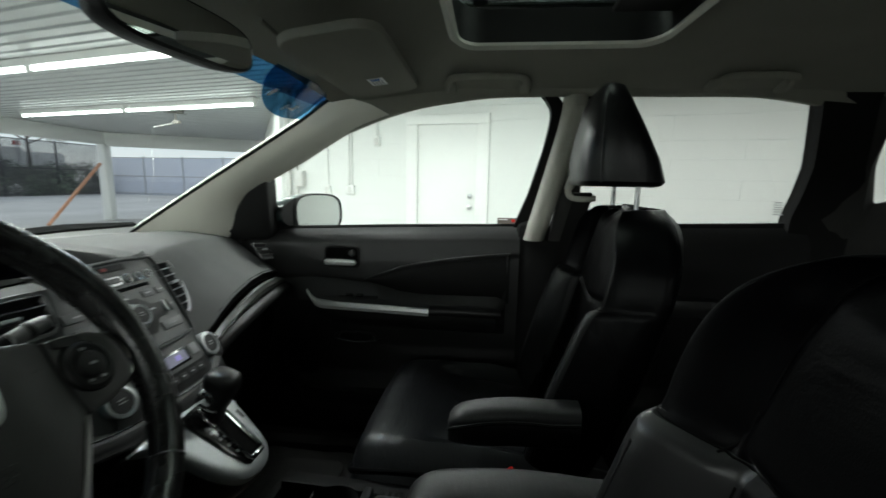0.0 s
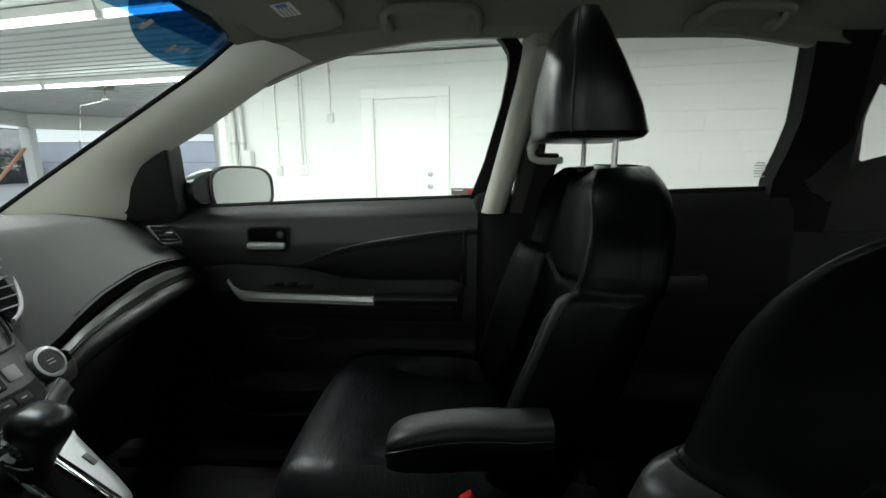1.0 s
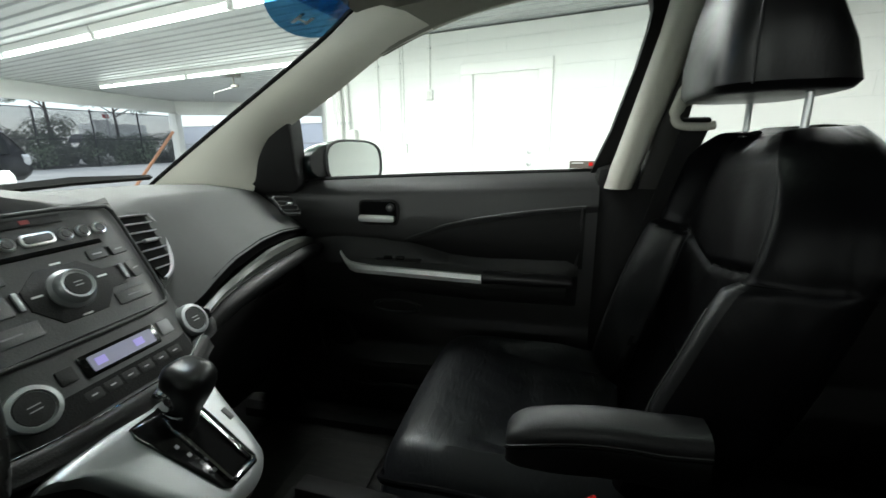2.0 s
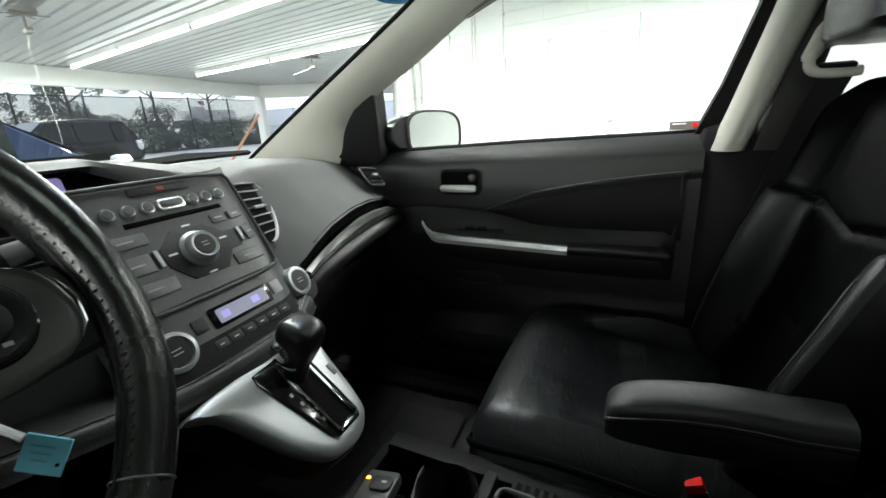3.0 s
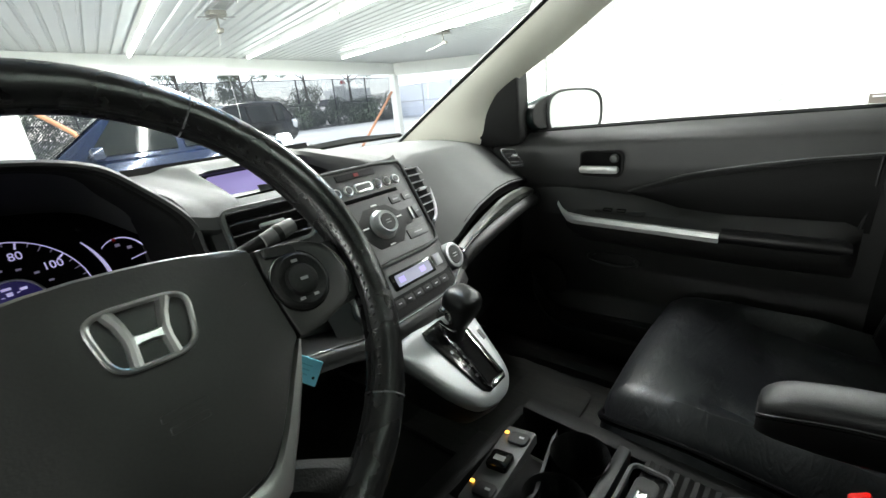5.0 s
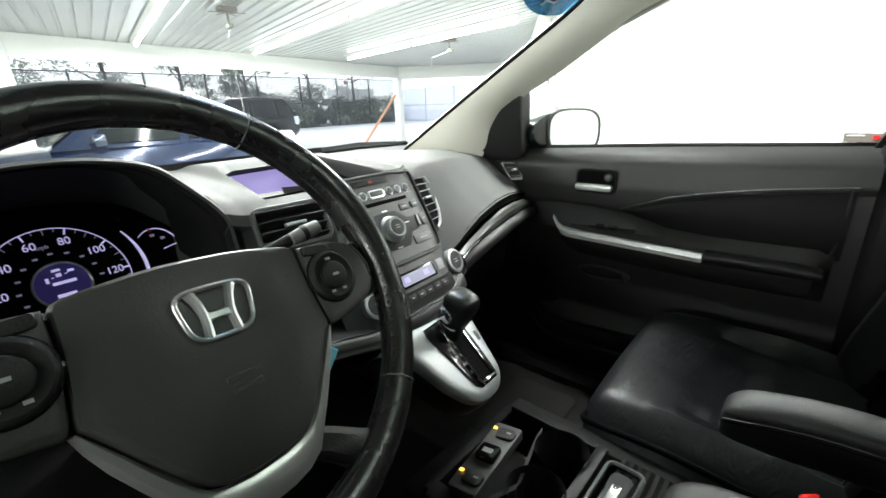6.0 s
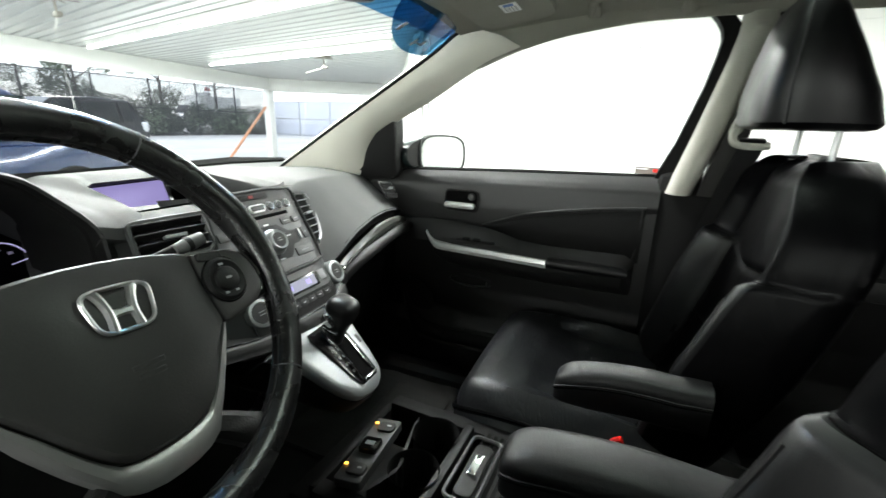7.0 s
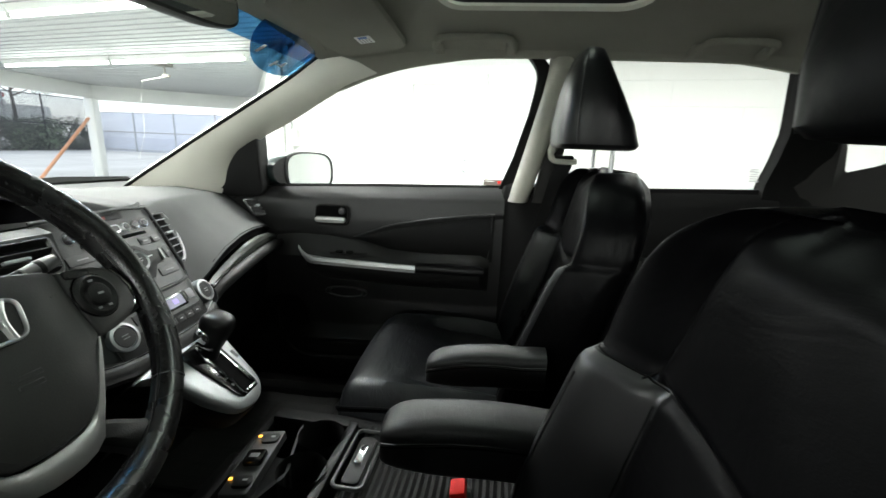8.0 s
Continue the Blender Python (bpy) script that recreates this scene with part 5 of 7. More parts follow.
# profile of the passenger side of the dashboard: (x, z) from the windscreen to the glove box, for each station across
STATIONS = {
    0.112: [(-1.35, 1.115), (-1.15, 1.135), (-0.98, 1.152), (-0.84, 1.158), (-0.75, 1.150), (-0.715, 1.135), (-0.69, 1.07), (-0.655, 1.01), (-0.64, 0.978)],
    0.17: [(-1.34, 1.115), (-1.15, 1.135), (-0.98, 1.148), (-0.84, 1.150), (-0.765, 1.140), (-0.735, 1.122), (-0.695, 1.072), (-0.655, 1.018), (-0.632, 0.993)],
    0.22: [(-1.33, 1.115), (-1.15, 1.135), (-0.98, 1.147), (-0.85, 1.148), (-0.779, 1.145), (-0.751, 1.135), (-0.705, 1.082), (-0.663, 1.038), (-0.638, 1.013)],
    0.285: [(-1.32, 1.115), (-1.15, 1.135), (-0.98, 1.146), (-0.87, 1.145), (-0.797, 1.142), (-0.769, 1.132), (-0.72, 1.086), (-0.678, 1.049), (-0.651, 1.028)],
    0.40: [(-1.28, 1.115), (-1.13, 1.133), (-1.0, 1.141), (-0.91, 1.138), (-0.842, 1.134), (-0.814, 1.124), (-0.757, 1.084), (-0.71, 1.055), (-0.678, 1.0355)],
    0.507: [(-1.24, 1.115), (-1.11, 1.13), (-1.02, 1.134), (-0.945, 1.13), (-0.882, 1.125), (-0.854, 1.115), (-0.793, 1.076), (-0.742, 1.048), (-0.705, 1.03)],
    0.634: [(-1.17, 1.112), (-1.07, 1.122), (-1.02, 1.123), (-0.965, 1.118), (-0.919, 1.113), (-0.891, 1.103), (-0.832, 1.061), (-0.78, 1.032), (-0.741, 1.012)],
    0.715: [(-1.14, 1.1), (-1.06, 1.107), (-1.02, 1.106), (-0.975, 1.102), (-0.935, 1.097), (-0.907, 1.087), (-0.85, 1.045), (-0.8, 1.014), (-0.766, 0.99)],
}


def station(yy):
    ks = sorted(STATIONS)
    yy = min(max(yy, ks[0]), ks[-1])
    for a, c in zip(ks, ks[1:]):
        if yy <= c:
            t = (yy - a) / (c - a)
            return [((1 - t) * p[0] + t * q[0], (1 - t) * p[1] + t * q[1]) for p, q in zip(STATIONS[a], STATIONS[c])]


rows = []
for i in range(25):
    yy = 0.112 + (0.715 - 0.112) * i / 24
    prof2 = spline([(x, yy, z) for x, z in station(yy)], 4)
    rows.append(prof2)
part("passenger_pad", sheet(rows), DASH, db)


def band(yy, out, drop):
    """A line that follows the pad's lower edge."""
    x, z = station(yy)[-1]
    return Vector((x + out, yy, z - drop))


WOOD_FOOT = [(0.15, 0.967), (0.2, 0.984), (0.25, 0.9895), (0.29, 0.9905), (0.44, 0.9865), (0.55, 0.978), (0.65, 0.966), (0.715, 0.952)]     # height of the band's chrome foot across the car


def band_foot(yy, out=0.0, up=0.0):
    x, z = station(yy)[-1]
    return Vector((x + 0.02 + out, yy, lerp(WOOD_FOOT, yy) + up))


YS = [0.168 + (0.708 - 0.168) * i / 40 for i in range(41)]
# Near-black strip that paints the shade under the pad's lip.
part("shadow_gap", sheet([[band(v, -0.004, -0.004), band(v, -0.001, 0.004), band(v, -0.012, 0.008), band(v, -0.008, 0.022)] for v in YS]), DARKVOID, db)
rows = []
for v in YS:
    h = min(0.016, 0.45 * (band(v, 0, 0).z - lerp(WOOD_FOOT, v)))
    top, foot = band(v, 0.007, h * 1.25), band_foot(v, -0.002, 0.003)
    rows.append([top, top.lerp(foot, 0.2) + Vector((0.006, 0, 0.002)), top.lerp(foot, 0.6) + Vector((0.007, 0, 0.002)), foot])
part("wood_band", sheet(rows), WOOD, db, "glossy dark wood-look band")
part("chrome_line", tube([band_foot(v, 0.0005, 0.001) for v in YS], 0.0024, 6), CHROME, db, "thin chrome line")
low = []
for v in YS + [0.74]:
    p = band_foot(min(v, 0.708), 0.001, -0.001)
    p.y = v
    d = 0.45 + 0.55 * min(1, (v - 0.168) / 0.1)
    low.append([p, p + Vector((0.010 * d, 0, -0.005)), p + Vector((0.015 * d, 0, -0.014)), p + Vector((0.010 * d, 0, -0.028)), p + Vector((-0.016, 0, -0.044)), p + Vector((-0.07, 0, -0.062)), Vector((-0.80, v, 0.82)), Vector((-0.84, v, 0.66)), Vector((-0.95, v, 0.5))])
part("lower_roll", sheet([spline(r, 3) for r in low]), PLASTIC, db, "soft black lower roll")
gb = part("glove_box", slab(rrect(0.36, 0.2, 0.03), 0.012, 0.005, m=axes((-0.80, 0.44, 0.775), (0, 1, 0), (1, 0, -0.15))), PLASTIC, db, "black glove box lid")
part("latch", box(0.09, 0.022, 0.008, bevel=0.004, m=axes((-0.786, 0.44, 0.84), (0, 1, 0), (1, 0, -0.15))), PLASTIC_GLOSS, gb)

# centre pad and the screen's hood
YC = [-0.135 + 0.27 * i / 18 for i in range(19)]
part("stack_shell", sheet([[Vector((stack_x(v, 1.155) - 0.004 + dx, v, z)) if k == 0 else Vector((stack_x(v, z) - 0.004, v, z)) for k, (dx, z) in enumerate(((0, 1.155), (0, 1.145), (0, 1.1), (0, 1.05), (0, 1.0), (0, 0.95), (0, 0.925)))] for v in YC]), PANEL, db)


def cavity(v):
    """How deep the display's hollow cuts into the pad at this place across."""
    a, c = min(1, max(0, (v + 0.182) / 0.03)), min(1, max(0, (0.08 - v) / 0.04))
    return a * a * (3 - 2 * a) * c * c * (3 - 2 * c)


def pad_front(v):
    """Where the pad ends towards the seats; it reaches furthest beside the cluster."""
    return lerp([(-0.215, -0.664), (-0.15, -0.664), (-0.13, -0.69), (0.12, -0.70)], v)


def flank(v):
    """How much the pad climbs towards the cluster's hood."""
    return smooth_lerp([(-0.25, 0.010), (-0.215, 0.002), (-0.17, 0.0)], v)


rows = []
for v in [-0.243 + 0.358 * i / 100 for i in range(101)]:
    c, d, f = cavity(v), flank(v), pad_front(v)
    rows.append([(-1.37, v, 1.115), (-1.2, v, 1.14), (-1.05, v, 1.16), (-0.98, v, 1.17 + 0.004 * c), (f - 0.10 - 0.12 * c, v, 1.160 + 0.018 * c + d), (f - 0.035 - 0.165 * c, v, 1.153 + 0.022 * c + d), (f - 0.012 - 0.18 * c, v, 1.146 + 0.025 * c + d), (f - 0.18 * c, v, 1.136 + 0.031 * c + d), (f + 0.003 - 0.19 * c, v, 1.122 + 0.04 * c + d), (f - 0.01 - 0.21 * c, v, 1.11 + 0.05 * c + d)])
part("top_pad", sheet(rows), DASH, db)
part("pad_joint", loft([[(x, v, z) for x, z in ((-1.37, 1.112), (-1.2, 1.137), (-1.05, 1.157), (-0.98, 1.165), (-0.72, 1.148), (-0.705, 1.138), (-0.70, 1.10), (-1.37, 1.06))] for v in (0.109, 0.116)]), DASH, db)
hood = thing("display", "information display with a violet screen in a dark hooded hollow", "display")
HV = [-0.215 + 0.335 * i / 90 for i in range(91)]
part("hollow", sheet([[(-0.69, v, 1.15), (-0.70, v, 1.149 - 0.012 * cavity(v)), (-0.74, v, 1.147 - 0.026 * cavity(v)), (-0.86, v, 1.146 - 0.034 * cavity(v)), (-0.955, v, 1.142 - 0.04 * cavity(v)), (-0.965, v, 1.18)] for v in HV]), RUBBER, hood)
part("screen", slab(rrect(0.142, 0.05, 0.006), 0.002, m=axes((-0.925, -0.042, 1.127), (-0.10, 1, 0), (1, 0.10, 0.30))), VIOLET, hood, "violet lit screen")
part("screen_bezel", tube([(x, y0, 0.002) for x, y0 in rrect(0.158, 0.066, 0.008)], 0.006, 6, closed=True, m=axes((-0.925, -0.042, 1.127), (-0.10, 1, 0), (1, 0.10, 0.30))), PLASTIC_GLOSS, hood)

# radio and climate panels
rad = part("radio_panel", sheet([[on_stack(v, z, 0.003).translation for z in (1.022, 1.05, 1.09, 1.13, 1.148 - 0.09 * max(0, v - 0.04))] for v in [-0.105 + 0.208 * i / 16 for i in range(17)]], 0.005), PANEL, db, "dark grey radio panel")
clim = part("climate_panel", sheet([[on_stack(v, z, 0.0).translation for z in (0.945, 0.98, 1.016)] for v in [-0.105 + 0.205 * i / 16 for i in range(17)]], 0.004), PANEL, db, "dark grey climate panel")
part("radio_bezel", tube([on_stack(v, z, 0.0065).translation for v, z in [(-0.105 + 0.2 * i / 16, 1.1505 - 0.09 * max(0, -0.105 + 0.2 * i / 16 - 0.04)) for i in range(17)] + [(0.103, 1.138), (0.1055, 1.12), (0.1055, 1.09), (0.1045, 1.06), (0.103, 1.036), (0.099, 1.024), (0.092, 1.0195), (0.06, 1.018), (0.0, 1.0175), (-0.06, 1.018), (-0.105, 1.019)]], 0.0026, 8), DASH, rad, "raised grey bezel")
part("hazard_button", box(0.075, 0.010, 0.002, bevel=0.0008, m=on_stack(0.0, 1.142, 0.004)), PLASTIC, rad)
part("hazard_mark", box(0.009, 0.005, 0.0008, m=on_stack(0.0, 1.142, 0.0055)), mat("dim red print", (0.2, 0.02, 0.02), 0.6), rad)
for v in (-0.07, -0.048, -0.026, 0.032, 0.0515, 0.071):
    k = part("preset_button", lathe([(0.0078, 0), (0.0078, 0.002), (0.0068, 0.0038), (0.0055, 0.003), (0.0, 0.003)], 20, on_stack(v, 1.1235, 0.003)), BRIGHT, rad, "chrome-ringed button")
    part("cap", lathe([(0.0053, 0.0025), (0.0053, 0.0042), (0.0, 0.0046)], 16, on_stack(v, 1.1235, 0.003)), PANEL, k)
k = part("wide_button", slab(rrect(0.034, 0.0145, 0.005), 0.003, 0.001, m=on_stack(0.003, 1.1235, 0.003)), BRIGHT, rad)
part("cap", slab(rrect(0.028, 0.009, 0.003), 0.0012, 0.0005, m=on_stack(0.003, 1.1235, 0.006)), PANEL, k)
part("disc_slot", box(0.125, 0.006, 0.0012, bevel=0.0004, m=on_stack(0.002, 1.1095, 0.0034)), DARKVOID, rad)
kn = part("volume_knob", lathe([(0.0235, 0), (0.0235, 0.003), (0.0195, 0.006), (0.0185, 0.014), (0.0165, 0.0165), (0.0135, 0.0152), (0.0, 0.0152)], 36, on_stack(0.003, 1.068, 0.003)), SILVER, rad, "silver rotary knob")
part("knob_cap", lathe([(0.0133, 0.0153), (0.0128, 0.0162), (0.0, 0.0164)], 28, on_stack(0.003, 1.068, 0.003)), PLASTIC, kn, "black knob cap")
for dy in (0.003, -0.002):
    part("text_bar", box(0.009, 0.001, 0.0005, m=on_stack(0.003, 1.068 + dy * 0.7, 0.0196)), PRINTGREY, kn)
part("diamond_plate", slab([(-0.042, 0.013), (-0.022, 0.03), (0.022, 0.03), (0.042, 0.013), (0.06, 0.012), (0.06, -0.012), (0.042, -0.013), (0.024, -0.034), (-0.024, -0.034), (-0.042, -0.013), (-0.044, -0.012), (-0.044, 0.012)], 0.0012, 0.0005, m=on_stack(0.003, 1.068, 0.003)), PLASTIC, rad)
for v, z, w, h in ((-0.07, 1.094, 0.048, 0.015), (0.05, 1.096, 0.022, 0.013), (0.076, 1.096, 0.022, 0.013), (0.082, 1.07, 0.022, 0.022), (-0.072, 1.069, 0.036, 0.022), (-0.068, 1.043, 0.052, 0.018), (0.062, 1.043, 0.044, 0.016)):
    k = part("button", slab(rrect(w, h, 0.002), 0.0018, 0.0008, m=on_stack(v, z, 0.003)), PANEL, rad)
    part("text_bar", box(min(0.018, w * 0.5), 0.0018, 0.0004, m=on_stack(v, z, 0.005)), PRINTGREY, k)
for v in (-0.0475, 0.066):
    part("chrome_key", box(0.005, 0.021, 0.003, bevel=0.001, m=on_stack(v, 1.07, 0.005)), SILVER, rad, "silver upright key")
for v, z in ((-0.03, 1.07), (0.04, 1.072), (0.003, 1.096), (0.003, 1.04)):
    part("text_bar", box(0.011, 0.0022, 0.0004, m=on_stack(v, z, 0.0046)), PRINT, rad)

# gloss black band under the climate panel that runs on beneath the steering column
def sweep(v, up, out):
    z = flow([(-0.3, 0.982), (-0.19, 0.966), (-0.145, 0.9595), (-0.1, 0.953), (-0.05, 0.9495), (0.03, 0.949), (0.07, 0.9525), (0.12, 0.962)], v) + up
    return Vector((-0.0132 - 0.585 * z - 0.12 * max(0, -0.12 - v) - 0.35 * max(0, v - 0.08) + out, v, z))


BV = [-0.3 + 0.425 * i / 40 for i in range(41)]
part("lower_band", sheet([spline([sweep(v, 0.001, -0.05), sweep(v, 0.0, 0.002), sweep(v, -0.004, 0.009), sweep(v, -0.014, 0.008), sweep(v, -0.0195, 0.002), sweep(v, -0.03, -0.06), Vector((-0.70, v, 0.86))], 3) for v in BV]), PLASTIC, db, "satin black lower band")
part("band_line", tube([sweep(v, 0.0008, 0.0035) for v in BV], 0.0009, 6), CHROME, db, "thin chrome line")
part("button_strip", sheet([[on_stack(v, z, 0.0012).translation for z in (0.9515, 0.963, 0.9775)] for v in [-0.103 + 0.2 * i / 16 for i in range(17)]], 0.001), CONSOLE, clim, "black strip of climate buttons")

# climate controls
part("display_frame", slab(rrect(0.092, 0.026, 0.003), 0.0015, 0.0006, m=on_stack(0.014, 0.994, 0.0)), PLASTIC_GLOSS, clim)
part("display_window", slab(rrect(0.077, 0.018, 0.002), 0.0006, m=on_stack(0.015, 0.994, 0.0016)), PALELCD, clim, "pale lit climate display")
for v in (-0.012, 0.034):
    part("digit_bar", box(0.012, 0.009, 0.0004, m=on_stack(v, 0.994, 0.0024)), VIOLET, clim)
for i in range(6):
    k = part("key", slab(rrect(0.0185, 0.012, 0.002), 0.0016, 0.0007, m=on_stack(-0.036 + 0.0205 * i, 0.968, 0.0)), PLASTIC, clim)
    part("text_bar", box(0.006, 0.0016, 0.0004, m=on_stack(-0.036 + 0.0205 * i, 0.968, 0.0018)), PRINTGREY, k)
part("key", slab(rrect(0.017, 0.017, 0.002), 0.0016, 0.0007, m=on_stack(-0.047, 0.994, 0.0)), PLASTIC, clim)
part("key", slab(rrect(0.017, 0.019, 0.002), 0.0016, 0.0007, m=on_stack(0.074, 0.996, 0.0)), PRINTGREY, clim)
for c, n in (((-0.617, -0.082, 0.965), (0.86, -0.06, 0.5)), ((-0.636, 0.127, 0.966), (0.86, 0.12, 0.46))):
    m0 = axes(c, (0, 1, 0), n)
    part("knob_well", lathe([(0.036, -0.03), (0.036, 0.004), (0.032, 0.007), (0.03, 0.002), (0.03, -0.004), (0.0, -0.004)], 32, m0), PLASTIC_GLOSS, clim)
    k = part("temperature_knob", lathe([(0.022, 0.0), (0.0245, 0.012), (0.024, 0.032), (0.0225, 0.037), (0.018, 0.038), (0.017, 0.0355), (0.0, 0.0355)], 36, m0), SILVER, clim, "silver rotary knob")
    part("knob_cap", lathe([(0.0165, 0.0356), (0.016, 0.037), (0.0, 0.0375)], 28, m0), PLASTIC, k, "black knob cap")
    for dy in (0.003, -0.003):
        part("text_bar", box(0.011, 0.0012, 0.0005, m=m0 @ pose(0, dy * 0.8, 0.0377)), PRINTGREY, k)


# air vents
def vent(name, m, w, h, n, skew=0.0, frame_mat=None):
    """A vent: dark box, a rounded rim and slanted slats, facing the local z."""
    v = part(name, slab([(x + skew * y0, y0) for x, y0 in rrect(w, h, min(w, h) * 0.2)], 0.002, m=m), DARKVOID, db, "black air vent")
    part("rim", tube([(x + skew * y0, y0, 0.004) for x, y0 in rrect(w, h, min(w, h) * 0.2)], 0.004, 6, closed=True, m=m), frame_mat or PANEL, v)
    for i in range(n):
        z = -h / 2 + h * (i + 0.5) / n
        part("slat", box(w * 0.94, 0.003, 0.012, bevel=0.001, seg=1, m=m @ pose(skew * z, z, 0.006, -35)), PLASTIC, v)
    part("tab", box(w * 0.3, 0.005, 0.008, bevel=0.001, m=m @ pose(0, 0, 0.013)), SILVER, v)
    return v


cv0 = axes((-0.6956, 0.1514, 1.0945), (-0.030, 0.0734, -0.0085), (0.759, 0.371, 0.535))
cvo = [(-0.025, 0.036), (0.016, 0.0365), (0.057, 0.036), (0.060, 0.022), (0.056, 0.002), (0.042, -0.023), (0.022, -0.046), (-0.004, -0.063), (-0.030, -0.070), (-0.0325, -0.05), (-0.0305, -0.02), (-0.0275, 0.009)]
cvent = part("centre_vent", slab(cvo, 0.022, m=cv0 @ pose(0, 0, -0.022)), DARKVOID, db, "black air vent with curved outer side")
cvb = [(0.004 + (x - 0.004) * 1.2, -0.006 + (z + 0.006) * 1.16) for x, z in cvo[1:9]]
part("bezel", loft([[(x + 0.006 * k, z - 0.003 * k, d) for x, z in cvb] for d, k in ((-0.03, 1.6), (-0.012, 1.0), (-0.004, 0.2), (-0.002, -0.4))], m=cv0), DASH, cvent, "raised grey bezel")
part("rim", tube([(p.x, p.y, 0.002) for p in spline([(x, z, 0) for x, z in cvo[2:9]], 5)], 0.0028, 6, m=cv0), PRINTGREY, cvent, "satin grey rim")
part("top_rim", tube([(-0.025, 0.036, 0.001), (0.016, 0.0365, 0.001), (0.057, 0.036, 0.001)], 0.002, 6, m=cv0), PANEL, cvent)
for i in range(6):
    z = 0.0225 - 0.0148 * i
    xl = lerp([(-0.07, -0.03), (-0.05, -0.0325), (-0.02, -0.0305), (0.009, -0.0275), (0.036, -0.025)], z)
    xr = lerp([(-0.07, -0.03), (-0.063, -0.004), (-0.046, 0.022), (-0.023, 0.042), (0.002, 0.056), (0.022, 0.06)], z)
    part("slat", box(xr - xl - 0.002, 0.0013, 0.003, bevel=0.0004, seg=1, m=cv0 @ pose((xl + xr) / 2, z, 0.001, -20)), PRINTGREY, cvent, "thin grey slat")
part("tab", box(0.034, 0.005, 0.006, bevel=0.0015, m=cv0 @ pose(0.006, -0.0085, 0.004)), SILVER, cvent, "silver slat tab")
vent("side_vent", axes((-0.772, 0.628, 1.0685), (-0.22, 0.95, -0.20), (0.80, 0.20, 0.56)), 0.10, 0.052, 4, frame_mat=PLASTIC)
vent("centre_vent", axes((-0.648, -0.166, 1.115), (0.2, 0.97, 0.03), (0.85, -0.15, 0.4)), 0.095, 0.054, 4)

# instrument cluster
cl = thing("instrument_cluster", "lit instrument cluster with a large speedometer under a dark hood", "gauges")
arch = [(-0.66, -0.225, 1.06), (-0.66, -0.23, 1.106), (-0.66, -0.237, 1.144), (-0.66, -0.273, 1.187), (-0.66, -0.306, 1.214), (-0.66, -0.36, 1.226), (-0.66, -0.42, 1.226), (-0.66, -0.50, 1.215), (-0.66, -0.56, 1.18), (-0.66, -0.59, 1.12), (-0.66, -0.6, 1.06)]
A = spline(arch, 4)
ac = Vector((-0.66, -0.41, 1.1))
part("hood", sheet([[p + Vector((-0.32, 0, -0.14)) - (p - ac) * 0.05, p + Vector((-0.12, 0, -0.034)), p + Vector((-0.035, 0, -0.004)), p + Vector((-0.008, 0, 0)) - (p - ac) * 0.012, p + Vector((-0.001, 0, 0)) - (p - ac) * 0.03, p + Vector((-0.003, 0, 0)) - (p - ac) * 0.05] for p in A]), DASH, cl)
part("sleeve", sheet([[p + Vector((-0.003, 0, 0)) - (p - ac) * 0.05, p + Vector((-0.012, 0, 0)) - (p - ac) * 0.062, p + Vector((-0.02, 0, 0)) - (p - ac) * 0.064, p + Vector((-0.022, 0, 0)) - (p - ac) * 0.085, p + Vector((-0.14, 0, 0.0)) - (p - ac) * 0.16] for p in A]), RUBBER, cl, "black inner sleeve of the hood")
fm = axes((-0.79, -0.387, 1.074), (-0.05, 1, 0), (0.93, 0.05, 0.34))
part("face", slab(rrect(0.34, 0.21, 0.03), 0.002, m=fm @ pose(-0.03, -0.005, -0.012)), DARKVOID, cl)
dial = part("speedometer", lathe([(0.0705, -0.006), (0.0705, 0.0), (0.069, 0.001), (0.067, -0.002), (0.0, -0.002)], 48, fm), DARKVOID, cl, "round speedometer")
part("dial_arc", tube([(0.0683 * math.cos(a), 0.0683 * math.sin(a), 0.001) for a in [radians(-36 + 250 * i / 40) for i in range(41)]], 0.0006, 5, m=fm), GAUGE, dial, "lit violet-white arc")
part("centre_disc", lathe([(0.0255, 0), (0.0255, 0.002), (0.0, 0.002)], 36, fm), GAUGEBLUE, dial, "violet information disc")
part("centre_ring", tube([(0.027 * math.cos(a), 0.027 * math.sin(a), 0.002) for a in [2 * math.pi * i / 36 for i in range(36)]], 0.0013, 6, closed=True, m=fm), BRIGHT, dial, "satin ring")
for i in range(29):
    a = radians(211.7 - 8.75 * i)
    major, r1 = i % 4 == 0, (0.0605, 0.064, 0.0615, 0.064)[i % 4]
    part("tick", box(0.068 - r1, 0.0017 if major else 0.0008, 0.0006, m=fm @ pose((0.068 + r1) / 2 * math.cos(a), (0.068 + r1) / 2 * math.sin(a), 0.0, 0, 0, math.degrees(a))), GAUGE if major else GAUGEDIM, dial)
for i, s in enumerate(("0", "20", "40", "60", "80", "100", "120", "140")):
    a = radians(211.7 - 35 * i)
    writing("numeral", s, 0.0125, GAUGE, dial, fm @ pose(0.0526 * math.cos(a), 0.0526 * math.sin(a), 0.0))
writing("unit", "mph", 0.0065, GAUGEDIM, dial, fm @ pose(-0.0045, 0.0475, 0.0))
for i in range(12):
    a = radians(222 - 22 * i)
    part("text_bar", box(0.0045, 0.0022, 0.0005, m=fm @ pose(0.0385 * math.cos(a), 0.0385 * math.sin(a), 0.0)), GAUGEDIM, dial)
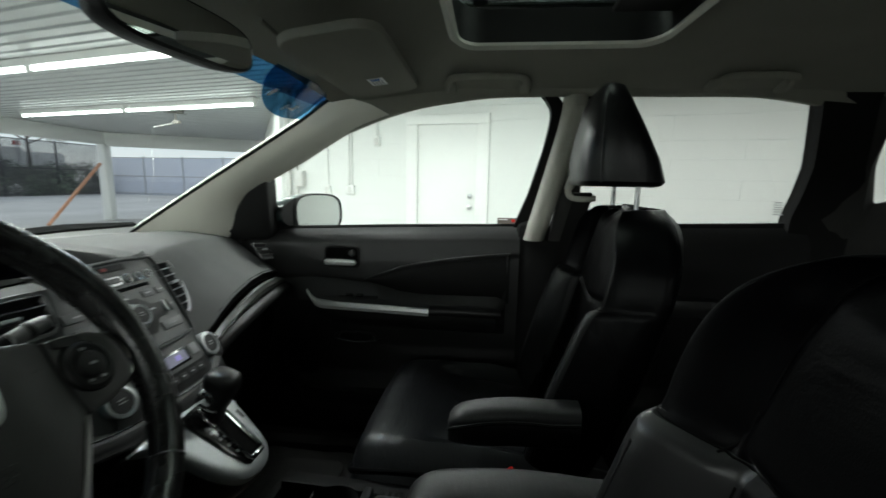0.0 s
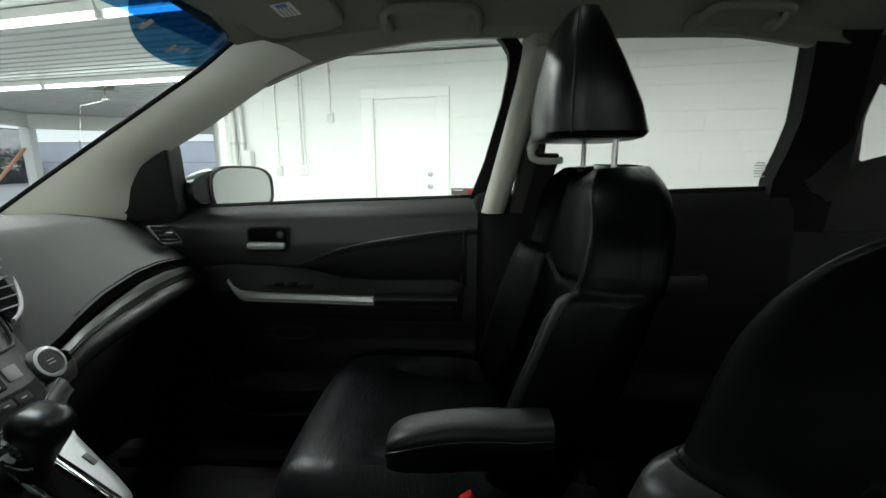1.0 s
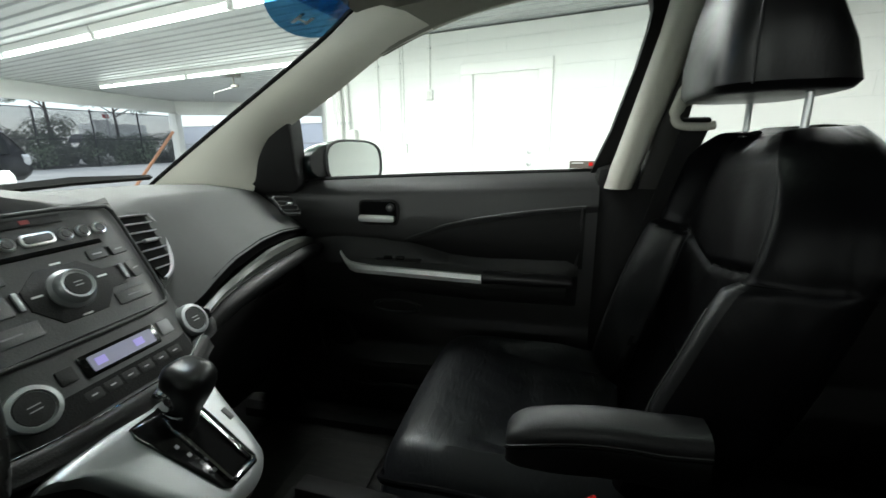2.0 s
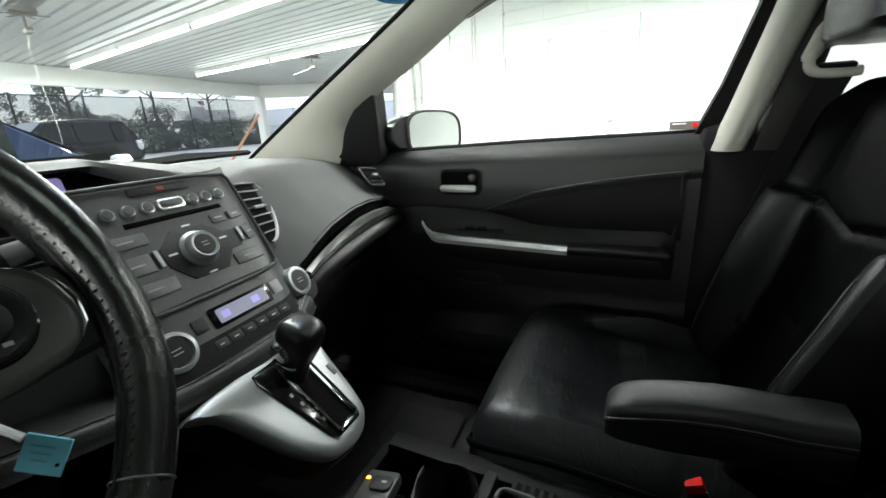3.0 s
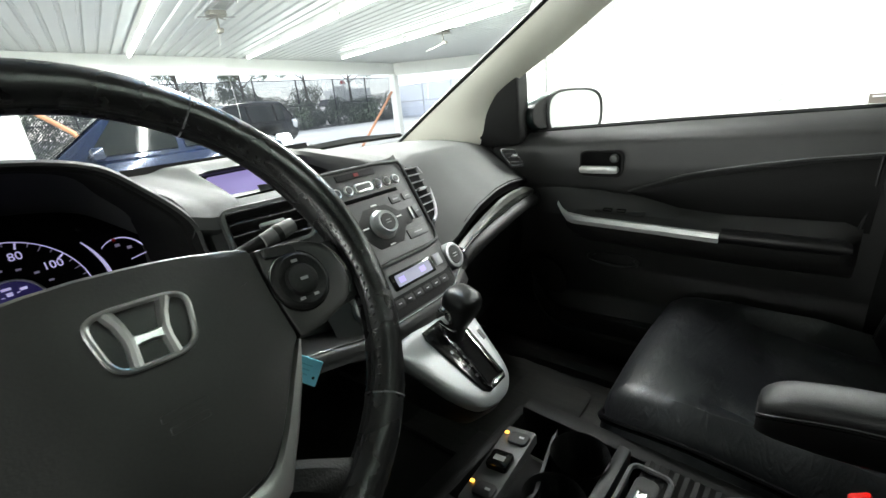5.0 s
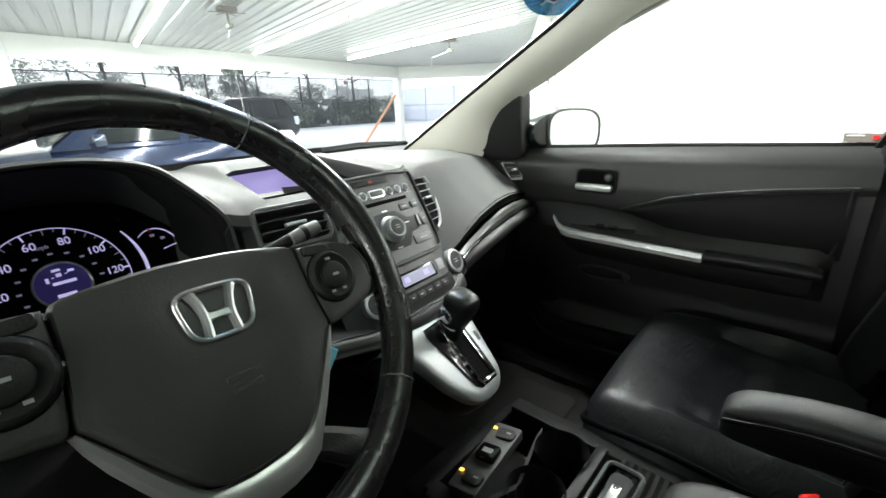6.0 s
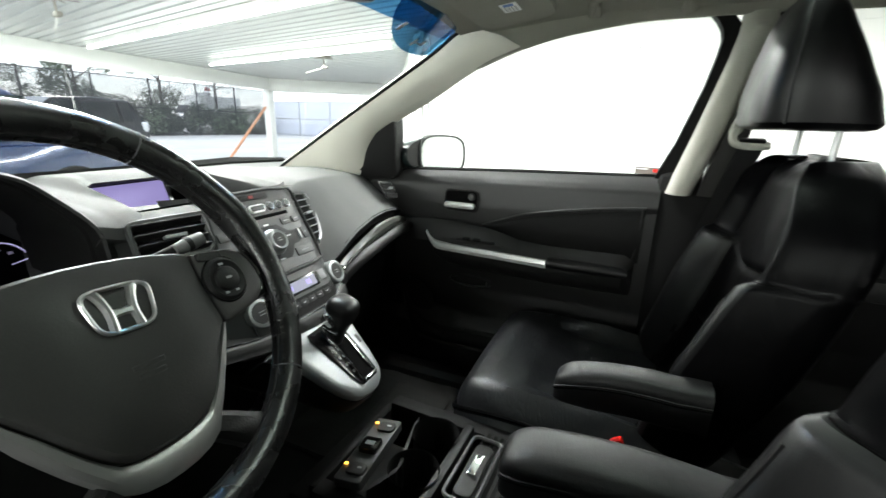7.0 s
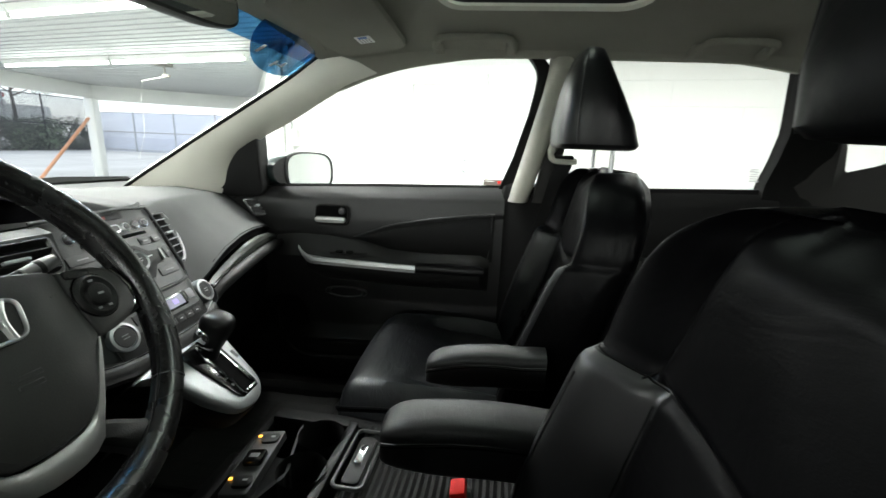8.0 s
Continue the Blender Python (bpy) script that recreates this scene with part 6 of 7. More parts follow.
for x, y0, w, h in ((-0.0125, 0.0085, 0.003, 0.006), (-0.001, 0.0125, 0.005, 0.004), (-0.002, 0.0185, 0.008, 0.0028), (0.011, 0.015, 0.006, 0.003), (-0.007, 0.0105, 0.0025, 0.001), (0.006, 0.0125, 0.0025, 0.001), (0.0, -0.012, 0.018, 0.004)):
    part("text_bar", box(w, h, 0.0005, m=fm @ pose(x, y0, 0.0025)), GAUGE, dial)
part("text_bar", box(0.022, 0.0035, 0.0005, m=fm @ pose(0.002, 0.003, 0.0025)), GAUGE, dial)
sub = part("fuel_gauge", tube([(0.107 + 0.028 * math.cos(a), 0.008 + 0.034 * math.sin(a), 0.001) for a in [radians(-18 + 148 * i / 20) for i in range(21)]], [0.0003 + 0.0006 * math.sin(math.pi * (i + 2) / 24) for i in range(21)], 5, m=fm), GAUGE, cl, "small lit gauge arc")
part("needle", box(0.021, 0.0012, 0.0008, m=fm @ pose(0.123, 0.014, 0.002, 0, 0, 10)), GAUGE, sub)
part("letter_bar", box(0.003, 0.004, 0.0006, m=fm @ pose(0.104, 0.040, 0.002)), REDBTN, sub)
for x, y0 in ((0.105, 0.033), (0.116, 0.027)):
    part("letter_bar", box(0.005, 0.0035, 0.0005, m=fm @ pose(x, y0, 0.002)), GAUGEDIM, sub)
part("lens_arc", tube([(0.087 * math.cos(a), 0.087 * math.sin(a), 0.002) for a in [radians(-15 + 48 * i / 14) for i in range(15)]], [0.0006 + 0.0017 * math.sin(math.pi * (14 - i + 1) / 22) for i in range(15)], 6, m=fm), GAUGE, cl)
part("reset_knob", lathe([(0.0035, 0), (0.0035, 0.006), (0.002, 0.007), (0.0, 0.007)], 14, fm @ pose(0.076, 0.062, 0.0)), PLASTIC_GLOSS, cl)
# left side of the dashboard
part("driver_pad", sheet([[(-1.36, v, 1.11), (-1.15, v, 1.135), (-0.97, v, 1.14), (-0.80 - 0.13 * h, v, 1.12), (-0.72 - 0.15 * h, v, 1.05), (-0.66 - 0.16 * h, v, 0.96), (-0.66 - 0.04 * h, v, 0.93), (-0.7, v, 0.85), (-0.78, v, 0.7)] for i in range(29) for v in [-0.74 + 0.57 * i / 28] for h in [min(1, 3 * max(0, 1 - abs((v + 0.415) / 0.165) ** 8))]]), DASH, db)
part("vent_pod", loft([[(-0.75 + dx, v, 1.145), (-0.68 + dx, v, 1.148), (-0.664 + dx, v, 1.143), (-0.645 + dx, v, 1.07), (-0.63 + dx, v, 0.99), (-0.64 + dx, v, 0.93), (-0.78, v, 0.93), (-0.8, v, 1.1)] for v, dx in ((-0.235, -0.03), (-0.225, -0.012), (-0.105, 0.012), (-0.096, -0.004))]), DASH, db)
part("column_cover", loft([[(x, -0.345 + a, z + c) for a, c in ring(0.055, 0.05, 3, 20)] for x, z in ((-0.76, 0.99), (-0.6, 1.05), (-0.53, 1.085))]), PLASTIC, db, "black steering column cover")
for s, z, reach, rise in ((1, 1.085, 0.15, 0.042), (-1, 1.075, 0.2, 0.03)):
    k = part("stalk", tube([(-0.6, -0.345 + s * 0.04, z), (-0.585, -0.345 + s * reach * 0.65, z + rise * 0.6), (-0.57, -0.345 + s * reach, z + rise)], [0.006, 0.006, 0.008], 10), PLASTIC, db, "black control stalk")
    part("stalk_end", lathe([(0.0, -0.022), (0.0075, -0.022), (0.009, 0.0), (0.0075, 0.014), (0.0, 0.016)], 18, axes((-0.57, -0.345 + s * reach, z + rise), (1, 0, 0), (0.08, s, 0.25))), STALKGREY, k, "grey ribbed stalk end")
    part("stalk_ring", lathe([(0.0088, -0.008), (0.0097, -0.005), (0.0092, -0.002)], 18, axes((-0.57, -0.345 + s * reach, z + rise), (1, 0, 0), (0.08, s, 0.25))), PLASTIC, k)
kt = thing("key_tag", "pale blue card tag hanging from the ignition key", "tag")
TAG = axes((-0.523, -0.2285, 0.995), (0.83, 0.55, -0.22), (0.6, -0.75, 0.34)) @ pose(0, 0, 0, 0, 0, -10)
part("card", box(0.029, 0.0265, 0.0015, bevel=0.0005, seg=1, m=TAG), BLUETAG, kt)
part("key", tube([(-0.575, -0.255, 1.028), (-0.55, -0.24, 1.022), (-0.534, -0.232, 1.009)], 0.003, 8), STEEL, kt)
for i in range(3):
    part("text_bar", box(0.016 - 0.003 * i, 0.0013, 0.0004, m=TAG @ pose(-0.002, 0.006 - 0.005 * i, 0.001)), TAGINK, kt)
part("tag_hole", lathe([(0.0014, 0.0009), (0.0014, 0.0012), (0.0, 0.0012)], 12, TAG @ pose(0.010, -0.005, 0)), RUBBER, kt)

# ---------------------------------------------------------------- steering wheel
WYAW, WT = radians(-5.3), radians(60.4)
side = Vector((math.sin(WYAW), math.cos(WYAW), 0))
upv = Vector((-math.cos(WT), 0, math.sin(WT)))
upv = (upv - side * upv.dot(side)).normalized()
wm = axes((-0.4407, -0.3687, 1.1226), side, side.cross(upv)) @ pose(0, 0, 0, 0, 0, -5) @ pose(0.0055, 0, 0)
sw = thing("steering_wheel", "black leather steering wheel with a silver lower spoke trim", "steering wheel", wm)
R, rt = 0.168, 0.0155
part("rim", tube([(R * math.cos(2 * math.pi * i / 96), R * math.sin(2 * math.pi * i / 96), 0) for i in range(96)], [rt + 0.0018 * math.exp(-((((i / 96 * 360) - 25 + 180) % 360 - 180) / 14) ** 2) + 0.0018 * math.exp(-((((i / 96 * 360) - 155 + 180) % 360 - 180) / 14) ** 2) for i in range(96)], 20, closed=True), WHEEL, sw, "worn black leather rim")
st0 = part("stitching", tube([((R - rt * 0.97) * math.cos(2 * math.pi * i / 120), (R - rt * 0.97) * math.sin(2 * math.pi * i / 120), 0.004) for i in range(120)], 0.0014, 5, closed=True), LEATHER_SIDE, sw, "raised black seam")
for a in (62, 118, -38, 218):
    part("seam_ring", tube([((R + rt * 1.02 * math.cos(t)) * math.cos(radians(a)), (R + rt * 1.02 * math.cos(t)) * math.sin(radians(a)), rt * 1.02 * math.sin(t)) for t in [2 * math.pi * i / 20 for i in range(20)]], 0.0007, 5, closed=True), THREAD, sw)
# thread stitches on the grip
for k in range(40):
    a = radians(-36 + 100 * k / 39)
    part("stitch", box(0.0038, 0.0009, 0.0009, m=pose((R - rt * 0.8) * math.cos(a), (R - rt * 0.8) * math.sin(a), 0.0098, 0, 0, math.degrees(a) + 35)), RUBBER, sw)
HUB_HALF = [(0.02, 0.0472), (0.04, 0.0455), (0.058, 0.043), (0.071, 0.0405), (0.0755, 0.0385), (0.0772, 0.035), (0.0778, 0.02), (0.0788, 0.005), (0.081, -0.013), (0.083, -0.0275), (0.0826, -0.0315), (0.080, -0.0345), (0.07, -0.049), (0.0545, -0.0715), (0.0415, -0.0885), (0.034, -0.0955), (0.025, -0.0995), (0.012, -0.1015)]
hubo = [(0.0, 0.0475)] + HUB_HALF + [(0.0, -0.102)] + [(-x, y0) for x, y0 in reversed(HUB_HALF)]


def hub_z(x, y0):
    """Height of the cover's face: a low dome with a soft fold down each flank."""
    u, v = x / 0.08, (y0 + 0.027) / 0.075
    return 0.0095 + 0.0105 * max(0, 1 - abs(u) ** 2.2) * max(0, 1 - abs(v) ** 2.6) ** 0.6 - 0.0018 * min(1, max(0, (abs(u) - 0.55) / 0.2))


secs = [[(x * k, (y0 + 0.027) * k - 0.027, z) for x, y0 in hubo] for k, z in ((0.99, -0.03), (1.0, 0.003), (0.994, 0.0066), (0.98, 0.0088))]
for k in (0.955, 0.9, 0.82, 0.72, 0.6, 0.45, 0.28, 0.1):
    secs.append([(x * k, (y0 + 0.027) * k - 0.027, hub_z(x * k, (y0 + 0.027) * k - 0.027)) for x, y0 in hubo])
part("airbag_cover", loft(secs), HUB, sw, "charcoal airbag cover")
part("hub_back", loft([[(x * k, y0 * k, z) for x, y0 in hubo] for k, z in ((0.96, -0.03), (0.8, -0.06), (0.6, -0.08))]), PLASTIC, sw)
for s in (1, -1):
    sp = part("spoke", loft([[(s * x, y0 + c, z + d) for c, d in ((hh, -0.012), (hh * 0.9, 0.002), (0, 0.006), (-hh * 0.9, 0.002), (-hh, -0.012), (0, -0.024))] for x, y0, z, hh in ((0.06, 0.0, -0.006, 0.036), (0.1, 0.002, -0.005, 0.034), (0.128, 0.004, -0.004, 0.03), (0.16, 0.006, -0.002, 0.028))]), PLASTIC, sw)
    plate = [(0.0795, 0.0365), (0.1, 0.037), (0.118, 0.0352), (0.131, 0.0305), (0.1395, 0.021), (0.1445, 0.008), (0.1438, -0.008), (0.1385, -0.0175), (0.129, -0.0245), (0.108, -0.0305), (0.089, -0.0335), (0.0858, -0.032), (0.0838, -0.024), (0.0818, -0.010), (0.08, 0.006), (0.0792, 0.02)]
    part("spoke_panel", loft([[(s * (0.11 + (x - 0.11) * k), 0.004 + (y0 - 0.004) * k, z) for x, y0 in plate] for z, k in ((-0.006, 1), (0.0055, 1), (0.0075, 0.985), (0.0085, 0.95), (0.0092, 0.8))]), HUB, sp)
    bp0 = part("button_pad", lathe([(0.0225, 0.007), (0.0225, 0.0112), (0.021, 0.0132), (0.0188, 0.0138), (0.0165, 0.0128), (0.0128, 0.0118), (0.0122, 0.0128), (0.0118, 0.0152), (0.0098, 0.0163), (0.0, 0.0158)], 36, pose(s * 0.102, 0.0055, 0)), PLASTIC, sp, "round four-way button")
    part("pad_rim", tube([(s * 0.102 + 0.0228 * math.cos(a), 0.0055 + 0.0228 * math.sin(a), 0.0095) for a in [2 * math.pi * i / 32 for i in range(32)]], 0.0011, 6, closed=True), PLASTIC_GLOSS, bp0)
    for dx, dy, w in ((0.0, 0.0148, 0.005), (0.006, -0.0135, 0.004), (-0.006, -0.0135, 0.004), (0, 0, 0.006)):
        part("text_bar", box(w, 0.0022, 0.0006, m=pose(s * 0.102 + dx, 0.0055 + dy, 0.0129 if dy else 0.0162)), PRINTGREY, bp0)
    part("flank_key", loft([[(s * (0.0955 + a * k), 0.0305 + c * k - 0.1 * a, z) for a, c in rrect(0.026, 0.0085, 0.0025, 3)] for z, k in ((0.006, 1.0), (0.0108, 1.0), (0.0122, 0.9))]), PLASTIC, sp, "slim black key")
    part("spoke_trim", tube([(s * x, y0, 0.0085) for x, y0 in ((0.1345, 0.0275), (0.1405, 0.018), (0.1445, 0.006), (0.1435, -0.008), (0.1385, -0.0165))], [0.0008, 0.0016, 0.0022, 0.0016, 0.0008], 8), CHROME, sp)
    part("lower_spoke", loft([[(s * (x + c * 0.8), y0 + c * 0.6, z + d) for c, d in ((-w, -0.012), (-w, 0.001), (-w * 0.55, 0.006), (w * 0.55, 0.006), (w, 0.001), (w, -0.012))] for x, y0, z, w in ((0.032, -0.105, -0.004, 0.012), (0.05, -0.116, -0.003, 0.0125), (0.068, -0.130, -0.003, 0.0145), (0.088, -0.146, -0.003, 0.019))]), PLASTIC, sw, "black lower spoke")
TRIM = [(0.0832, -0.0325, 0.0855, -0.0335), (0.0775, -0.0405, 0.0815, -0.045), (0.068, -0.0535, 0.0745, -0.060), (0.059, -0.0672, 0.066, -0.0745), (0.0505, -0.0795, 0.0575, -0.0885), (0.0425, -0.0895, 0.0485, -0.1015), (0.035, -0.0972, 0.0395, -0.1155), (0.026, -0.1012, 0.027, -0.1225), (0.013, -0.1032, 0.0135, -0.1255), (0.0, -0.1036, 0.0, -0.1262)]
trim_rows = TRIM + [(-a, c, -e, g) for a, c, e, g in reversed(TRIM[:-1])]
part("lower_trim", loft([[(xi, yi, -0.008), (xi, yi, 0.0045), (xi * 0.8 + xo * 0.2, yi * 0.8 + yo * 0.2, 0.0068), (xi * 0.3 + xo * 0.7, yi * 0.3 + yo * 0.7, 0.0065), (xo, yo, 0.003), (xo, yo, -0.009)] for xi, yi, xo, yo in trim_rows]), WHEELSILVER, sw, "satin silver trim round the hub's foot")
BC = (-0.001, 0.0055)
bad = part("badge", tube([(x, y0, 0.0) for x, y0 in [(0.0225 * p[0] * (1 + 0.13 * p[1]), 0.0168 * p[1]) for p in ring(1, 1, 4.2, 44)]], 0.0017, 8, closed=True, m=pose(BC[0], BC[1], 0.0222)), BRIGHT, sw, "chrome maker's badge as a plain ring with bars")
for s in (1, -1):
    part("badge_bar", loft([[(BC[0] + s * xi, BC[1] + y0, 0.0195), (BC[0] + s * (xi + 0.0012), BC[1] + y0, 0.0232), (BC[0] + s * (xi * 0.5 + xo * 0.5), BC[1] + y0, 0.024), (BC[0] + s * (xo - 0.0012), BC[1] + y0, 0.0232), (BC[0] + s * xo, BC[1] + y0, 0.0195)] for xi, xo, y0 in ((0.0062, 0.0128, -0.0158), (0.0056, 0.0116, -0.006), (0.0056, 0.0118, 0.0), (0.0072, 0.0138, 0.008), (0.0098, 0.0176, 0.0158))]), BRIGHT, bad)
part("badge_bar", loft([[(BC[0] + x, BC[1] - 0.0022 + c * (1 + (x / 0.0075) ** 2 * 0.5), d) for c, d in ((0.0026, 0.0195), (0.0016, 0.0225), (-0.0016, 0.0225), (-0.0026, 0.0195))] for x in (-0.0075, -0.004, 0.0, 0.004, 0.0075)]), BRIGHT, bad)
for i in range(2):
    part("emboss_bar", box(0.024 - 0.004 * i, 0.0042, 0.0016, bevel=0.0005, seg=1, m=pose(0.001, -0.040 - 0.0075 * i, hub_z(0.0, -0.040 - 0.0075 * i) - 0.0002, 3)), HUB, sw)
part("mould_mark", box(0.0065, 0.0014, 0.001, m=pose(0.062, 0.016, hub_z(0.062, 0.016), 0, 8, 10)), HUB, sw)

# ---------------------------------------------------------------- centre console
cc = thing("centre_console", "black centre console with a silver shifter surround and cup holders", "centre console")
# the sloping silver tongue that carries the shifter
TG = axes((-0.505, 0.013, 0.876), (0.7, 0.06, -0.7), (0.70, 0.12, 0.70))     # the slope of the shifter's tongue
tongue = spline([(-0.077, 0.0, 0), (-0.074, 0.084, 0), (-0.04, 0.078, 0), (0.0, 0.070, 0), (0.04, 0.062, 0), (0.066, 0.05, 0), (0.081, 0.014, 0), (0.068, -0.038, 0), (0.03, -0.068, 0), (-0.005, -0.083, 0), (-0.053, -0.103, 0), (-0.077, -0.124, 0)], 5, True)


def tring(scale, z, dx=0.0):
    return [((p.x + 0.01) * scale - 0.01 + dx, p.y * scale, z) for p in tongue]


part("shifter_surround", loft([tring(1.0, -0.022), tring(1.0, -0.004), tring(0.985, 0.001), tring(0.93, 0.0045), tring(0.8, 0.0055)], m=TG), SILVER, cc, "satin silver shifter surround")
part("under_tongue", loft([tring(1.02, -0.012), tring(1.05, -0.02), tring(1.05, -0.045), tring(0.95, -0.07, -0.01), tring(0.8, -0.12, -0.05), tring(0.7, -0.2, -0.12)], m=TG), PLASTIC, cc, "black base under the shifter")
gt = part("shift_gate", slab([(-0.068, -0.046), (-0.056, -0.049), (0.05, -0.024), (0.058, -0.016), (0.062, 0.03), (0.055, 0.036), (-0.062, 0.036), (-0.068, 0.03)], 0.004, 0.0015, m=TG @ pose(0, 0, 0.005)), PLASTIC_GLOSS, cc, "gloss black shift gate")
part("gate_rim", tube([(x, y0, 0.011) for x, y0 in ((-0.058, -0.012), (-0.052, -0.014), (0.05, -0.013), (0.054, -0.009), (0.056, 0.026), (0.052, 0.03), (-0.055, 0.03), (-0.058, 0.026))], 0.0028, 6, closed=True, m=TG), CHROME, gt, "chrome gate rim")
part("gate_slot", slab([(-0.054, -0.009), (0.05, -0.009), (0.051, 0.026), (-0.054, 0.026)], 0.001, m=TG @ pose(0, 0, 0.0095)), DARKVOID, gt)
part("gate_rail", box(0.10, 0.006, 0.003, bevel=0.001, m=TG @ pose(0.0, 0.024, 0.0115)), CHROME, gt)
for i in range(5):
    part("letter_bar", box(0.005, 0.004, 0.0005, m=TG @ pose(-0.02 + 0.016 * i, -0.027 + 0.0035 * i, 0.0093)), PRINTGREY, gt)
part("release_cover", box(0.018, 0.008, 0.0015, bevel=0.0005, m=TG @ pose(-0.008, 0.056, 0.0058)), PANEL, gt)
sh = thing("gear_lever", "black leather gear lever with a chrome thumb button", "gear lever")
part("shaft", tube([(-0.528, 0.018, 0.875), (-0.515, 0.015, 0.93)], 0.008, 12), CHROME, sh)
KM = axes((-0.530, 0.012, 0.880), (0.95, 0.0, -0.25), (0.030, -0.004, 0.115)) @ Matrix.Diagonal((0.85, 0.85, 0.93, 1))
kb = part("lever_knob", loft([[(a * sx + cx, c * sy, z) for a, c in ring(1, 1, 2.8, 28)] for z, sx, sy, cx in ((-0.004, 0.011, 0.013, 0.0), (0.012, 0.0125, 0.0145, 0.0), (0.03, 0.0145, 0.0165, 0.0), (0.05, 0.018, 0.02, 0.001), (0.068, 0.0225, 0.0245, 0.003), (0.084, 0.0275, 0.0285, 0.005), (0.098, 0.0305, 0.0305, 0.006), (0.108, 0.0305, 0.0302, 0.006), (0.1155, 0.0275, 0.0275, 0.005), (0.1205, 0.021, 0.0215, 0.004), (0.123, 0.011, 0.012, 0.003))], m=KM), GRIPBLACK, sh, "black grip")
part("grip_seam", tube([(0.0, c * k, z) for c, z, k in ((-0.0138, 0.0, 1.02), (-0.0168, 0.03, 1.02), (-0.0203, 0.05, 1.02))], 0.001, 6, m=KM), LEATHER_SIDE, kb)
part("thumb_button", loft([[(-0.006 + a, -0.0215 - d, 0.083 + c) for a, c in ring(0.016 * k, 0.0155 * k, 2.4, 18)] for d, k in ((-0.012, 1), (0.006, 1), (0.0115, 0.85), (0.0145, 0.5))], m=KM), CHROME, kb, "chrome thumb button")
part("button_collar", loft([[(-0.002 + a * k, -0.004 + c * k, z) for a, c in ring(0.0205, 0.0225, 2.6, 20)] for z, k in ((0.056, 0.97), (0.058, 1.02), (0.0625, 1.07), (0.064, 1.05))], m=KM), CHROME, kb, "chrome collar")

# lower console: a tunnel with open wells, on a slightly skew line
cm = pose(-0.3, 0.03, 0, 0, 0, -3)
part("tunnel", box(0.95, 0.2, 0.2, bevel=0.01, m=cm @ pose(0.18, 0, 0.5)), CONSOLE, cc)
def wall_box(name, x0, x1, y0, y1, z0, z1, material=CONSOLE, bev=0.006):
    return part(name, box(x1 - x0, y1 - y0, z1 - z0, bevel=bev, m=cm @ pose((x0 + x1) / 2, (y0 + y1) / 2, (z0 + z1) / 2)), material, cc)
wall_box("side_rail", -0.2, 0.45, 0.115, 0.15, 0.58, 0.69, CONSOLE)
wall_box("side_rail", -0.2, 0.45, -0.135, -0.10, 0.58, 0.68, CONSOLE)
wall_box("cross_bar", -0.022, -0.002, -0.10, 0.115, 0.58, 0.705, LEATHER_SIDE)
wall_box("front_bar", -0.22, -0.2, -0.12, 0.14, 0.58, 0.67, CONSOLE)
sp = part("switch_panel", slab(rrect(0.052, 0.165, 0.006), 0.016, 0.003, m=axes((-0.452, 0.01, 0.688), (0.98, 0.05, 0.12), (-0.12, 0, 1))), PANEL, cc, "grey heater switch panel")
sm = axes((-0.452, 0.01, 0.704), (0.98, 0.05, 0.12), (-0.12, 0, 1))
for dy in (0.056, -0.056):
    k = part("heater_switch", slab(rrect(0.034, 0.026, 0.008), 0.005, 0.002, m=sm @ pose(0.004, dy, 0.0)), PLASTIC, sp, "black rocker switch")
    part("indicator", box(0.0065, 0.005, 0.002, bevel=0.0008, m=sm @ pose(-0.02, dy + 0.006, 0.0035)), AMBER, k, "lit amber indicator")
    part("text_bar", box(0.008, 0.004, 0.0005, m=sm @ pose(0.01, dy, 0.0063)), PRINTGREY, k)
k = part("drive_switch", slab(rrect(0.036, 0.034, 0.006), 0.01, 0.003, m=sm @ pose(0.0, 0.0, 0.0)), PLASTIC_GLOSS, sp)
part("text_bar", box(0.018, 0.01, 0.0005, m=sm @ pose(0, 0, 0.0103)), PRINTGREY, k)
for i, (x, y0) in enumerate(((-0.06, 0.055), (-0.055, -0.04))):
    part("cup_holder", lathe([(0.045, 0.71), (0.043, 0.705), (0.04, 0.62), (0.0, 0.615)], 28, cm @ pose(x, y0, 0), caps=False), RUBBER, cc, "round cup holder")
part("cup_insert", loft([[(x, y0 + c, z) for c in (-0.01, 0.01)] + [(x, y0 + c, z - 0.06) for c in (0.01, -0.01)] for x, y0, z in ((-0.115, 0.08, 0.70), (-0.1, 0.02, 0.70), (-0.085, -0.04, 0.695), (-0.11, -0.09, 0.69))], m=cm), PLASTIC, cc)
part("roller_cover", sheet([[(0.02 + 0.0065 * i, y0, 0.695 + (0.003 if i % 2 else 0.0)) for i in range(54)] for y0 in (-0.10, 0.115)], 0.003, m=cm), CONSOLE, cc, "ribbed black sliding cover")
lt = part("slider_latch", slab(rrect(0.034, 0.125, 0.012), 0.012, 0.004, m=cm @ pose(0.035, 0.015, 0.69)), PLASTIC, cc, "black latch")
part("latch_chrome", slab(rrect(0.016, 0.05, 0.005), 0.006, 0.002, m=cm @ pose(0.035, 0.022, 0.701)), CHROME, lt, "chrome latch tongue")
part("slider_frame", tube([(0.035 + x, 0.015 + y0, 0.703) for x, y0 in rrect(0.055, 0.15, 0.012)], 0.004, 6, closed=True, m=cm), PANEL, cc)
part("rear_box", box(0.3, 0.2, 0.1, bevel=0.02, m=cm @ pose(0.6, 0, 0.66)), CONSOLE, cc)
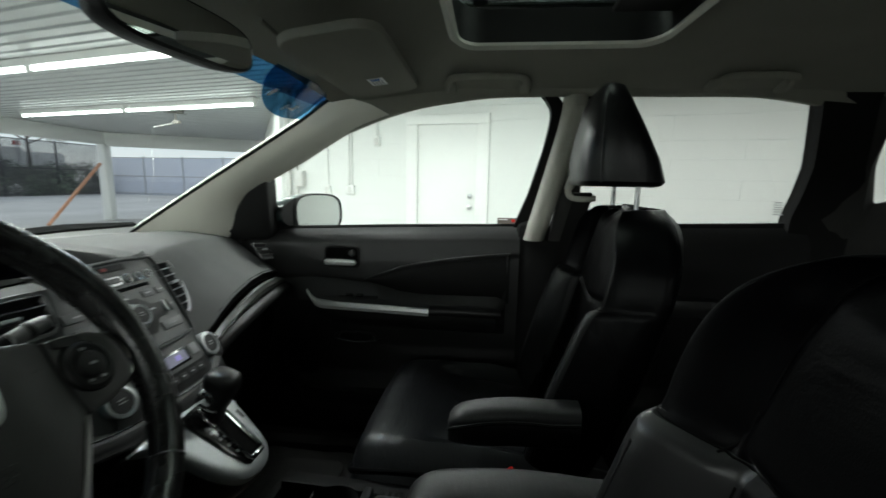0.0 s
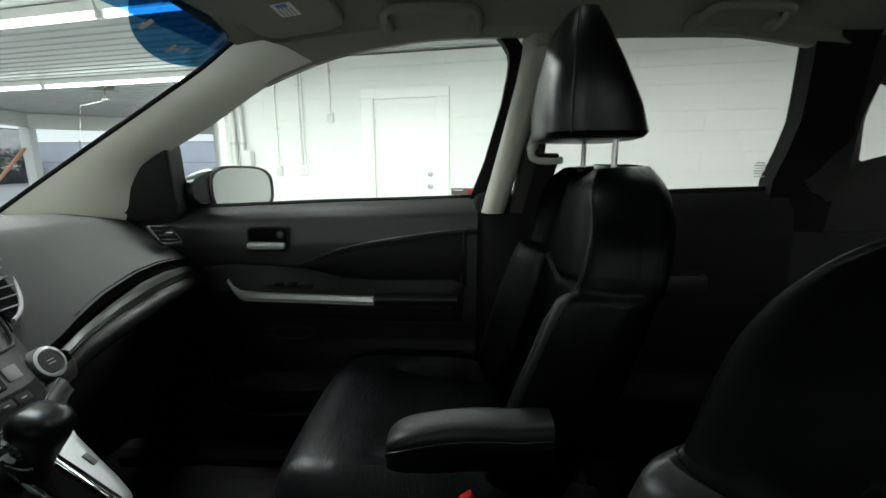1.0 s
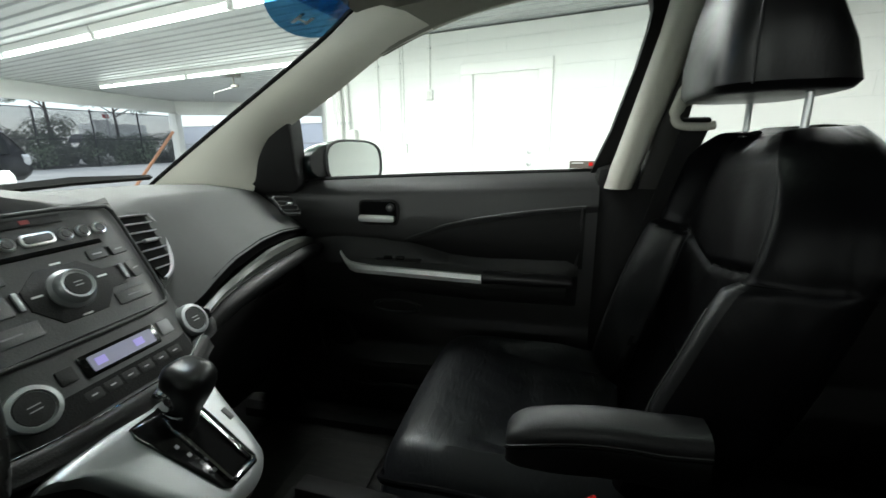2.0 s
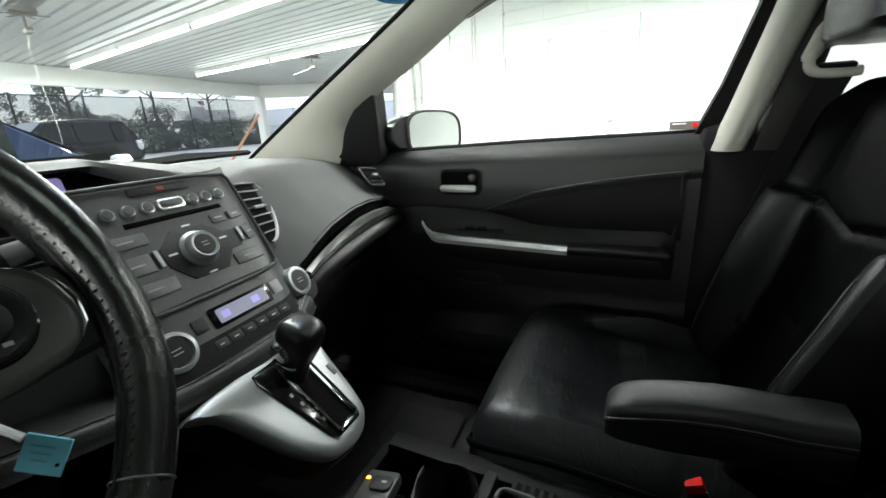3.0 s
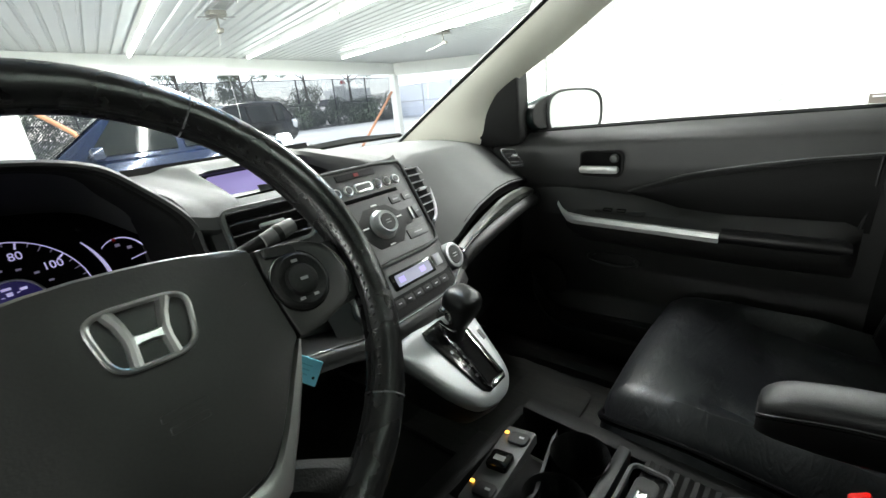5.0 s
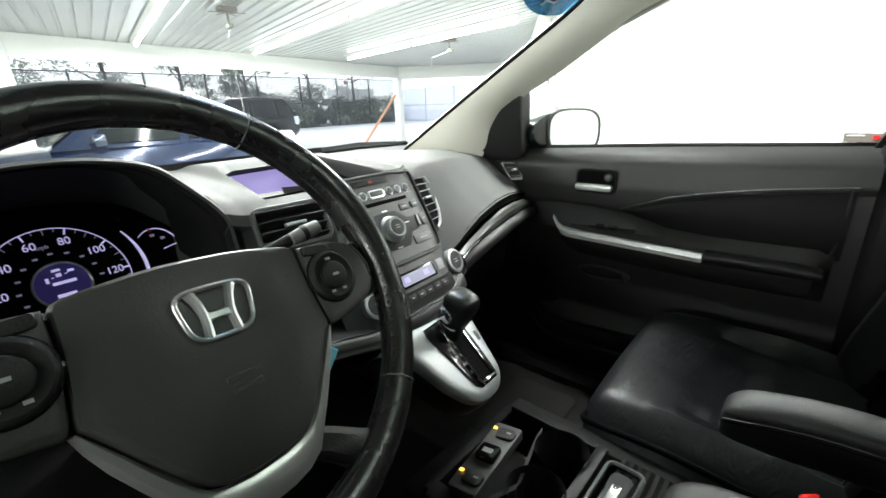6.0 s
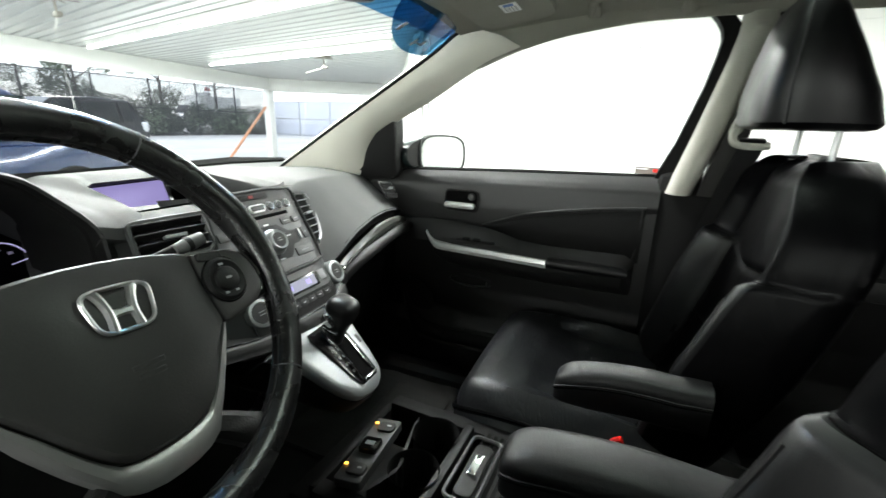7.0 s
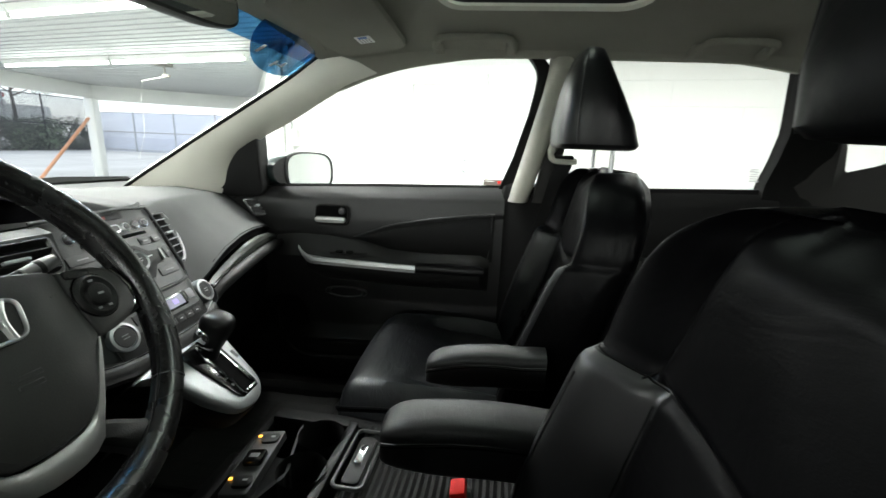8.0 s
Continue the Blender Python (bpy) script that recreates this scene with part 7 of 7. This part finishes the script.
for bx, by, bz, tilt in ((-0.063, -0.098, 0.747, -15), (-0.02, 0.205, 0.68, -25)):
    k = thing("belt_buckle", "black seat-belt buckle with a red release button", "belt buckle", pose(bx, by, bz, 0, tilt), group="belt buckles")
    part("body", box(0.03, 0.035, 0.085, bevel=0.006, m=pose(0, 0, -0.005)), PLASTIC, k)
    part("stem", tube([(0, 0, -0.04), (0.01, 0, -0.16)], 0.009, 8), PLASTIC, k)
    part("button", box(0.024, 0.032, 0.016, bevel=0.004, m=pose(0, 0, 0.042)), REDBTN, k, "red release button")

fm1 = thing("floor_mat", "black streaked rubber floor mat in the footwell", "floor mat")
part("mat", sheet([[(-0.88 + 0.52 * a / 30, 0.19 + 0.46 * c / 24, 0.424 + 0.006 * noise.noise(Vector((a * 0.3, c * 0.25, 2))) + 0.012 * max(0, abs(c - 12) / 12 - 0.9) / 0.1) for c in range(25)] for a in range(31)], 0.008), MATRUBBER, fm1)
part("heel_pad", slab(rrect(0.2, 0.3, 0.03), 0.004, 0.002, m=pose(-0.6, 0.42, 0.432)), MATRUBBER, fm1)


# ---------------------------------------------------------------- seats
def seat(name, label, m, arm_side, hr_dx=0.0, hr_dy=0.0, H=0.582, hr_dz=0.0, back_dx=0.0, fold_mid=0.61, fold_rise=0.075, hide=LEATHER_LIT, cover=LEATHER_LIT):
    """Local axes: x to the rear, y to the right, z up from the car floor; the origin under the cushion's middle."""
    s = thing(name, label, "seat", m, group="front seats")
    # cushion: rings across, from front to rear
    secs = []
    keys = [(-0.285, 0.25, 0.17, 0.2), (-0.291, 0.272, 0.15, 0.215), (-0.288, 0.295, 0.13, 0.228), (-0.275, 0.322, 0.11, 0.24), (-0.25, 0.338, 0.1, 0.247), (-0.22, 0.345, 0.1, 0.25)]
    prof_z = [(-0.22, 0.345), (-0.15, 0.343), (-0.1, 0.335), (0.05, 0.315), (0.2, 0.30), (0.26, 0.29)]
    keys += [(-0.22 + 0.012 * i, lerp(prof_z, -0.22 + 0.012 * i), 0.1, 0.253) for i in range(1, 41)]
    for x, zt, zb, w in keys:
        r = []
        for i in range(33):
            u = -1 + 2 * i / 32
            dip = 0.036 * (1 - min(1, abs(u) / 0.84) ** 2.2) * min(1, max(0, (x + 0.21) / 0.14)) + 0.022 * u * u * min(1, max(0, -x / 0.12))
            groove = 0.007 * math.exp(-((abs(u) - 0.63) / 0.035) ** 2) * (x > -0.13)
            groove += 0.003 * math.exp(-((x + 0.06 - 0.03 * u * u) / 0.016) ** 2) * max(0, 1 - (u / 0.62) ** 2)
            swell = 0.012 * math.exp(-((abs(u) - 0.8) / 0.13) ** 2) * min(1, max(0, (x + 0.2) / 0.1))
            crease = 0.0028 * noise.noise(Vector((x * 16 + u * 5, u * 9 - x * 7, 3.1))) * min(1, max(0, (x + 0.27) / 0.06))
            r.append((x, u * w, zt - dip - groove + swell + crease - 0.06 * max(0, abs(u) - 0.82) ** 1.5 / 0.0764))
        r += [(x, w * 1.02, zt - 0.09), (x, w * 0.98, zb), (x, -w * 0.98, zb), (x, -w * 1.02, zt - 0.09)]
        secs.append(r)
    part("cushion", loft(secs), CUSHION, s, "creased black leather cushion")
    part("seat_base", box(0.5, 0.46, 0.12, bevel=0.03, m=pose(0, 0, 0.06)), PLASTIC, s)
    for y0 in (0.257, -0.257):
        part("side_cover", loft([[(x, y0 + a, z + c) for a, c in ring(0.02, 0.05, 2.5, 14)] for x, z in ((-0.26, 0.16), (-0.1, 0.15), (0.2, 0.15), (0.3, 0.17))]), PLASTIC, s)
        part("piping", tube([(x, y0 * 0.985, z) for x, z in ((-0.27, 0.245), (-0.2, 0.258), (0, 0.242), (0.22, 0.222))], 0.0035, 6), LEATHER_SIDE, s)
    for sd in (1, -1):
        fold = spline([(-0.282, sd * 0.17, 0.25), (-0.286, sd * 0.226, 0.266), (-0.25, sd * 0.252, 0.284), (-0.2, sd * 0.2585, 0.293), (-0.13, sd * 0.2605, 0.296), (0.0, sd * 0.261, 0.286), (0.22, sd * 0.26, 0.262)], 5)
        part("fold_seam", tube(fold, 0.005, 8), LEATHER, s, "folded leather seam")
        # dark line that paints the shade beneath the fold
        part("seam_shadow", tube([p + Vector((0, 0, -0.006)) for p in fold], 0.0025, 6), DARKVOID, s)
    # backrest: rings up its height; the shoulders fold back outside a slanting seam, the lower bolsters reach forward
    NU, NV = 120, 110

    def ease(t):
        t = min(1, max(0, t))
        return t * t * (3 - 2 * t)

    def seam_u(v):
        return flow([(0.6, 0.67), (0.8, 0.6), (0.9, 0.62), (0.96, 0.72), (1.0, 0.85)], v)

    def part_v(a):
        return fold_mid + fold_rise * a

    def back_point(u, v):
        a = abs(u)
        lean = back_dx + 0.150 + 0.235 * v - 0.075 * v * v
        w = flow([(0, 0.215), (0.15, 0.24), (0.45, 0.262), (0.6, 0.264), (0.72, 0.264), (0.79, 0.258), (0.846, 0.244), (0.906, 0.212), (0.952, 0.171), (0.981, 0.130), (1.0, 0.092)], v)
        ridge = flow([(0, -0.085), (0.2, -0.110), (0.4, -0.117), (0.6, -0.108), (0.7, -0.096)], v)
        lower = -0.043 + (ridge + 0.043) * ease((a - 0.46) / 0.4)
        lower += 0.008 * math.exp(-((a - 0.56) / 0.03) ** 2) + (0.006 * math.exp(-((v - 0.36 + 0.05 * a) / 0.014) ** 2) if a < 0.52 else 0)
        su = seam_u(v)
        upper = -0.046 - 0.006 * (1 - (a / su) ** 2 if a < su else 0) - 0.034 * ease(0.12 + 0.88 * (a - su) / max(0.12, 0.88 - su)) * (a > su) + 0.008 * math.exp(-((a - su) / 0.03) ** 2)
        t = ease((v - part_v(a) + 0.012) / 0.05)
        split = 0.009 * math.exp(-((v - part_v(a) - 0.010) / 0.012) ** 2)
        soft = 0.0022 * noise.noise(Vector((u * 4.2, v * 7.5, 1.7 + m.translation.y)))
        edge = 0.075 * ((a - 0.87) / 0.13) ** 2 if a > 0.87 else 0
        roll = 0.03 * max(0, (v - 0.9) / 0.1) ** 2
        return lean + lower * (1 - t) + upper * t + split + soft + edge + roll, u * w

    def back_z(yy, v):
        return 0.245 + H * v - 0.018 * ease((v - 0.84) / 0.16) * (1 - ease((abs(yy) - 0.06) / 0.06))

    bsec = []
    for k in range(NV + 1):
        v = 1 - (1 - k / NV) ** 1.5
        lean = back_dx + 0.150 + 0.235 * v - 0.075 * v * v
        th = flow([(0, 0.055), (0.5, 0.08), (0.8, 0.07), (0.92, 0.06), (1.0, 0.03)], v)
        front = [back_point(-1 + 2 * i / NU, v) for i in range(NU + 1)]
        fx, w = front[-1]
        back = [(lean + 0.012 + th * (1 - abs(1 - 2 * i / 16) ** 3), (1 - 2 * i / 16) * w) for i in range(1, 16)]
        gap = lean + 0.012 + th * 0.33 - fx
        flank = [(fx + gap * g, w * q) for g, q in ((0.12, 1.012), (0.3, 1.02), (0.55, 1.018), (0.8, 0.985))]
        bsec.append([(x, yy, back_z(yy, v)) for x, yy in front + flank + back + [(x, -yy) for x, yy in reversed(flank)]])

    # seams lie in the grooves
    def on_back(u, v):
        x, yy = back_point(u, v)
        return Vector((x - 0.0006, yy, back_z(yy, v)))

    seams = [[on_back(sd * 0.56, 0.1 + 0.53 * n / 24) for n in range(25)] for sd in (1, -1)]
    seams += [[on_back(sd * seam_u(0.66 + 0.31 * n / 20), 0.66 + 0.31 * n / 20) for n in range(21)] for sd in (1, -1)]
    seams.append([on_back(-0.96 + 1.92 * n / 60, part_v(abs(-0.96 + 1.92 * n / 60)) + 0.008) for n in range(61)])
    seams.append([on_back(-0.56 + 1.12 * n / 30, 0.36 - 0.05 * abs(-0.56 + 1.12 * n / 30)) for n in range(31)])
    for path in seams:
        part("seam", tube(path, 0.0012, 6), DARKVOID, s, "sewn leather seam")
    # a soft cap closes the top
    mid = sum(p[0] for p in bsec[-1]) / len(bsec[-1])
    for q in (0.75, 0.45, 0.15):
        bsec.append([(mid + (p[0] - mid) * q, p[1] * (0.96 + 0.04 * q), p[2] + 0.004 * (1 - q * q)) for p in bsec[NV]])
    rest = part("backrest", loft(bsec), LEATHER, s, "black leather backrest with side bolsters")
    # the lower bolsters take a lighter, glossier copy of the hide that carries their highlight
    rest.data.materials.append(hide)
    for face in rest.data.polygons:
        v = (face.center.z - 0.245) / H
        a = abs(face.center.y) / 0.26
        # on the passenger seat only front faces take it; the flanks stay dark
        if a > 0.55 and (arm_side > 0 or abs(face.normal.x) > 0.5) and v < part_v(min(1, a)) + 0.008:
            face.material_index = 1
    for sd in (1, -1):
        part("piping", tube([on_back(sd * 0.835, 0.12 + 0.5 * n / 20) for n in range(21)], 0.0018, 6), LEATHER_SIDE, s)
    # headrest
    hs = []
    for z, x0, x1, w in ((0.864, 0.205, 0.345, 0.105), (0.867, 0.19, 0.355, 0.125), (0.875, 0.184, 0.360, 0.135), (0.92, 0.184, 0.344, 0.139), (0.98, 0.194, 0.312, 0.135), (1.035, 0.208, 0.282, 0.12), (1.062, 0.218, 0.268, 0.102), (1.073, 0.23, 0.256, 0.07)):
        c, d = (x0 + x1) / 2, (x1 - x0) / 2
        hs.append([(c + a * d + hr_dx, e * w + hr_dy, z + hr_dz) for a, e in ring(1, 1, 3.4, 32)])
    # lit copy on the passenger's headrest, dark leather on the driver's
    hr = part("headrest", loft(hs), cover, s, "wedge-shaped black leather headrest")
    for e in (1, -1):
        part("headrest_seam", tube([((x0 + x1) / 2 - (x1 - x0) * 0.3 + hr_dx, hr_dy + e * (w * 0.985), z + hr_dz) for z, x0, x1, w in ((0.872, 0.184, 0.360, 0.134), (0.92, 0.184, 0.344, 0.139), (0.98, 0.194, 0.312, 0.135), (1.035, 0.208, 0.282, 0.12), (1.06, 0.218, 0.268, 0.104))], 0.0014, 6), LEATHER_SIDE, hr)
    for y0 in (hr_dy + 0.105, hr_dy - 0.085):
        part("post", tube([(0.303 + hr_dx, y0, 0.80), (0.303 + hr_dx, y0, 0.89 + hr_dz)], 0.0048, 12), STEEL, s, "chrome headrest post")
        part("collar", lathe([(0.011, 0.0), (0.011, 0.004), (0.007, 0.006)], 16, pose(0.303 + hr_dx, y0, 0.808)), PLASTIC, s)
    # fold-down armrest
    ax0, alen, az, ah, aw = (-0.072, 0.235, 0.409, 0.038, 0.033) if arm_side < 0 else (-0.125, 0.29, 0.466, 0.043, 0.042)
    asec, loop = [], []
    ts = (0.0, 0.006, 0.018, 0.035, 0.06, 0.09, 0.13, 0.18, 0.25, 0.35, 0.5, 0.65, 0.8, 1.0)
    for t in ts:
        x = ax0 + alen * t
        k = math.sqrt(max(0.02, 1 - (1 - min(1, t / 0.15)) ** 2))
        zc = az + (0.03 if arm_side < 0 else 0.004) * t + 0.010 * math.sin(math.pi * min(1, t * 1.2))
        wy = aw * (0.55 + 0.45 * k)
        belly = 0.3 + 0.7 * min(1, 0.25 + t / 0.4)
        top = ah * (0.55 + 0.45 * k)
        asec.append([(x, arm_side * 0.268 + e * wy, zc + (a * top * (1 - 0.10 * e * e) if a > 0 else a * ah * belly)) for e, a in ring(1, 1, 4.6, 40)])
        loop.append((x, wy, zc + top * 0.42))
    ar = part("armrest", loft(asec), ARMLEATHER, s, "black leather folding armrest")
    path = [(x, arm_side * 0.268 + wy * 1.0, z) for x, wy, z in reversed(loop)] + [(x, arm_side * 0.268 - wy * 1.0, z) for x, wy, z in loop]
    part("seam", tube(path, 0.0015, 5), LEATHER_SIDE, ar)
    # second, near-black line: painted shade just below the armrest seam
    part("seam", tube([(x, y0, z - 0.0045) for x, y0, z in path], 0.0012, 5), DARKVOID, ar)
    return s


seat("passenger_seat", "black leather front passenger seat with a folded-down armrest", pose(-0.075, 0.43, 0.42, 0, 0, -2), -1, -0.018, 0.0)
seat("driver_seat", "black leather driver's seat, worn bolster with its highlight put into the leather", pose(-0.05, -0.375, 0.41, 0, 0, 2), 1, 0.018, -0.01, 0.597, 0.02, -0.045, 0.64, 0.025, WORNHIDE_LIT, LEATHER)

rs = thing("rear_bench", "black leather rear bench seat with low headrests", "rear seat")
part("cushion", loft([[(x, e * 0.66, 0.62 + a * 0.1) for e, a in ring(1, 1, 4, 28)] for x in (0.72, 0.74, 1.0, 1.2)]), LEATHER, rs)
part("backrest", loft([[(1.22 + 0.2 * v + a * 0.07, e * 0.66, 0.66 + 0.5 * v) for a, e in ring(1, 1, 4, 28)] for v in (0, 0.3, 0.8, 0.96, 1.0)]), LEATHER, rs)
for y0 in (-0.38, 0.0, 0.38):
    part("headrest", loft([[(1.43 + a * 0.05 * k, y0 + e * 0.13 * k, z) for a, e in ring(1, 1, 3, 20)] for z, k in ((1.17, 0.8), (1.185, 1), (1.25, 1), (1.285, 0.8), (1.29, 0.4))]), LEATHER, rs)
